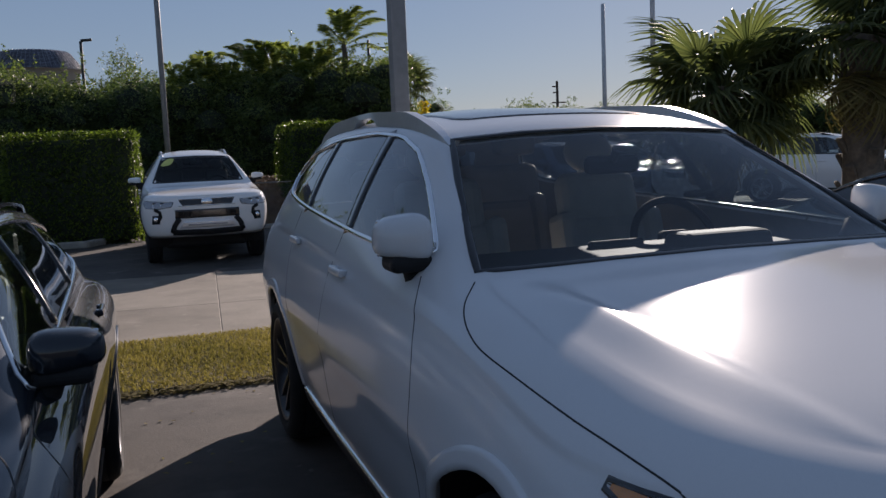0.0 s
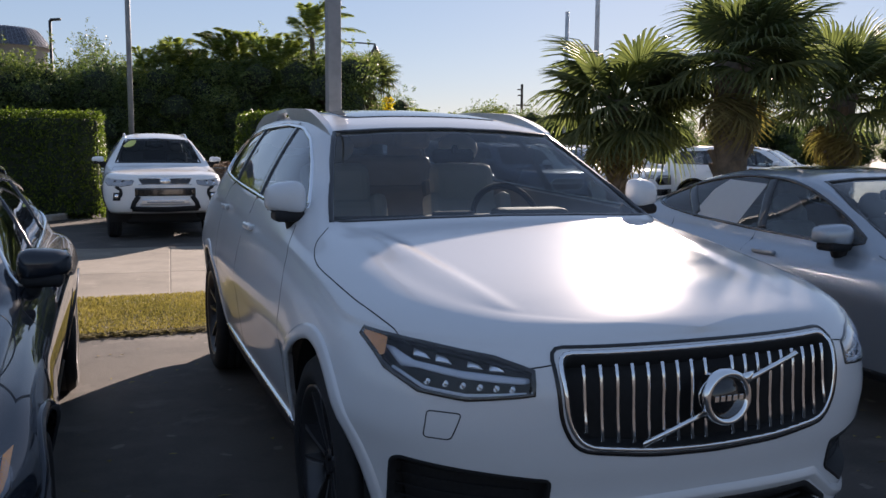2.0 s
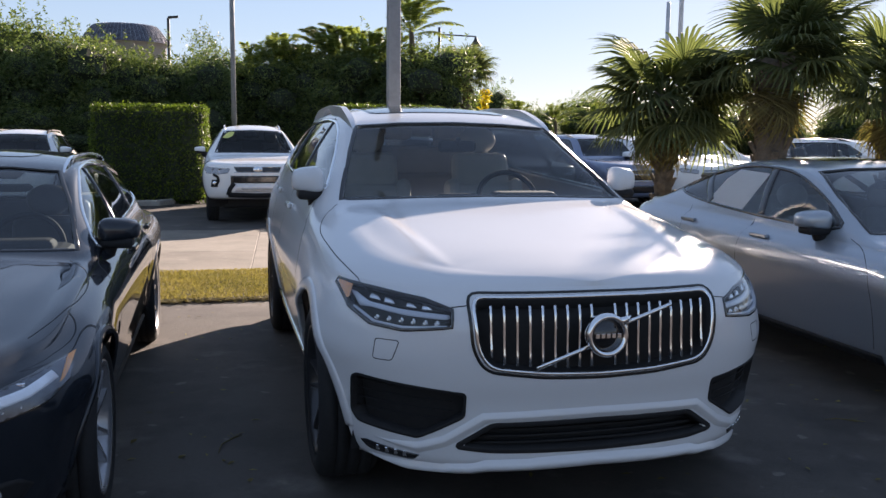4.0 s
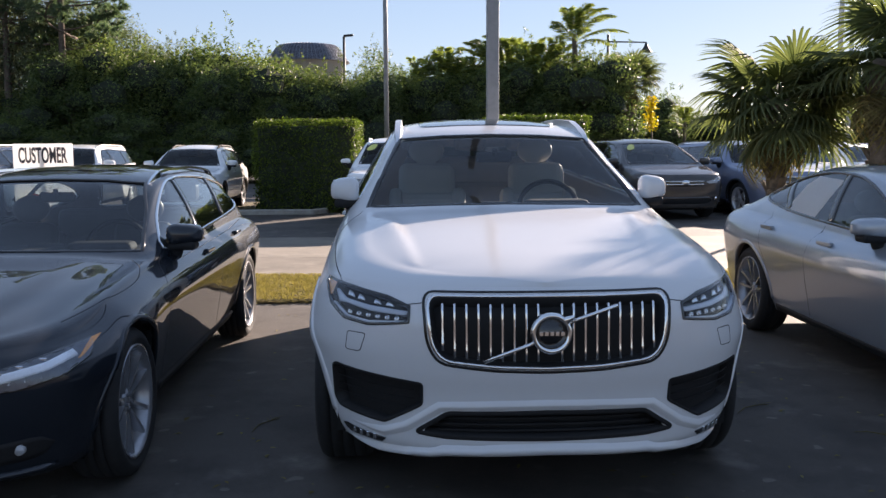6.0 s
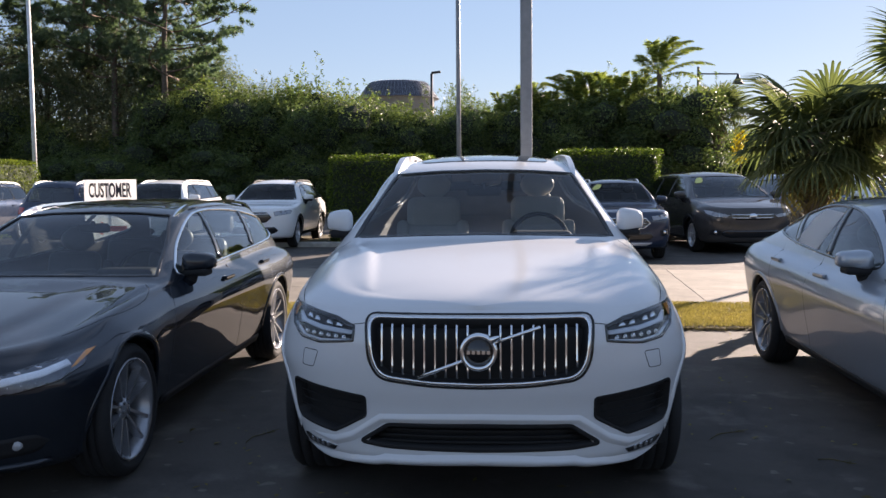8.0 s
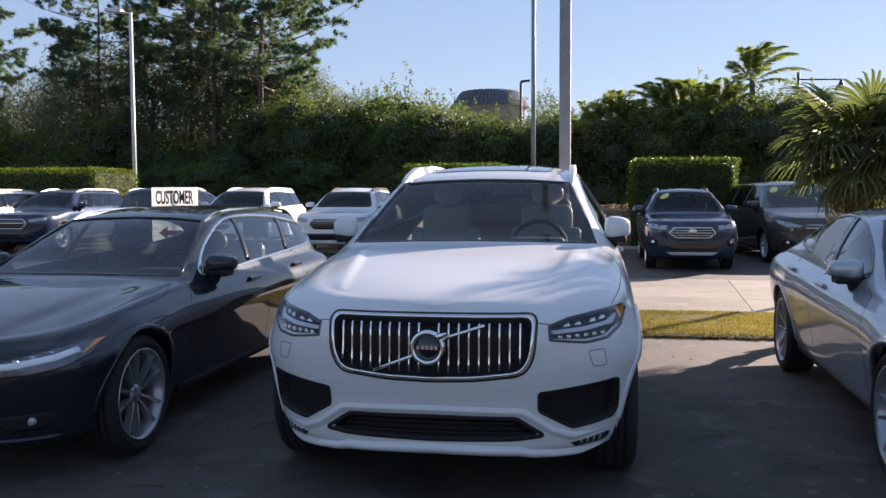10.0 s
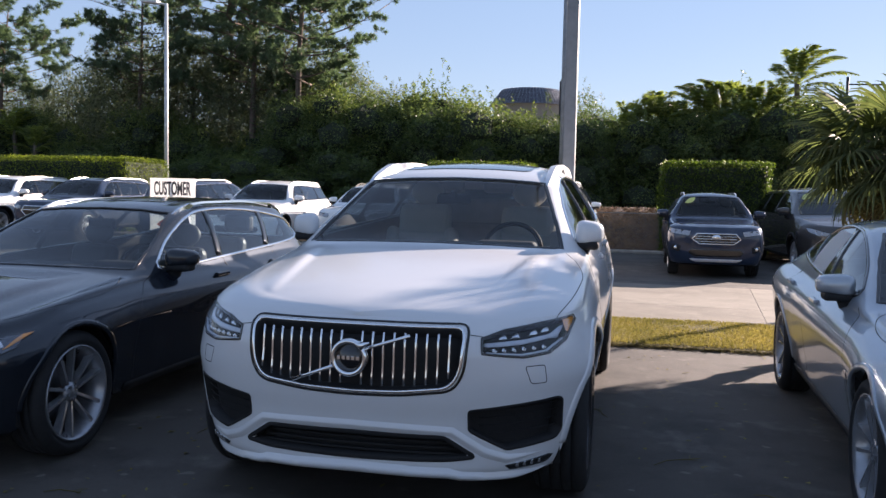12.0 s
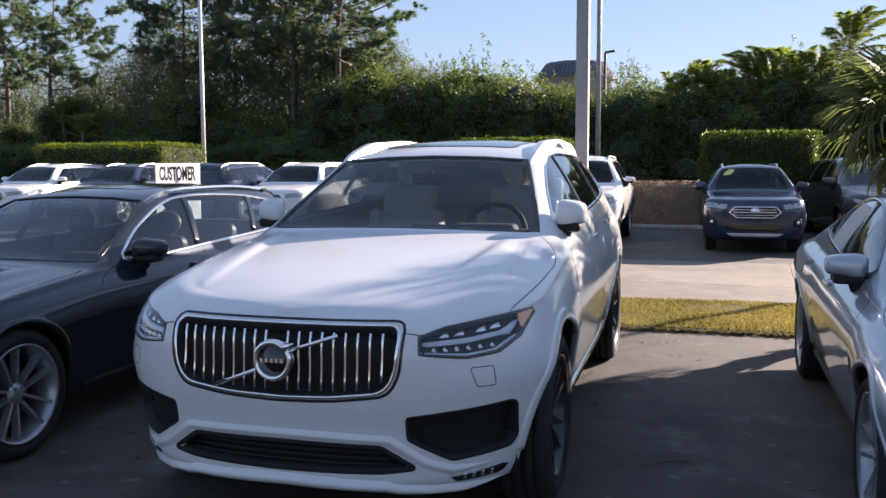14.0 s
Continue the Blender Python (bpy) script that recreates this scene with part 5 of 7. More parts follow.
def offroad_front(S, car, bvh):
    """The off-roader's face: slim upper grille, black band, guard hoop with a slot, hooked fog pods and roof bars."""
    plain_front(S, car, bvh)
    for s in (1, -1):
        bm = bmesh.new()
        ribbon(bm, bvh, "F", [(s * 0.40, 0.70), (s * 0.47, 0.60), (s * 0.50, 0.50)], 0.075, 0.02, False, 0.04)
        part("guard_arm", bm, M["trim"], car)
        bm = bmesh.new()
        ribbon(bm, bvh, "F", [(s * 0.52, 0.945), (s * 0.66, 0.955), (s * 0.83, 0.972)], 0.016, 0.02, False, 0.04)
        part("lamp_brow", bm, S["paint"], car)
        bm = bmesh.new()
        ribbon(bm, bvh, "F", [(s * 0.735, 0.845), (s * 0.665, 0.80), (s * 0.655, 0.73), (s * 0.70, 0.66)], 0.05, 0.012, False, 0.03)
        part("fog_hook", bm, M["trim"], car)
    bm = bmesh.new()
    ribbon(bm, bvh, "F", [(-0.50, 0.50), (0.0, 0.485), (0.50, 0.50)], 0.09, 0.016, False, 0.05)
    part("bumper_apron", bm, M["trim"], car)
    bm = bmesh.new()
    ribbon(bm, bvh, "F", [(-0.28, 0.605), (0.28, 0.605)], 0.03, 0.022, False, 0.05)
    part("light_bar", bm, M["lampdark"], car)


offroad = gen(4.7, 0.92, 1.72, 1.02, (1.45, 1.17), (1.98, 1.62), 4.35, 0.385, M["plainwhite"], base=0.42, front=0.88, screen_half=0.70, nf=3.4, rails=True, rail_mat=M["alloy"],
    lamp=[(0.47, 0.94), (0.60, 0.955), (0.84, 0.975), (0.88, 0.94), (0.85, 0.865), (0.66, 0.85), (0.50, 0.875)], grille=[(-0.40, 0.965), (0.40, 0.965), (0.36, 0.885), (-0.36, 0.885)], bars=[(0.975, 0.014), (0.88, 0.012)], bar_half=0.40, emblem=0.925,
    intake=[(-0.46, 0.825), (0.46, 0.825), (0.46, 0.70), (-0.46, 0.70)], fog=[(0.655, 0.755), (0.77, 0.755), (0.78, 0.63), (0.665, 0.63)], fog_at=(0.715, 0.695), skid=[(-0.36, 0.655), (0.36, 0.655), (0.40, 0.56), (-0.40, 0.56)], tag=(-0.45, 1.52), mirror_size=(0.20, 0.15, 0.12))
offroad["extra"] = offroad_front
build_car(offroad, "white_offroader", pose(-0.66, 12.45, 0), "white off-road SUV with a yellow windscreen sticker, parked facing the aisle")
crossover = gen(4.5, 0.925, 1.68, 0.99, (1.3, 1.15), (1.9, 1.60), 4.1, 0.37, M["slate"], base=0.25, front=0.88, screen_half=0.72, rails=True,
    lamp=lamp_poly(0.48, 0.86, 0.82, 0.95), grille=hexagon(0.45, 0.67, 0.87), bars=[(0.82, 0.012), (0.77, 0.018), (0.72, 0.012)], bar_half=0.38, framed=True, emblem=0.80,
    intake=hexagon(0.52, 0.42, 0.58, 0.9), fog=[(0.66, 0.62), (0.82, 0.64), (0.84, 0.54), (0.68, 0.5)], fog_at=(0.75, 0.58), skid=[(-0.5, 0.38), (0.5, 0.38), (0.4, 0.32), (-0.4, 0.32)], tag=(-0.42, 1.5))
bc = build_car(crossover, "blue_crossover", pose(2.52, 12.75, 0), "slate blue compact SUV with a hexagonal chrome-barred grille")
bc.scale = (0.92, 0.92, 0.92)
van = gen(5.1, 1.0, 1.70, 0.93, (1.05, 1.12), (2.1, 1.61), 4.8, 0.35, M["charcoal"], base=0.22, front=0.95, screen_half=0.80, nf=2.4,
    lamp=[(0.46, 0.79), (0.62, 0.825), (0.84, 0.885), (0.90, 0.89), (0.88, 0.83), (0.74, 0.76), (0.52, 0.745)], grille=[(-0.46, 0.82), (0.46, 0.82), (0.38, 0.70), (-0.38, 0.70)], bars=[(0.80, 0.018), (0.735, 0.024)], bar_half=0.42, emblem=0.77,
    intake=hexagon(0.62, 0.34, 0.48, 0.92), fog=[(0.6, 0.48), (0.8, 0.50), (0.82, 0.40), (0.62, 0.38)], fog_at=(0.71, 0.44), tag=(-0.5, 1.5))
build_car(van, "dark_minivan", pose(5.25, 14.3, 0, 0, 0, 6), "dark grey minivan with a chrome-barred grille and yellow sticker")
suv_w = gen(4.55, 0.92, 1.62, 0.95, (1.3, 1.1), (1.95, 1.52), 4.15, 0.36, M["plainwhite"], screen_half=0.72, rails=True, rail_mat=M["trim"], lamp=lamp_poly(0.5, 0.86, 0.78, 0.9), grille=hexagon(0.46, 0.62, 0.86), intake=hexagon(0.6, 0.36, 0.52, 0.9), bars=[(0.82, 0.02)], bar_half=0.4)
row = build_car(suv_w, "white_crossover", pose(-5.5, 16.1, 0), "white compact SUV with dark glass, parked in the far row", "far row of cars")
suv_s = gen(4.7, 0.92, 1.64, 0.97, (1.3, 1.12), (1.95, 1.55), 4.4, 0.37, M["plainwhite"], screen_half=0.72, rails=True, lamp=lamp_poly(0.5, 0.86, 0.78, 0.9), grille=hexagon(0.46, 0.62, 0.86), intake=hexagon(0.6, 0.36, 0.52, 0.9), bars=[(0.76, 0.02)], bar_half=0.42, framed=True)
two = build_car(suv_s, "white_estate_suv", pose(-8.3, 15.9, 0), "white tall estate SUV with silver roof rails", "far row of cars")
copy_thing(two, pose(-16.6, 16.2, 0))["label"] = "white tall estate SUV with silver roof rails"
suv_d = dict(suv_s, paint=M["greyblue"])
three = build_car(suv_d, "navy_suv", pose(-13.8, 16.0, 0), "navy blue tall estate SUV with silver roof rails", "far row of cars")
def with_tail(S, car, bvh):
    """Front and tail lamps, for a car that stands with its back to the aisle."""
    plain_front(S, car, bvh)
    for s in (1, -1):
        bm = bmesh.new()
        patch(bm, bvh, "B", [(s * x, z) for x, z in ((0.60, 1.0), (0.84, 1.03), (0.86, 0.84), (0.66, 0.86))], 0.006, 0, 6, 5, rim=0.02)
        part("tail_light", bm, M["red"], car, "red tail light")


suv_k = dict(suv_s, paint=M["greyblue"], extra=with_tail, back=[(-0.58, 1.14), (0.58, 1.14), (0.5, 1.46), (-0.5, 1.46)])
build_car(suv_k, "dark_tall_suv", pose(-10.3, 20.8, 0, 0, 0, 180), "dark blue tall estate SUV parked tail towards the aisle", "far row of cars")

# ---- ground ----
def sheet(name, x0, x1, y0, y1, z, mat, label, n=(2, 2), rough=0.0):
    bm = bmesh.new()
    verts = []
    for i in range(n[0] + 1):
        for j in range(n[1] + 1):
            x, y = x0 + (x1 - x0) * i / n[0], y0 + (y1 - y0) * j / n[1]
            verts.append((x, y, z + rough * noise.noise((x * 1.3, y * 1.3, 0))))
    w = n[1] + 1
    add_lists(bm, verts, [(i * w + j, (i + 1) * w + j, (i + 1) * w + j + 1, i * w + j + 1) for i in range(n[0]) for j in range(n[1])], True)
    return tagged(part(name, bm, mat), label, name.replace("_", " "), kind="structure")


def stained(name, col, dark, pale, scale, bumps):
    """Concrete with stains, pale spots and grain."""
    m, nt, b = nodes_of(name)
    fine, mid, big = noise_tex(nt, 60, 6, 0.7), noise_tex(nt, scale, 5, 0.65), noise_tex(nt, scale * 0.17, 3)
    c = ramp(nt, mid, [(0.32, dark), (0.55, col), (0.78, col)])
    c = mix_rgb(nt, "MULTIPLY", 0.75, c, ramp(nt, big, [(0.35, (0.6, 0.58, 0.55)), (0.65, (1, 1, 1))]))
    spots = ramp(nt, noise_tex(nt, 2.3, 5, 0.55), [(0.57, (0, 0, 0)), (0.74, (0.5, 0.5, 0.5))])
    c = mix_rgb(nt, "MIX", spots, c, pale)
    specks = ramp(nt, noise_tex(nt, 8.0, 2, 0.4), [(0.70, (0, 0, 0)), (0.74, (0.45, 0.45, 0.45))])
    c = mix_rgb(nt, "MIX", specks, c, pale)
    c = mix_rgb(nt, "MULTIPLY", 0.5, c, ramp(nt, fine, [(0.3, (0.6, 0.6, 0.6)), (0.7, (1.15, 1.15, 1.15))]))
    nt.links.new(c, b.inputs["Base Color"])
    b.inputs["Roughness"].default_value = 0.82
    bump(nt, b, fine, 0.5, bumps)
    return m


M["lot"] = stained("lot_asphalt", (0.086, 0.074, 0.064), (0.044, 0.038, 0.034), (0.23, 0.2, 0.175), 1.6, 0.006)
M["aisle"] = stained("aisle_concrete", (0.250, 0.218, 0.175), (0.165, 0.143, 0.113), (0.30, 0.265, 0.22), 1.2, 0.004)
M["turf"] = plain("turf_soil", (0.12, 0.095, 0.04), 0.95, 0, 0.4, 30, 0.02)
M["mulch"] = plain("bark_mulch", (0.17, 0.10, 0.066), 0.95, 0, 0.45, 22, 0.05)
M["kerb"] = plain("kerb_concrete", (0.34, 0.32, 0.28), 0.85, 0, 0.2, 8, 0.004)
tagged(sheet("ground", -900, 900, -900, 900, -0.06, M["lot"], "wide weathered concrete and earth ground"))
sheet("grass_strip", -40, 40, 5.17, 6.93, 0.02, M["turf"], "soil of the lawn strip between parking rows", (160, 8), 0.025)


def slab_mesh(name, sx, sy, mat):
    bm = bmesh.new()
    box(bm, 0, 0, -0.06, sx - 0.006, sy - 0.006, 0.12, 0.004, None, 0, 1)
    me = bpy.data.meshes.new(name)
    bm.to_mesh(me)
    bm.free()
    me.materials.append(mat)
    return me


def slabs(top, name, x0, nx, sx, y0, ny, sy, mat, label):
    """A concrete surface poured in slabs with open joints."""
    base = tagged(sheet(name, x0, x0 + nx * sx, y0, y0 + ny * sy, -0.03, mat, label), label, name.replace("_", " "), kind="structure")
    me = slab_mesh("slab", sx, sy, mat)
    for i in range(nx):
        for j in range(ny):
            ob = new("slab", me)
            ob.parent = base
            ob.location = (x0 + (i + 0.5) * sx, y0 + (j + 0.5) * sy, top)
    return base

# ---- plants ----
rng = np.random.default_rng(5)
M["leaf_dark"] = leafy("dark_broad_leaves", (0.05, 0.085, 0.045), (0.20, 0.26, 0.125), 0.5)
M["leaf_mid"] = leafy("mixed_broad_leaves", (0.055, 0.095, 0.045), (0.235, 0.285, 0.115), 0.48)
M["leaf_grey"] = leafy("grey_twig_leaves", (0.075, 0.10, 0.08), (0.21, 0.24, 0.19), 0.45)
M["leaf_hedge"] = leafy("hedge_leaves", (0.024, 0.043, 0.015), (0.165, 0.23, 0.042), 0.55)
M["leaf_lime"] = leafy("pale_hedge_leaves", (0.06, 0.09, 0.016), (0.30, 0.36, 0.06), 0.5)
M["needles"] = leafy("pine_needles", (0.07, 0.12, 0.098), (0.18, 0.245, 0.19), 0.48, 0.5)
M["palm"] = leafy("palm_fronds", (0.08, 0.105, 0.06), (0.185, 0.21, 0.12), 0.5, 0.55)
M["feather"] = leafy("feather_palm_leaflets", (0.10, 0.14, 0.05), (0.33, 0.37, 0.13), 0.62, 0.5)
M["palm_dead"] = leafy("dead_palm_fronds", (0.13, 0.10, 0.05), (0.27, 0.23, 0.11), 0.4, 0.7)
M["bark"] = plain("bark", (0.13, 0.095, 0.07), 0.95, 0, 0.4, 14, 0.03)
M["pinebark"] = plain("pine_bark", (0.14, 0.105, 0.08), 0.95, 0, 0.4, 9, 0.03)
M["palmbark"] = plain("palm_trunk_fibre", (0.14, 0.11, 0.08), 0.95, 0, 0.4, 16, 0.03)
M["blade"] = leafy("grass_blades", (0.15, 0.125, 0.045), (0.40, 0.32, 0.15), 0.4, 0.6)
# near-black green of solid cores, standing in for shade deep in the foliage
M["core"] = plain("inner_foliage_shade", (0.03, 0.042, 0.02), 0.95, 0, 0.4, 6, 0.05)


def unit(n):
    v = rng.normal(size=(n, 3))
    return v / np.linalg.norm(v, axis=1)[:, None]


def leaf_part(name, P, N, length, width, mat, parent=None, along=None):
    """Many small leaves in one mesh: a pointed quad at each place, lying across its normal."""
    n = len(P)
    A = along if along is not None else np.cross(N, unit(n))
    A = A / (np.linalg.norm(A, axis=1)[:, None] + 1e-9)
    B = np.cross(N, A)
    B = B / (np.linalg.norm(B, axis=1)[:, None] + 1e-9)
    L, W = np.asarray(length).reshape(-1, 1), np.asarray(width).reshape(-1, 1)
    V = np.stack([P, P + A * L * 0.45 + B * W * 0.5 + N * W * 0.15, P + A * L, P + A * L * 0.45 - B * W * 0.5 + N * W * 0.15], 1).reshape(-1, 3)
    me = bpy.data.meshes.new(name)
    me.vertices.add(4 * n)
    me.vertices.foreach_set("co", V.astype(np.float32).ravel())
    me.loops.add(4 * n)
    me.loops.foreach_set("vertex_index", np.arange(4 * n, dtype=np.int32))
    me.polygons.add(n)
    me.polygons.foreach_set("loop_start", np.arange(0, 4 * n, 4, dtype=np.int32))
    me.update(calc_edges=True)
    me.materials.append(mat)
    ob = new(name, me)
    ob.parent = parent
    return ob


def lumpy(bm, c, r, amp=0.25, sub=2):
    g = bmesh.ops.create_icosphere(bm, subdivisions=sub, radius=1)
    for v in g["verts"]:
        d = 1 + amp * noise.noise(v.co * 1.7 + Vector(c))
        v.co = Vector((c[0] + v.co.x * r[0] * d, c[1] + v.co.y * r[1] * d, c[2] + v.co.z * r[2] * d))


def broad_tree(name, label, h, w, n, leaf, mat, clumps=16, low=0.15, core=0.62, group="tree wall"):
    """A broad-leaved tree or tall shrub: trunk, limbs and a crown of clumps down to near the ground."""
    tree = new(name)
    tagged(tree, label, "tree", group)
    bm = bmesh.new()
    tube(bm, [(0, 0, 0), (0.05, 0.02, h * 0.3), (-0.04, 0.05, h * 0.6), (0.02, 0, h * 0.85)], [0.13, 0.1, 0.07, 0.02], 9)
    cs = []
    for k in range(clumps):
        f = low + (0.93 - low) * (k + 0.5) / clumps
        a = k * 2.4 + rng.uniform(-0.4, 0.4)
        spread = w * (0.55 + 0.45 * math.sin(math.pi * min(1, f * 1.05))) * rng.uniform(0.35, 0.95)
        c = (math.cos(a) * spread * 0.5, math.sin(a) * spread * 0.4, f * h)
        r = w * rng.uniform(0.2, 0.34)
        cs.append((c, (r, r * 0.9, r * rng.uniform(0.75, 1.1))))
        tube(bm, [(0, 0, c[2] * 0.75), (c[0] * 0.5, c[1] * 0.5, c[2] * 0.9), c], [0.045, 0.03, 0.01], 6)
    part("trunk", bm, M["bark"], tree)
    P, N = [], []
    for c, r in cs:
        m = n // clumps
        d = unit(m)
        rad = 0.62 + 0.42 * rng.random(m) ** 0.6
        bumpy = 1 + 0.22 * np.sin(d[:, 0] * 5 + c[0] * 3) * np.cos(d[:, 2] * 4 + c[2])
        P.append(np.array(c) + d * np.array(r) * (rad * bumpy)[:, None])
        N.append(d * 0.6 + unit(m) * 0.8 + np.array([0, 0, 0.4]))
    P, N = np.concatenate(P), np.concatenate(N)
    N /= np.linalg.norm(N, axis=1)[:, None]
    # upright sprigs that break the outline
    t = 80
    base = np.array([np.array(c) + np.array([0, 0, r[2] * 0.8]) for c, r in cs])[rng.integers(clumps // 2, clumps, t)] + rng.normal(0, w * 0.1, (t, 3))
    d = np.stack([rng.normal(0, 0.25, t), rng.normal(0, 0.25, t), np.ones(t)], 1)
    steps = rng.uniform(0, 1, (t, 14, 1)) * rng.uniform(0.1, 0.45, (t, 1, 1))
    sp = (base[:, None, :] + d[:, None, :] * steps).reshape(-1, 3) + rng.normal(0, 0.02, (t * 14, 3))
    P, N = np.concatenate([P, sp]), np.concatenate([N, unit(len(sp))])
    crown = leaf_part("crown", P, N, leaf * rng.uniform(0.6, 1.4, len(P)), leaf * 0.5 * rng.uniform(0.7, 1.3, len(P)), mat, tree)
    # solid dark lumps take the place of the crown's shaded depth
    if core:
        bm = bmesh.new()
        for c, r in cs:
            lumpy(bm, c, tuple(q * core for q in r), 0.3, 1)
        part("shade_core", bm, M["core"], crown)
    return tree


def pine(name, label, h, first, reach, n, seed, flat=0.0):
    """A tall pine: bare crooked trunk, rising limbs that fork, and dense tufts of needles at their ends. first: where the limbs begin, as a share of the height; flat: how far the crown spreads at its top."""
    g = np.random.default_rng(seed)
    tree = new(name)
    tagged(tree, label, "pine tree", "pines behind the lot")
    bm = bmesh.new()
    bend = g.uniform(-0.3, 0.3, 2)
    axis = lambda f: np.array([bend[0] * math.sin(f * 4), bend[1] * math.sin(f * 3), h * f])
    tube(bm, [axis(f) for f in np.linspace(0, 1, 14)], [0.15 * (1 - 0.85 * f) for f in np.linspace(0, 1, 14)], 9)
    tips = []
    for k in range(26):
        f = first + (0.97 - first) * (k + g.random()) / 26
        a = k * 2.4 + g.uniform(-0.5, 0.5)
        up = (f - first) / (1 - first)
        ln = reach * (0.55 + 0.6 * math.sin(math.pi * min(1, up * 0.8 + 0.2)) + flat * up) * g.uniform(0.5, 1.1)
        p0, d = axis(f), np.array([math.cos(a), math.sin(a), 0])
        side = np.array([-d[1], d[0], 0])
        rise = ln * g.uniform(0.15, 0.55)
        limb = lambda u: p0 + d * ln * u + side * 0.18 * ln * math.sin(u * 4 + k) + np.array([0, 0, rise * u * u])
        tube(bm, [limb(u) for u in np.linspace(0, 1, 7)], [0.05 * (1.15 - f) * (1 - 0.8 * u) + 0.006 for u in np.linspace(0, 1, 7)], 5)
        for q in range(7):
            u = g.uniform(0.4, 1.0)
            b0 = limb(u)
            b1 = b0 + d * g.uniform(0.1, 0.4) + side * g.uniform(-0.55, 0.55) + np.array([0, 0, g.uniform(0.05, 0.4)])
            tube(bm, [b0, (b0 + b1) / 2 + [0, 0, -0.04], b1], [0.014, 0.01, 0.004], 4)
            for r in range(5):
                tips.append(b1 + g.normal(size=3) * [0.16, 0.16, 0.09])
    part("trunk", bm, M["pinebark"], tree)
    tips = np.array(tips)
    m = n // len(tips)
    P = np.repeat(tips, m, 0)
    A = unit(len(P)) + np.array([0, 0, 0.35])
    A /= np.linalg.norm(A, axis=1)[:, None]
    leaf_part("crown", P, np.cross(A, unit(len(P))), g.uniform(0.1, 0.22, len(P)), np.full(len(P), 0.017), M["needles"], tree, A)
    return tree


def fan_frond(name, r, stalk, mat, droop, seed):
    """One fan-shaped palm leaf: a stalk and its split blades."""
    g = np.random.default_rng(seed)
    bm = bmesh.new()
    hub = Vector((stalk, 0, -0.1 * stalk))
    tube(bm, [(0, 0, 0), (stalk * 0.5, 0, 0.03), hub], [0.022, 0.014, 0.01], 5)
    n = 34
    for k in range(n):
        a = radians(-128 + 256 * k / (n - 1)) + g.uniform(-0.03, 0.03)
        ln = r * (0.72 + 0.28 * math.cos(a * 0.7)) * g.uniform(0.85, 1.06)
        d = Vector((math.cos(a), math.sin(a), 0))
        side = Vector((-d.y, d.x, 0))
        w = r * 0.028
        pts = []
        for f, wf, z in ((0.04, 0.35, 0.0), (0.45, 1.0, -0.05), (0.72, 0.7, -0.17), (0.9, 0.35, -0.36), (1.0, 0.06, -0.5)):
            q = hub + d * ln * f * (1 - 0.12 * f * droop) + Vector((0, 0, z * r * droop * 0.75 + 0.1 * r * (1 - abs(a) / 2.3) * f))
            pts.append((q - side * w * wf, q + Vector((0, 0, w * 0.7 * wf)), q + side * w * wf))
        vs = [p for t in pts for p in t]
        fs = [(3 * i + j, 3 * i + j + 1, 3 * i + j + 4, 3 * i + j + 3) for i in range(4) for j in range(2)]
        add_lists(bm, vs, fs, False)
    me = bpy.data.meshes.new(name)
    bm.to_mesh(me)
    bm.free()
    me.materials.append(mat)
    return me


def fan_palm(label, x, y, trunk_h, trunk_r, r, stalk, green, dead, seed, span=95, bare=None, rise=74):
    """A fan palm: trunk with old leaf bases, a crown of fan leaves, dead ones hanging below. bare: the side, in degrees, from which the leaves are cut; rise: how steeply the youngest leaves stand."""
    g = np.random.default_rng(seed)
    tree = new("fan_palm")
    tagged(tree, label, "palm tree", "palms in the grass strip")
    bm = bmesh.new()
    tube(bm, [(0.0, 0, trunk_h * f) for f in np.linspace(0, 1, 8)], [trunk_r * (1.15 - 0.2 * math.sin(f * 3)) for f in np.linspace(0, 1, 8)], 14)
    part("trunk", bm, M["palmbark"], tree)
    bm = bmesh.new()
    for k in range(int(trunk_h / 0.045)):
        f = (k + 1) / (trunk_h / 0.045)
        a = k * 2.399
        c = Vector((math.cos(a) * trunk_r * 1.0, math.sin(a) * trunk_r * 1.0, trunk_h * f))
        m = Matrix.Rotation(a, 4, "Z") @ Matrix.Rotation(radians(28), 4, "Y")
        box(bm, c.x, c.y, c.z, 0.035, 0.085, 0.17, 0.01, m, 0, 1)
    tagged(part("fibre_sheath", bm, M["palmbark"], tree), kind="stuff")
    meshes = [fan_frond("frond", r, stalk, M["palm"], dr, seed + i) for i, dr in enumerate((0.7, 1.0, 1.35))]
    withered = fan_frond("dead_frond", r * 0.8, stalk * 0.8, M["palm_dead"], 1.7, seed + 9) if dead else None
    for k in range(green + dead):
        old = k >= green
        me = withered if old else meshes[k % 3]
        f = k / green if not old else 1.0
        a = k * 2.399 + g.uniform(-0.25, 0.25)
        up = radians(rise - span * f) if not old else radians(g.uniform(-72, -48))
        if bare is not None and radians(12) < up < radians(62) and math.cos(a - radians(bare)) > 0.45:
            continue
        ob = new("dead_frond" if old else "frond", me)
        ob.parent = tree
        ob.matrix_basis = Matrix.Translation((0, 0, trunk_h - (0.05 if not old else 0.12))) @ Matrix.Rotation(a, 4, "Z") @ Matrix.Rotation(-up, 4, "Y") @ Matrix.Rotation(g.uniform(-0.5, 0.5), 4, "X") @ Matrix.Scale(g.uniform(0.85, 1.1), 4)
    tree.matrix_basis = pose(x, y, 0)
    return tree


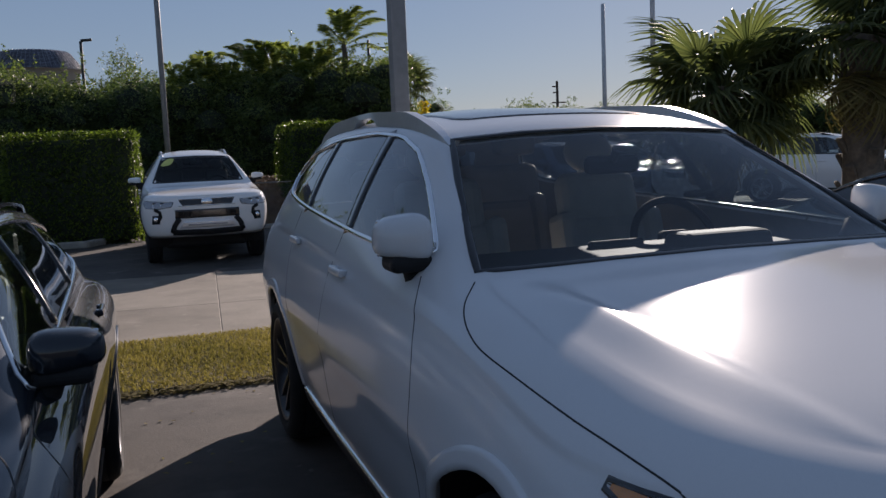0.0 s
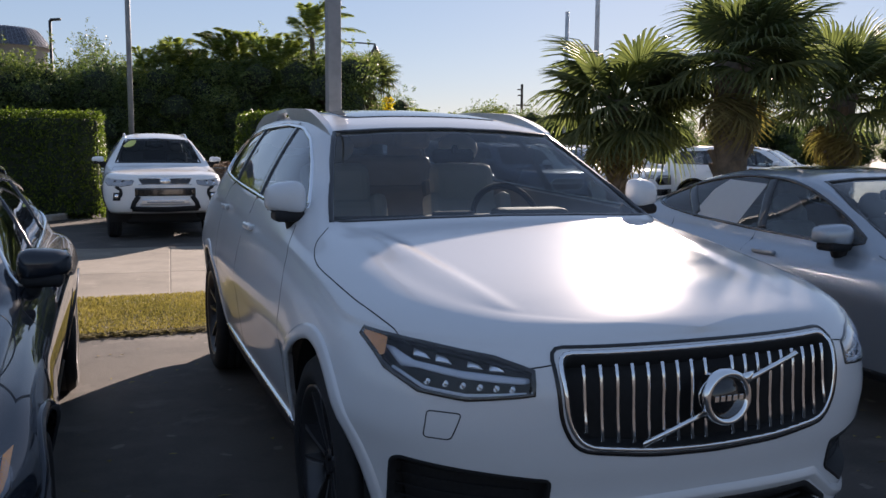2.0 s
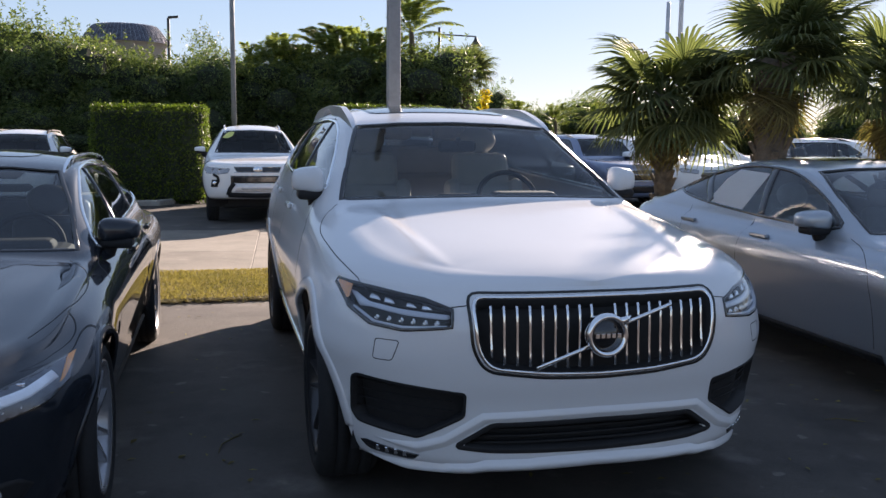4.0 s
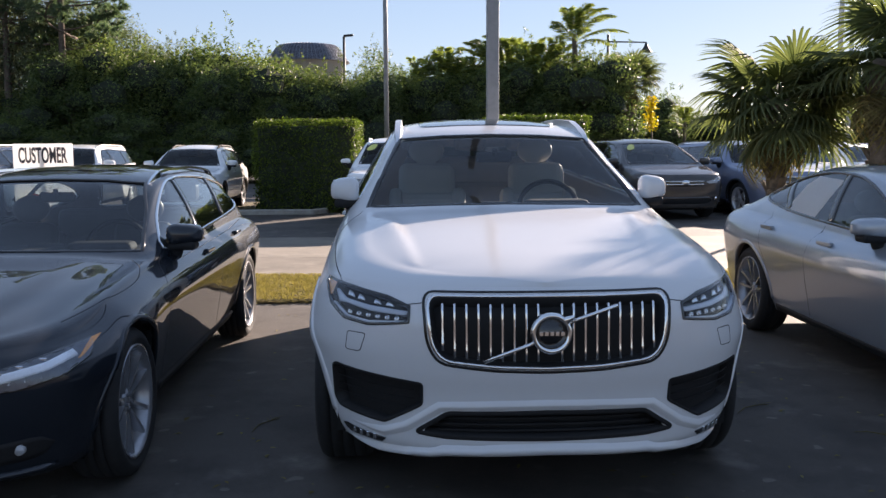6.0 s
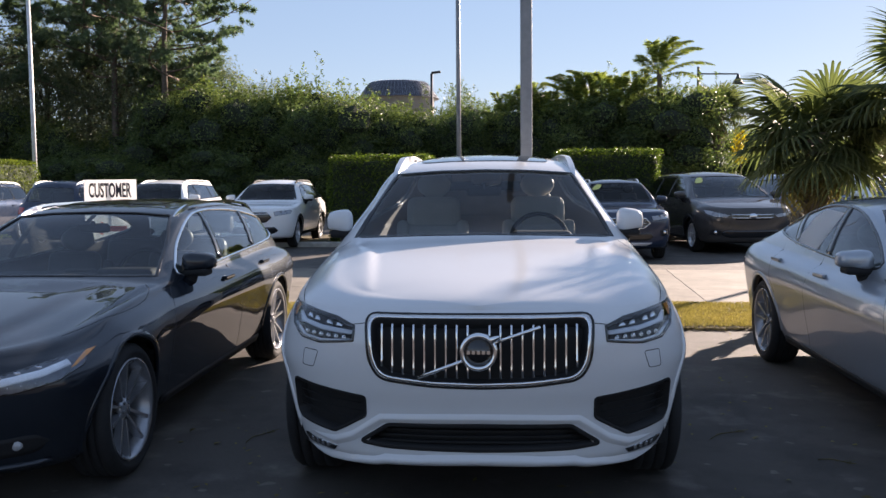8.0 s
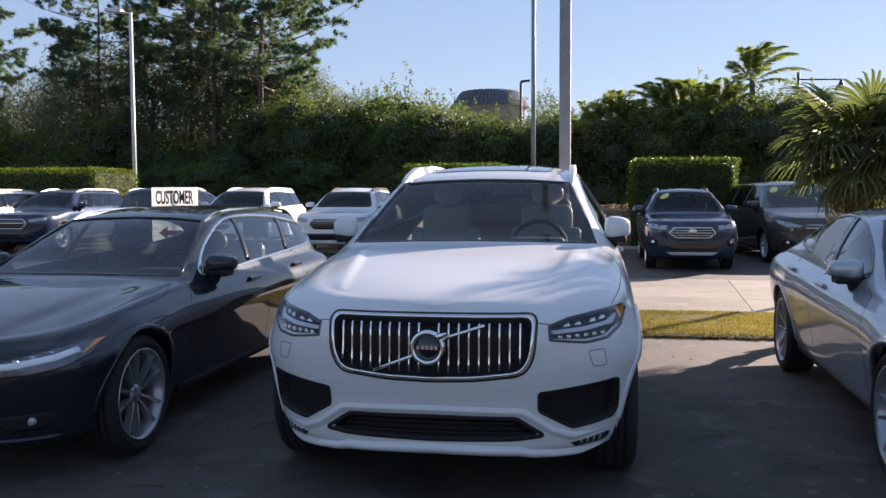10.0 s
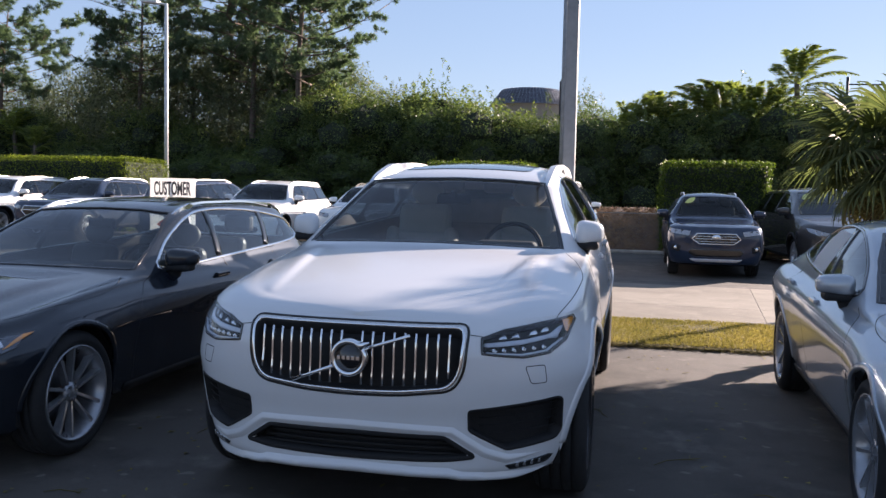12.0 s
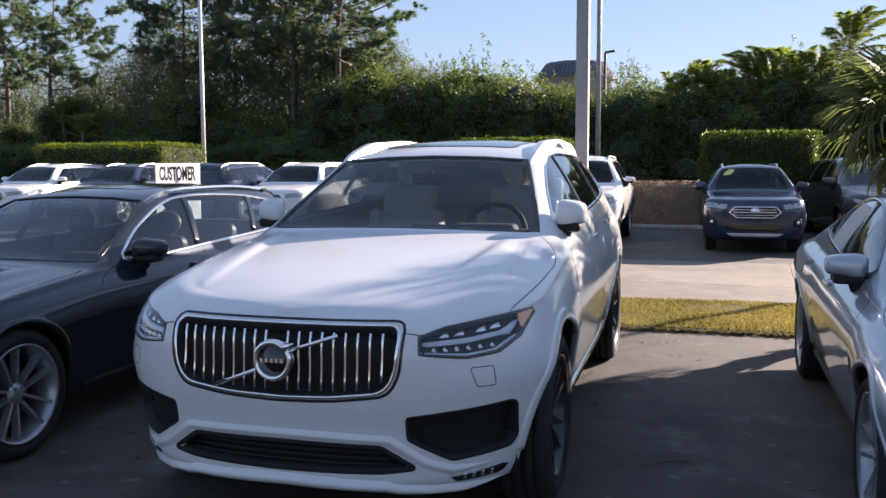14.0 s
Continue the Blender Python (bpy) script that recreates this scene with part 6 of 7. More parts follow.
def feather_palm(label, h, r, count, seed, low=0.6, group="feather palms"):
    """A feather palm: slim trunk and arching leaves with two rows of narrow leaflets."""
    g = np.random.default_rng(seed)
    tree = new("feather_palm")
    tagged(tree, label, "palm tree", group)
    bm = bmesh.new()
    tube(bm, [(0.1 * math.sin(f * 3), 0, h * f) for f in np.linspace(0, 1, 7)], [0.12, 0.11, 0.1, 0.1, 0.09, 0.09, 0.07], 10)
    part("trunk", bm, M["palmbark"], tree)
    for k in range(count):
        q = (k + 0.5) / count
        a, up = k * 2.399 + g.uniform(-0.2, 0.2), radians(84 - 56 * q)
        ln = r * g.uniform(0.85, 1.1)
        d = np.array([math.cos(a), math.sin(a), 0])
        foot = h - low * max(0.0, q - 0.35)
        spine = []
        for f in np.linspace(0, 1, 14):
            spine.append(np.array([0.02 + 0.2 * ln * f * f, 0, foot]) + d * ln * f * math.cos(up) * (1 - 0.05 * f) + np.array([0, 0, ln * (f * math.sin(up) - 0.45 * f ** 2.5)]))
        spine = np.array(spine)
        m = 90
        f = np.linspace(0.12, 0.99, m)
        S = np.stack([np.interp(f, np.linspace(0, 1, 14), spine[:, i]) for i in range(3)], 1)
        T = np.gradient(S, axis=0)
        T /= np.linalg.norm(T, axis=1)[:, None]
        side = np.cross(T, [0, 0, 1])
        side /= np.linalg.norm(side, axis=1)[:, None]
        P = np.concatenate([S, S])
        A = np.concatenate([side, -side]) * 0.75 + np.concatenate([T, T]) * 0.6 + np.array([0, 0, -0.38]) + g.normal(size=(2 * m, 3)) * 0.12
        A /= np.linalg.norm(A, axis=1)[:, None]
        Ln = np.concatenate([np.sin(f * 2.7 + 0.3)] * 2) * r * 0.17 + 0.04
        leaf_part("frond", P, np.cross(A, np.concatenate([T, T])), Ln, np.full(2 * m, 0.027), M["feather"], tree, A)
    return tree


def clipped_hedge(label, x0, x1, y0, y1, h, n, leaf="leaf_hedge"):
    """A clipped box hedge: leaves over a solid core coloured as the shade within."""
    hedge = new("clipped_hedge")
    tagged(hedge, label, "hedge", "clipped hedges")
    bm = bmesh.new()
    # plain dark box whose colour stands for the shade between inner leaves
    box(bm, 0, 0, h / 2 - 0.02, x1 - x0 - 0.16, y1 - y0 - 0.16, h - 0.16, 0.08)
    part("shade_core", bm, M["core"], hedge)
    sx, sy = (x1 - x0) / 2, (y1 - y0) / 2
    areas = np.array([sx * 2 * h, sx * 2 * h, sy * 2 * h, sy * 2 * h, sx * sy * 4 * 1.6])
    P, N = [], []
    for k, m in enumerate((areas / areas.sum() * n).astype(int)):
        u, v = rng.uniform(-1, 1, m), rng.random(m)
        d = rng.normal(0, 0.03, m)
        if k < 2:
            s = (-1, 1)[k]
            P.append(np.stack([u * sx, s * sy + d, v * h], 1)); N.append(np.tile([0, s, 0.2], (m, 1)))
        elif k < 4:
            s = (-1, 1)[k - 2]
            P.append(np.stack([s * sx + d, u * sy, v * h], 1)); N.append(np.tile([s, 0, 0.2], (m, 1)))
        else:
            P.append(np.stack([u * sx, rng.uniform(-1, 1, m) * sy, h + d], 1)); N.append(np.tile([0, 0, 1.0], (m, 1)))
    P, N = np.concatenate(P), np.concatenate(N) + unit(sum(len(p) for p in P)) * 0.9
    wav = 1 + 0.02 * np.sin(P[:, 2] * 4 + P[:, 0] * 3)
    P[:, :2] *= wav[:, None]
    N /= np.linalg.norm(N, axis=1)[:, None]
    leaf_part("outer_leaves", P, N, rng.uniform(0.04, 0.09, len(P)), rng.uniform(0.02, 0.045, len(P)), M[leaf], hedge)
    hedge.matrix_basis = pose((x0 + x1) / 2, (y0 + y1) / 2, 0)
    return hedge


clipped_hedge("tall clipped green hedge with sunlit edges beside the kerb", -3.95, -1.55, 17.4, 20.4, 2.14, 26000)
clipped_hedge("tall clipped green hedge with sunlit edges behind the blue car", 1.72, 4.28, 19.0, 21.2, 2.28, 26000)
clipped_hedge("long low clipped hedge at the edge of the lot", -19.0, -14.3, 20.8, 23.2, 2.26, 30000, "leaf_lime")

# the wall of trees and shrubs behind the lot
kinds = [broad_tree("shrub_tree", "dense dark green shrub tree in the boundary thicket", 4.3, 3.0, 24000, 0.095, M["leaf_dark"]),
         broad_tree("shrub_tree", "dense mid green shrub tree with pale leaf tips", 4.3, 3.1, 24000, 0.09, M["leaf_mid"]),
         broad_tree("shrub_tree", "leafy green shrub tree with thin upright twigs", 4.3, 2.9, 24000, 0.1, M["leaf_mid"], 18)]
FAR = 1.6


def far_back(x, y, turn=0.0):
    """A pose in the belt of trees far behind the lot, from its place on a plan drawn at five eighths of its size."""
    return pose(0.3 + FAR * (x - 0.3), FAR * (y + 2.5) - 2.5, -0.05, 0, 0, turn)


def far_size(ob, sx, sz, h):
    """Sizes a tree of height h for the far belt."""
    ob.scale = (FAR * sx, FAR * sx, FAR * sz - 0.87 / h)
    return ob


top = spline([(-12, 5.2), (-7.6, 5.2), (-4.7, 4.72), (-2.5, 4.4), (-0.7, 4.4), (2, 4.6), (5.0, 4.8), (6.4, 4.9), (7.4, 3.6)])
spots = []
for k in range(11):
    x = -10.5 + k * 1.6 + rng.uniform(-0.3, 0.3)
    spots.append((x, 24.7 + rng.uniform(-0.4, 0.6), top(x) / 5.0 * rng.uniform(0.9, 1.05)))
for k in range(12):
    x = -11.0 + k * 1.58 + rng.uniform(-0.4, 0.4)
    spots.append((x, 26.6 + rng.uniform(-0.4, 0.6), top(x) / 5.0 * rng.uniform(0.95, 1.1)))
for k in range(13):
    spots.append((-34 + k * 1.9, 30 + rng.uniform(-0.8, 0.8), rng.uniform(0.7, 0.9)))
for k in range(9):
    spots.append((-23 + k * 1.5 + rng.uniform(-0.3, 0.3), 26.6 + rng.uniform(-0.6, 0.6), rng.uniform(0.65, 1.0)))
for k in range(7):
    spots.append((9.4 + k * 2.2 + rng.uniform(-0.4, 0.4), 30.5 + rng.uniform(-0.8, 0.8), rng.uniform(0.62, 0.78)))
for k in range(6):
    spots.append((25 + k * 3.0, 33 + rng.uniform(-2, 2), rng.uniform(0.6, 0.8)))
for k in range(11):
    spots.append((15 + k * 2.3 + rng.uniform(-0.5, 0.5), 35.5 + rng.uniform(-1, 1), rng.uniform(0.6, 0.85)))
for k, (x, y, s) in enumerate(spots):
    m = far_back(x, y, float(rng.uniform(0, 360)))
    ob = kinds[k % 3]
    if k < 3:
        ob.matrix_basis = m
    else:
        ob = copy_thing(ob, m)
    far_size(ob, max(s, 0.85), s, 4.3)
# low shrubs along the foot of the belt
for k in range(13):
    x, y, s = -22.5 + 1.55 * k + rng.uniform(-0.3, 0.3), 23.4 + rng.uniform(-0.3, 0.3), rng.uniform(0.42, 0.6)
    far_size(copy_thing(kinds[k % 3], far_back(x, y, float(rng.uniform(0, 360)))), 0.8, s, 4.3)
grey = broad_tree("grey_oak", "grey-leaved oak with many fine twigs behind the lot", 6.2, 4.8, 42000, 0.1, M["leaf_grey"], 34, 0.08, 0, "oaks behind the lot")
grey.matrix_basis = far_back(-13.6, 28.2)
far_size(grey, 1.05, 1.16, 6.2)
for x, y, s in ((-16.4, 28.6, 0.98), (-10.9, 28.0, 0.84), (-9.0, 28.6, 0.72), (-19.2, 29, 0.96), (-22.0, 30, 0.85), (-25.5, 31, 0.8), (-30, 32, 0.8)):
    far_size(copy_thing(grey, far_back(x, y, x * 40)), s * 1.05, s * 1.16, 6.2)
bare_tree = broad_tree("twiggy_tree", "half-bare twiggy tree above the thicket", 4.6, 2.3, 5200, 0.075, M["leaf_grey"], 34, 0.2, 0, "oaks behind the lot")
bare_tree.matrix_basis = far_back(-0.95, 27.6)
far_size(bare_tree, 0.9, 1.03, 4.6)
tall = pine("pine_tree", "tall thin pine with crooked limbs and tufted needles", 11.5, 0.36, 2.5, 84000, 3)
tall.matrix_basis = far_back(-10.5, 25.6)
pine_b = pine("pine_tree", "tall pine with a forked wide crown of tufted needles", 11.0, 0.42, 2.8, 84000, 8, 0.3)
pine_b.matrix_basis = far_back(-12.8, 26.2)
pine_c = pine("pine_tree", "shorter pine with a flat spreading crown", 8.7, 0.54, 2.4, 70000, 12, 0.5)
pine_c.matrix_basis = far_back(-17.8, 27.0)
for ob, h in ((tall, 11.5), (pine_b, 11.0), (pine_c, 8.7)):
    far_size(ob, 1.0, 1.0, h)
for ob, x, y, turn, s, h in ((tall, -15.0, 28.5, 140, 0.98, 11.5), (pine_c, -24.0, 27.5, 60, 0.95, 8.7), (tall, -29.0, 30.0, 200, 1.0, 11.5), (pine_b, -11.6, 28.4, 120, 0.9, 11.0)):
    far_size(copy_thing(ob, far_back(x, y, turn)), s, s, h)
fp = feather_palm("feathery palm rising above the thicket", 5.0, 1.95, 17, 4)
fp.matrix_basis = far_back(5.3, 25.0)
far_size(fp, 1.0, 1.0, 6.0)
fp2 = feather_palm("slim feather palm with arching leaves in the thicket", 3.5, 1.75, 14, 6, 0.9)
fp2.matrix_basis = far_back(0.5, 25.4)
far_size(fp2, 1.0, 1.0, 4.6)
for x, y, s in ((1.2, 25.6, 1.07), (1.8, 25.3, 1.0), (2.7, 25.5, 1.13), (3.3, 25.9, 1.16), (4.0, 25.2, 1.1), (4.7, 25.8, 1.12), (-22.5, 26, 0.95), (-20.8, 25, 0.8), (9.6, 27.0, 0.66), (11.2, 27.4, 0.64), (12.6, 27.0, 0.66)):
    far_size(copy_thing(fp2, far_back(x, y, x * 63)), s, s, 4.6)
fan_palm("low fan palm with a slim trunk and drooping leaves", 3.5, 6.05, 1.98, 0.1, 0.66, 0.46, 34, 5, 21, 98, None, 56)
fan_palm("stout fan palm with a thick fibrous trunk and wide crown", 4.15, 5.05, 2.35, 0.17, 0.64, 0.48, 46, 8, 33, 96, 160)
fan_palm("fan palm with a slim trunk further along the strip", 6.2, 5.7, 2.1, 0.13, 0.62, 0.5, 30, 5, 45)
fan_palm("fan palm standing in the thicket by the hedge", 11.66, 43.1, 5.15, 0.25, 1.2, 0.95, 30, 4, 51)

# yellow-leaved shrub at the end of the thicket
shrub = new("yellow_shrub")
tagged(shrub, "narrow shrub with bright yellow leaves at the thicket's end", "shrub")
bm = bmesh.new()
tube(bm, [(0, 0, 0), (0.08, 0, 2.2), (0, 0, 4.4)], [0.06, 0.045, 0.015], 6)
part("stem", bm, M["bark"], shrub)
M["yellowleaf"] = leafy("yellow_leaves", (0.45, 0.34, 0.02), (0.80, 0.62, 0.04), 0.5)
n = 420
P = np.stack([rng.normal(0, 0.13, n), rng.normal(0, 0.13, n), rng.uniform(2.5, 4.3, n)], 1)
leaf_part("leaves", P, unit(n), rng.uniform(0.13, 0.25, n), rng.uniform(0.06, 0.13, n), M["yellowleaf"], shrub)
shrub.matrix_basis = far_back(8.17, 26.2)

# lawn blades
n = 130000
P = np.stack([rng.uniform(-6, 8, n), rng.uniform(5.17, 6.93, n), np.full(n, 0.02)], 1)
A = unit(n) * 0.7 + np.array([0, 0, 0.8])
A /= np.linalg.norm(A, axis=1)[:, None]
patchy = 0.55 + 0.6 * np.sin(P[:, 0] * 2.1 + 1) * np.sin(P[:, 1] * 4 + P[:, 0]) * 0.5 + 0.25 * rng.random(n)
lawn = leaf_part("lawn", P, np.cross(A, unit(n)), np.clip(0.03 * patchy + 0.015, 0.012, 0.06), np.full(n, 0.008), M["blade"], None, A)
tagged(lawn, "patchy green and straw-coloured grass on the strip", "grass", kind="stuff")

# ---- poles, fence, sign, building ----
def light_pole(label, x, y, h, r, arm=None, square=False, steel="galv"):
    pole = new("light_pole")
    tagged(pole, label, "light pole", "light poles")
    bm = bmesh.new()
    if square:
        box(bm, 0, 0, h / 2, r * 2, r * 2, h, r * 0.15)
    else:
        tube(bm, [(0, 0, 0), (0, 0, h)], [r, r * 0.8], 14)
    part("shaft", bm, M[steel], pole)
    bm = bmesh.new()
    lathe(bm, [(0, 0.0), (0, r * 2.0), (0.35, r * 1.9), (0.4, r * 1.2)], 20, "z")
    part("footing", bm, M["kerb"], pole)
    if arm:
        bm = bmesh.new()
        tube(bm, [(0, 0, h - 0.05), (arm * 0.45, 0, h + 0.03)], 0.035, 8)
        part("arm", bm, M[steel], pole)
        bm = bmesh.new()
        box(bm, arm * 0.85, 0, h + 0.07, 0.62, 0.3, 0.13, 0.04, Matrix.Rotation(radians(-6 if arm > 0 else 6), 4, "Y"))
        part("lamp_head", bm, M[steel], pole)
    pole.matrix_basis = pose(x, y, 0)
    return pole


light_pole("grey square steel light pole in the grass strip", 0.41, 5.97, 8.5, 0.062, None, True, "polegrey")
light_pole("thin grey steel light pole beside the hedge", -0.9, 20.0, 9.0, 0.065, None, False, "polegrey")
light_pole("grey steel light pole with a flat lamp head", -14.95, 24.25, 7.7, 0.075, -0.7)
light_pole("dark steel light pole beyond the palms", 9.2, 16.0, 8.5, 0.06)
light_pole("tall lamp post with a pointed top far beyond the lot", 24.25, 44.4, 9.6, 0.14)

sign = new("customer_sign")
tagged(sign, "white parking sign with dark lettering on a post", "sign")
bm = bmesh.new()
box(bm, 0, 0, 1.20, 0.64, 0.012, 0.69, 0.004)
part("panel", bm, M["sheet"], sign)
bm = bmesh.new()
tube(bm, [(0, 0.03, 0), (0, 0.03, 1.5)], 0.025, 8)
part("post", bm, M["galv"], sign)
txt = bpy.data.curves.new("lettering", "FONT")
txt.body, txt.size, txt.align_x, txt.extrude = "CUSTOMER", 0.125, "CENTER", 0.002
txt.offset = 0.003
tx = new("lettering", txt)
tx.data.materials.append(M["ink"])
tx.parent = sign
tx.matrix_basis = pose(0, -0.009, 1.352, 90) @ Matrix.Diagonal((0.80, 1.75, 1, 1))
bm = bmesh.new()
add_lists(bm, [(x, -0.008 + d, z) for d in (0, -0.003) for x, z in ((-0.22, 1.0), (-0.1, 1.08), (-0.1, 1.03), (0.2, 1.03), (0.2, 0.97), (-0.1, 0.97), (-0.1, 0.92))], [tuple(range(7)), tuple(range(7, 14))] + [(i, (i + 1) % 7, (i + 1) % 7 + 7, i + 7) for i in range(7)], False)
part("arrow", bm, M["signred"], sign, "red arrow")
sign.matrix_basis = pose(-4.2, 5.9, 0, 0, 0, -8)
M["fence"] = plain("fence_wire", (0.30, 0.29, 0.27), 0.6, 0.3, 0.2, 20)
M["iron"] = plain("dark_painted_iron", (0.03, 0.03, 0.032), 0.6, 0, 0.2, 20)
M["roof_tile"] = plain("grey_roof_tile", (0.075, 0.085, 0.125), 0.5, 0, 0.2, 6, 0.01)
M["tile_edge"] = plain("pale_tile_edges", (0.34, 0.36, 0.42), 0.6, 0, 0.2, 6)
M["stucco"] = plain("pale_stucco", (0.50, 0.48, 0.45), 0.9, 0, 0.08, 6)

# mulch bank behind the row
bm = bmesh.new()
nx, ny = 120, 14
verts = []
for i in range(nx + 1):
    for j in range(ny + 1):
        x, f = -1.6 + 14 * i / nx, j / ny
        z = 1.12 * (1 - (1 - min(1, f * 1.5)) ** 2) - 0.05
        verts.append((x, 19.4 + 4.5 * f, z + 0.07 * noise.noise((x * 2.5, f * 9, 1)) + 0.03 * noise.noise((x * 9, f * 30, 2))))
add_lists(bm, verts, [(i * (ny + 1) + j, (i + 1) * (ny + 1) + j, (i + 1) * (ny + 1) + j + 1, i * (ny + 1) + j + 1) for i in range(nx) for j in range(ny)])
tagged(part("mulch_bank", bm, M["mulch"]), "bank of reddish brown bark mulch", "mulch", kind="structure")
n = 24000
u, v = rng.uniform(-1.6, 9, n), rng.random(n) * 0.6
zz = 1.12 * (1 - (1 - np.minimum(1, v * 1.5)) ** 2) - 0.03
M["bark_chip"] = leafy("bark_chips", (0.15, 0.08, 0.05), (0.40, 0.25, 0.16), 0.0, 0.9)
N = unit(n) * 0.7 + np.array([0, -0.6, 0.8])
chips = leaf_part("bark_chips", np.stack([u, 19.4 + 4.5 * v, zz], 1), N / np.linalg.norm(N, axis=1)[:, None], rng.uniform(0.04, 0.1, n), rng.uniform(0.02, 0.04, n), M["bark_chip"])
tagged(chips, "loose reddish bark chips on the bank", "mulch", kind="stuff")

# chain-link fence in front of it
fence = new("chain_link_fence")
tagged(fence, "low dark chain-link fence at the foot of the bank", "fence")
for k in range(5):
    bm = bmesh.new()
    tube(bm, [(-0.4 + 2.4 * k, 19.25, 0), (-0.4 + 2.4 * k, 19.25, 1.02)], 0.022, 8)
    part("post", bm, M["fence"], fence)
bm = bmesh.new()
tube(bm, [(-0.4, 19.25, 1.0), (9.2, 19.25, 1.0)], 0.014, 6)
part("top_rail", bm, M["fence"], fence)
bm = bmesh.new()
step = 0.075
for k in range(int(9.6 / step)):
    for s in (1, -1):
        x0 = -0.4 + k * step
        x1 = x0 + s * 0.98
        a, b = (x0, 0.02), (x1, 1.0)
        if x1 < -0.4:
            b = (-0.4, 0.02 + (x0 + 0.4))
        if x1 > 9.2:
            b = (9.2, 0.02 + (9.2 - x0))
        add_lists(bm, [(a[0] - 0.003, 19.25, a[1]), (a[0] + 0.003, 19.246, a[1]), (b[0] + 0.003, 19.246, b[1]), (b[0] - 0.003, 19.25, b[1])], [(0, 1, 2, 3)], False)
tagged(part("wire_mesh", bm, M["fence"], fence), kind="stuff")

# kerbs of the hedge islands
def kerb_run(label, pts, h=0.14, w=0.15):
    bm = bmesh.new()
    for a, b in zip(pts[:-1], pts[1:]):
        d = Vector((b[0] - a[0], b[1] - a[1], 0))
        box(bm, (a[0] + b[0]) / 2, (a[1] + b[1]) / 2, h / 2 - 0.02, d.length + w, w, h, 0.03, Matrix.Rotation(math.atan2(d.y, d.x), 4, "Z"))
    return tagged(part("kerb", bm, M["kerb"]), label, "kerb", kind="structure")


kerb_run("pale rounded concrete kerb of the hedge island", [(-7.0, 17.05), (-2.6, 17.0), (-2.35, 17.4), (-2.3, 20.0)])
kerb_run("pale concrete kerb at the foot of the fence", [(-0.6, 19.0), (9.4, 19.0)], 0.10)
sheet("island_soil", -7.0, -2.4, 17.1, 21, 0.05, M["turf"], "soil and thin grass of the hedge island", (20, 10), 0.05)

# wheel stops of concrete under the far row
for x in (3.9, 4.3):
    bm = bmesh.new()
    box(bm, 0, 0, 0.06, 0.5, 0.15, 0.12, 0.03)
    st = part("wheel_stop", bm, M["kerb"])
    st.matrix_basis = pose(x, 18.6, 0)
    tagged(st, "pale concrete wheel stop on the ground", "wheel stop", "wheel stops")

# domed roof far behind
house = new("domed_building")
tagged(house, "far building with a grey tiled dome roof", "building")
bm = bmesh.new()
prof = [(-0.25, 3.4), (0.0, 3.2), (0.5, 2.84), (1.0, 2.46), (1.14, 2.28), (1.22, 1.6), (1.25, 0.0)]
for a, b in zip(prof[:-1], prof[1:]):
    lathe(bm, [a, b], 48, "z", 0, False)
part("roof", bm, M["roof_tile"], house)
bm = bmesh.new()
lathe(bm, [(-9.2, 3.0), (-0.3, 3.0), (-0.25, 3.4)], 40, "z")
part("wall", bm, M["stucco"], house)
bm = bmesh.new()
for k in range(13):
    z = -0.22 + 0.105 * k
    r = np.interp(z, [p[0] for p in prof], [p[1] for p in prof])
    lathe(bm, [(z, r + 0.02), (z + 0.015, r + 0.05), (z + 0.035, r)], 60, "z", 0, False)
for k in range(60):
    w = 2 * math.pi * k / 60
    tube(bm, [(math.cos(w) * (r + 0.02), math.sin(w) * (r + 0.02), z) for z, r in prof[:-2]], 0.022, 5)
tagged(part("tile_course", bm, M["tile_edge"], house), kind="stuff")
house.matrix_basis = pose(-8.0, 70, 8.85)
light_pole("dark lamp post far behind the thicket", -4.05, 54.0, 8.7, 0.1, 0.35, False, "iron")


# utility pole on the horizon
util = new("utility_pole")
tagged(util, "far wooden utility pole with short crossarms", "utility pole")
bm = bmesh.new()
tube(bm, [(0, 0, 0), (0, 0, 6.6)], [0.13, 0.1], 8)
part("shaft", bm, M["bark"], util)
for z, x0, x1 in ((6.2, -0.35, 0.1), (5.75, -0.3, 0.12), (5.0, -0.4, 0.75)):
    bm = bmesh.new()
    box(bm, (x0 + x1) / 2, 0.1, z, x1 - x0, 0.1, 0.1, 0.02)
    part("crossarm", bm, M["bark"], util)
util.matrix_basis = pose(29.1, 60, 0)

# arm lamp over the street behind
lampst = new("street_lamp")
tagged(lampst, "dark street lamp with a bell shade on a long arm", "street lamp")
bm = bmesh.new()
tube(bm, [(0, 0, 0), (0, 0, 9.75)], 0.1, 8)
part("post", bm, M["iron"], lampst)
bm = bmesh.new()
tube(bm, [(0, 0, 9.25), (2.8, 0, 9.2)], 0.055, 6)
part("arm", bm, M["iron"], lampst)
bm = bmesh.new()
lathe(bm, [(0, 0.46), (0.18, 0.3), (0.42, 0.15), (0.7, 0.06)], 16, "z", 0, True, (2.8, 0, 8.5))
part("shade", bm, M["iron"], lampst)
lampst.matrix_basis = pose(14.7, 61, 0)

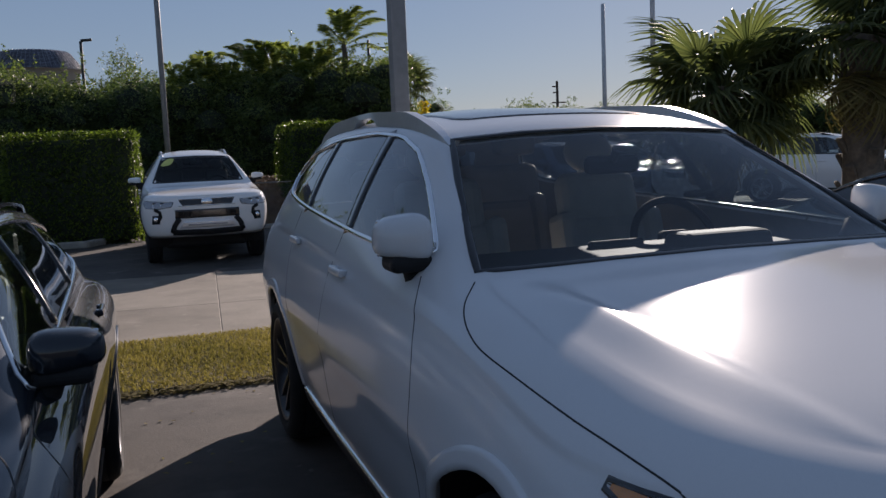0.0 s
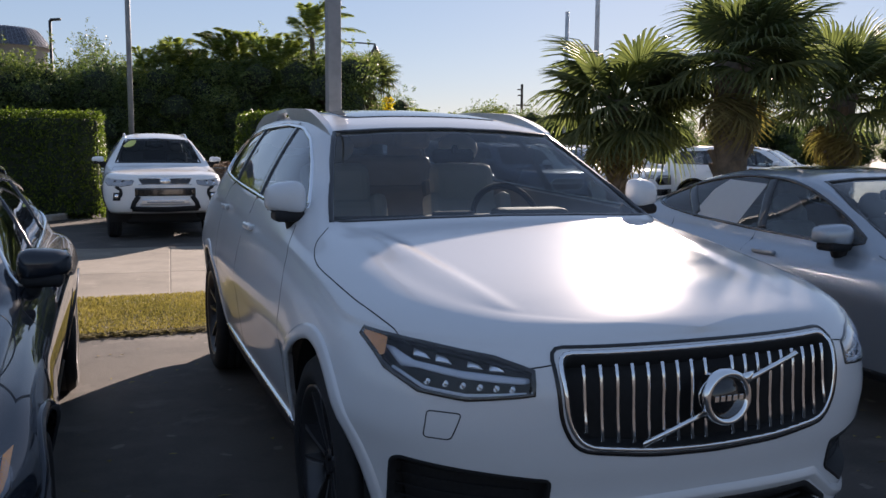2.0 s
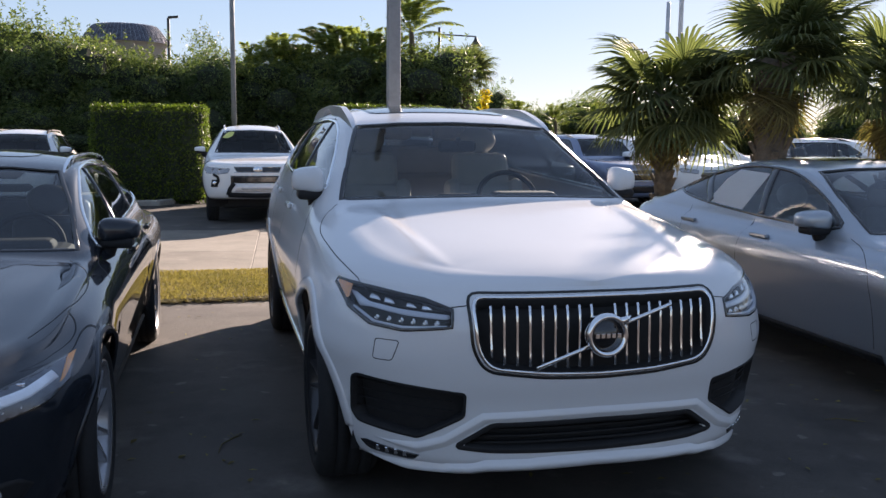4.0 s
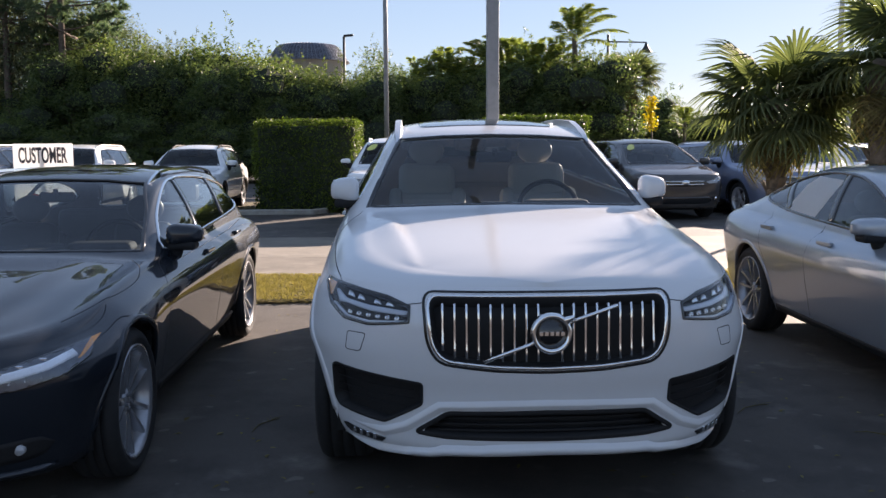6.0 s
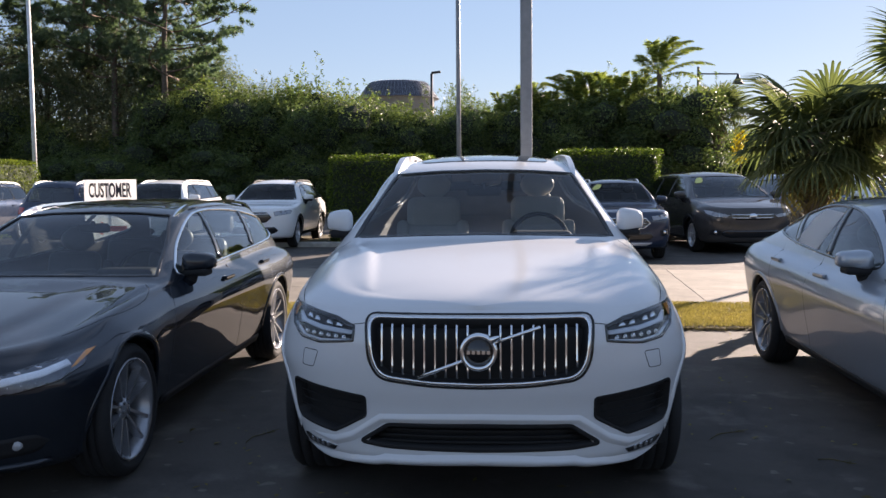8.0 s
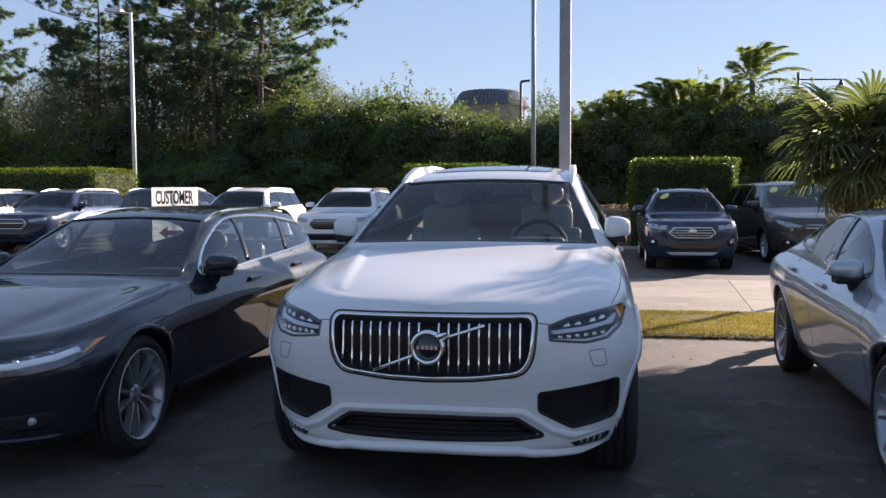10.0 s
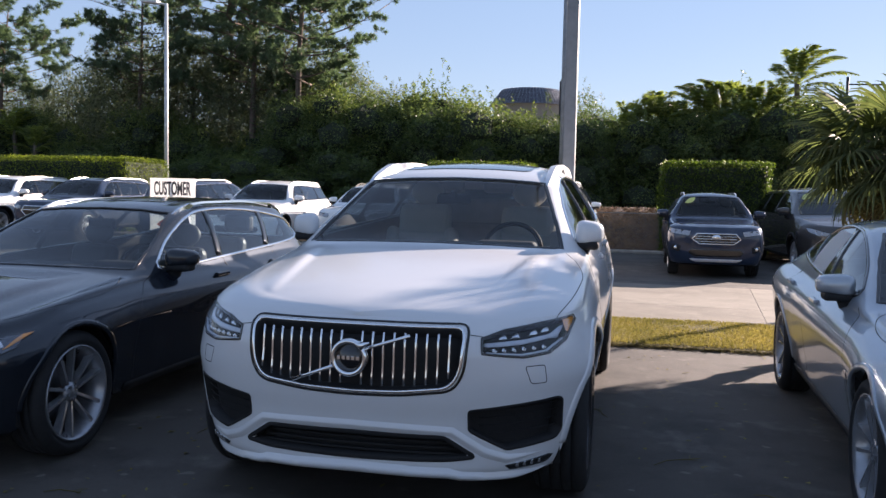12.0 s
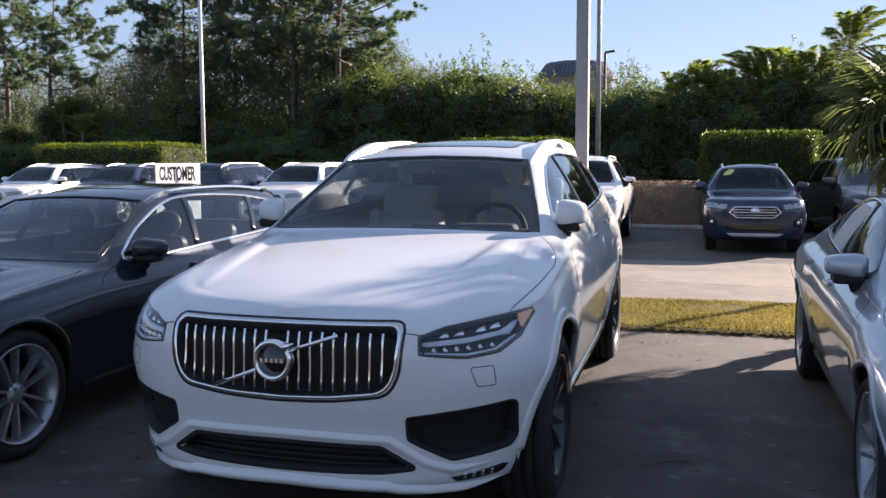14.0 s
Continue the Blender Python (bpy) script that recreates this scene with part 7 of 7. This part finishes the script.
# vehicles of the lot beyond
suv_p = dict(suv_s, paint=M["bluesilver"])
build_car(suv_p, "pale_blue_suv", pose(7.75, 14.6, 0, 0, 0, 10), "pale blue SUV parked beyond the palms", "cars beyond the palms")
far = build_car(suv_w, "white_far_suv", pose(11.6, 16.5, 0, 0, 0, 24), "white SUV parked beyond the palms", "cars beyond the palms")
copy_thing(far, pose(9.4, 14.6, 0, 0, 0, 24))
copy_thing(far, pose(16.5, 22.0, 0, 0, 0, 60))
copy_thing(far, pose(20.5, 20.0, 0, 0, 0, 70))
copy_thing(far, pose(15.2, 14.0, 0, 0, 0, 40))

# dry twigs and litter on the lot
for x, y, a, ln in ((1.28, 1.35, 40, 0.28), (1.0, 2.3, 110, 0.2), (1.75, 1.0, -20, 0.16), (-1.35, 1.2, 70, 0.25), (-1.55, 0.1, 15, 0.18)):
    twig = new("dry_twig")
    tagged(twig, "thin dry straw-coloured twig lying on the concrete", "twig", "litter on the lot")
    bm = bmesh.new()
    tube(bm, [(0, 0, 0.006), (ln * 0.4, ln * 0.07, 0.012), (ln * 0.8, 0, 0.008), (ln, -ln * 0.12, 0.006)], [0.0015, 0.0028, 0.0022, 0.0012], 6)
    stem = part("stem", bm, M["palm_dead"], twig)
    bm = bmesh.new()
    for k in range(4):
        p = Vector((ln * (0.75 + 0.07 * k), 0, 0.008))
        tube(bm, [p, p + Vector((0.04, 0.035 * (-1) ** k, 0.006))], [0.0016, 0.0008], 5)
    part("side_shoot", bm, M["palm_dead"], stem)
    twig.matrix_basis = pose(x, y, 0, 0, 0, a)
leaf_n = 9000
lp = np.stack([rng.uniform(-2, 3.4, leaf_n), rng.uniform(-0.5, 5.1, leaf_n), np.full(leaf_n, 0.006)], 1)
lp[260:, 0] = rng.uniform(-6, 6, leaf_n - 260)
lp[260:, 1] = rng.normal(5.13, 0.035, leaf_n - 260)
lp[260:, 2] = rng.uniform(0.005, 0.03, leaf_n - 260)
ln_ = np.tile([0.0, 0.0, 1.0], (leaf_n, 1)) + unit(leaf_n) * 0.2
litter = leaf_part("leaf_litter", lp, ln_ / np.linalg.norm(ln_, axis=1)[:, None], rng.uniform(0.02, 0.06, leaf_n), rng.uniform(0.01, 0.03, leaf_n), M["palm_dead"])
tagged(litter, "scattered dry leaf bits on the lot", "leaf litter", kind="stuff")

# ---- concrete slabs, laid last ----
sheet("far_bays", -45, 45, 5.0, 30.0, -0.004, M["lot"], "dark weathered asphalt of the far parking row")
slabs(0.0, "road", -34.06, 19, 3.62, 5.9, 2, 2.75, M["aisle"], "pale concrete drive aisle poured in slabs").matrix_basis = pose(0, 0, 0, 0, 0, -4)
sheet("parking_bays", -40, 40, -14, 5.15, 0.0, M["lot"], "dark weathered asphalt parking bays with pale stains", (160, 60), 0.006)
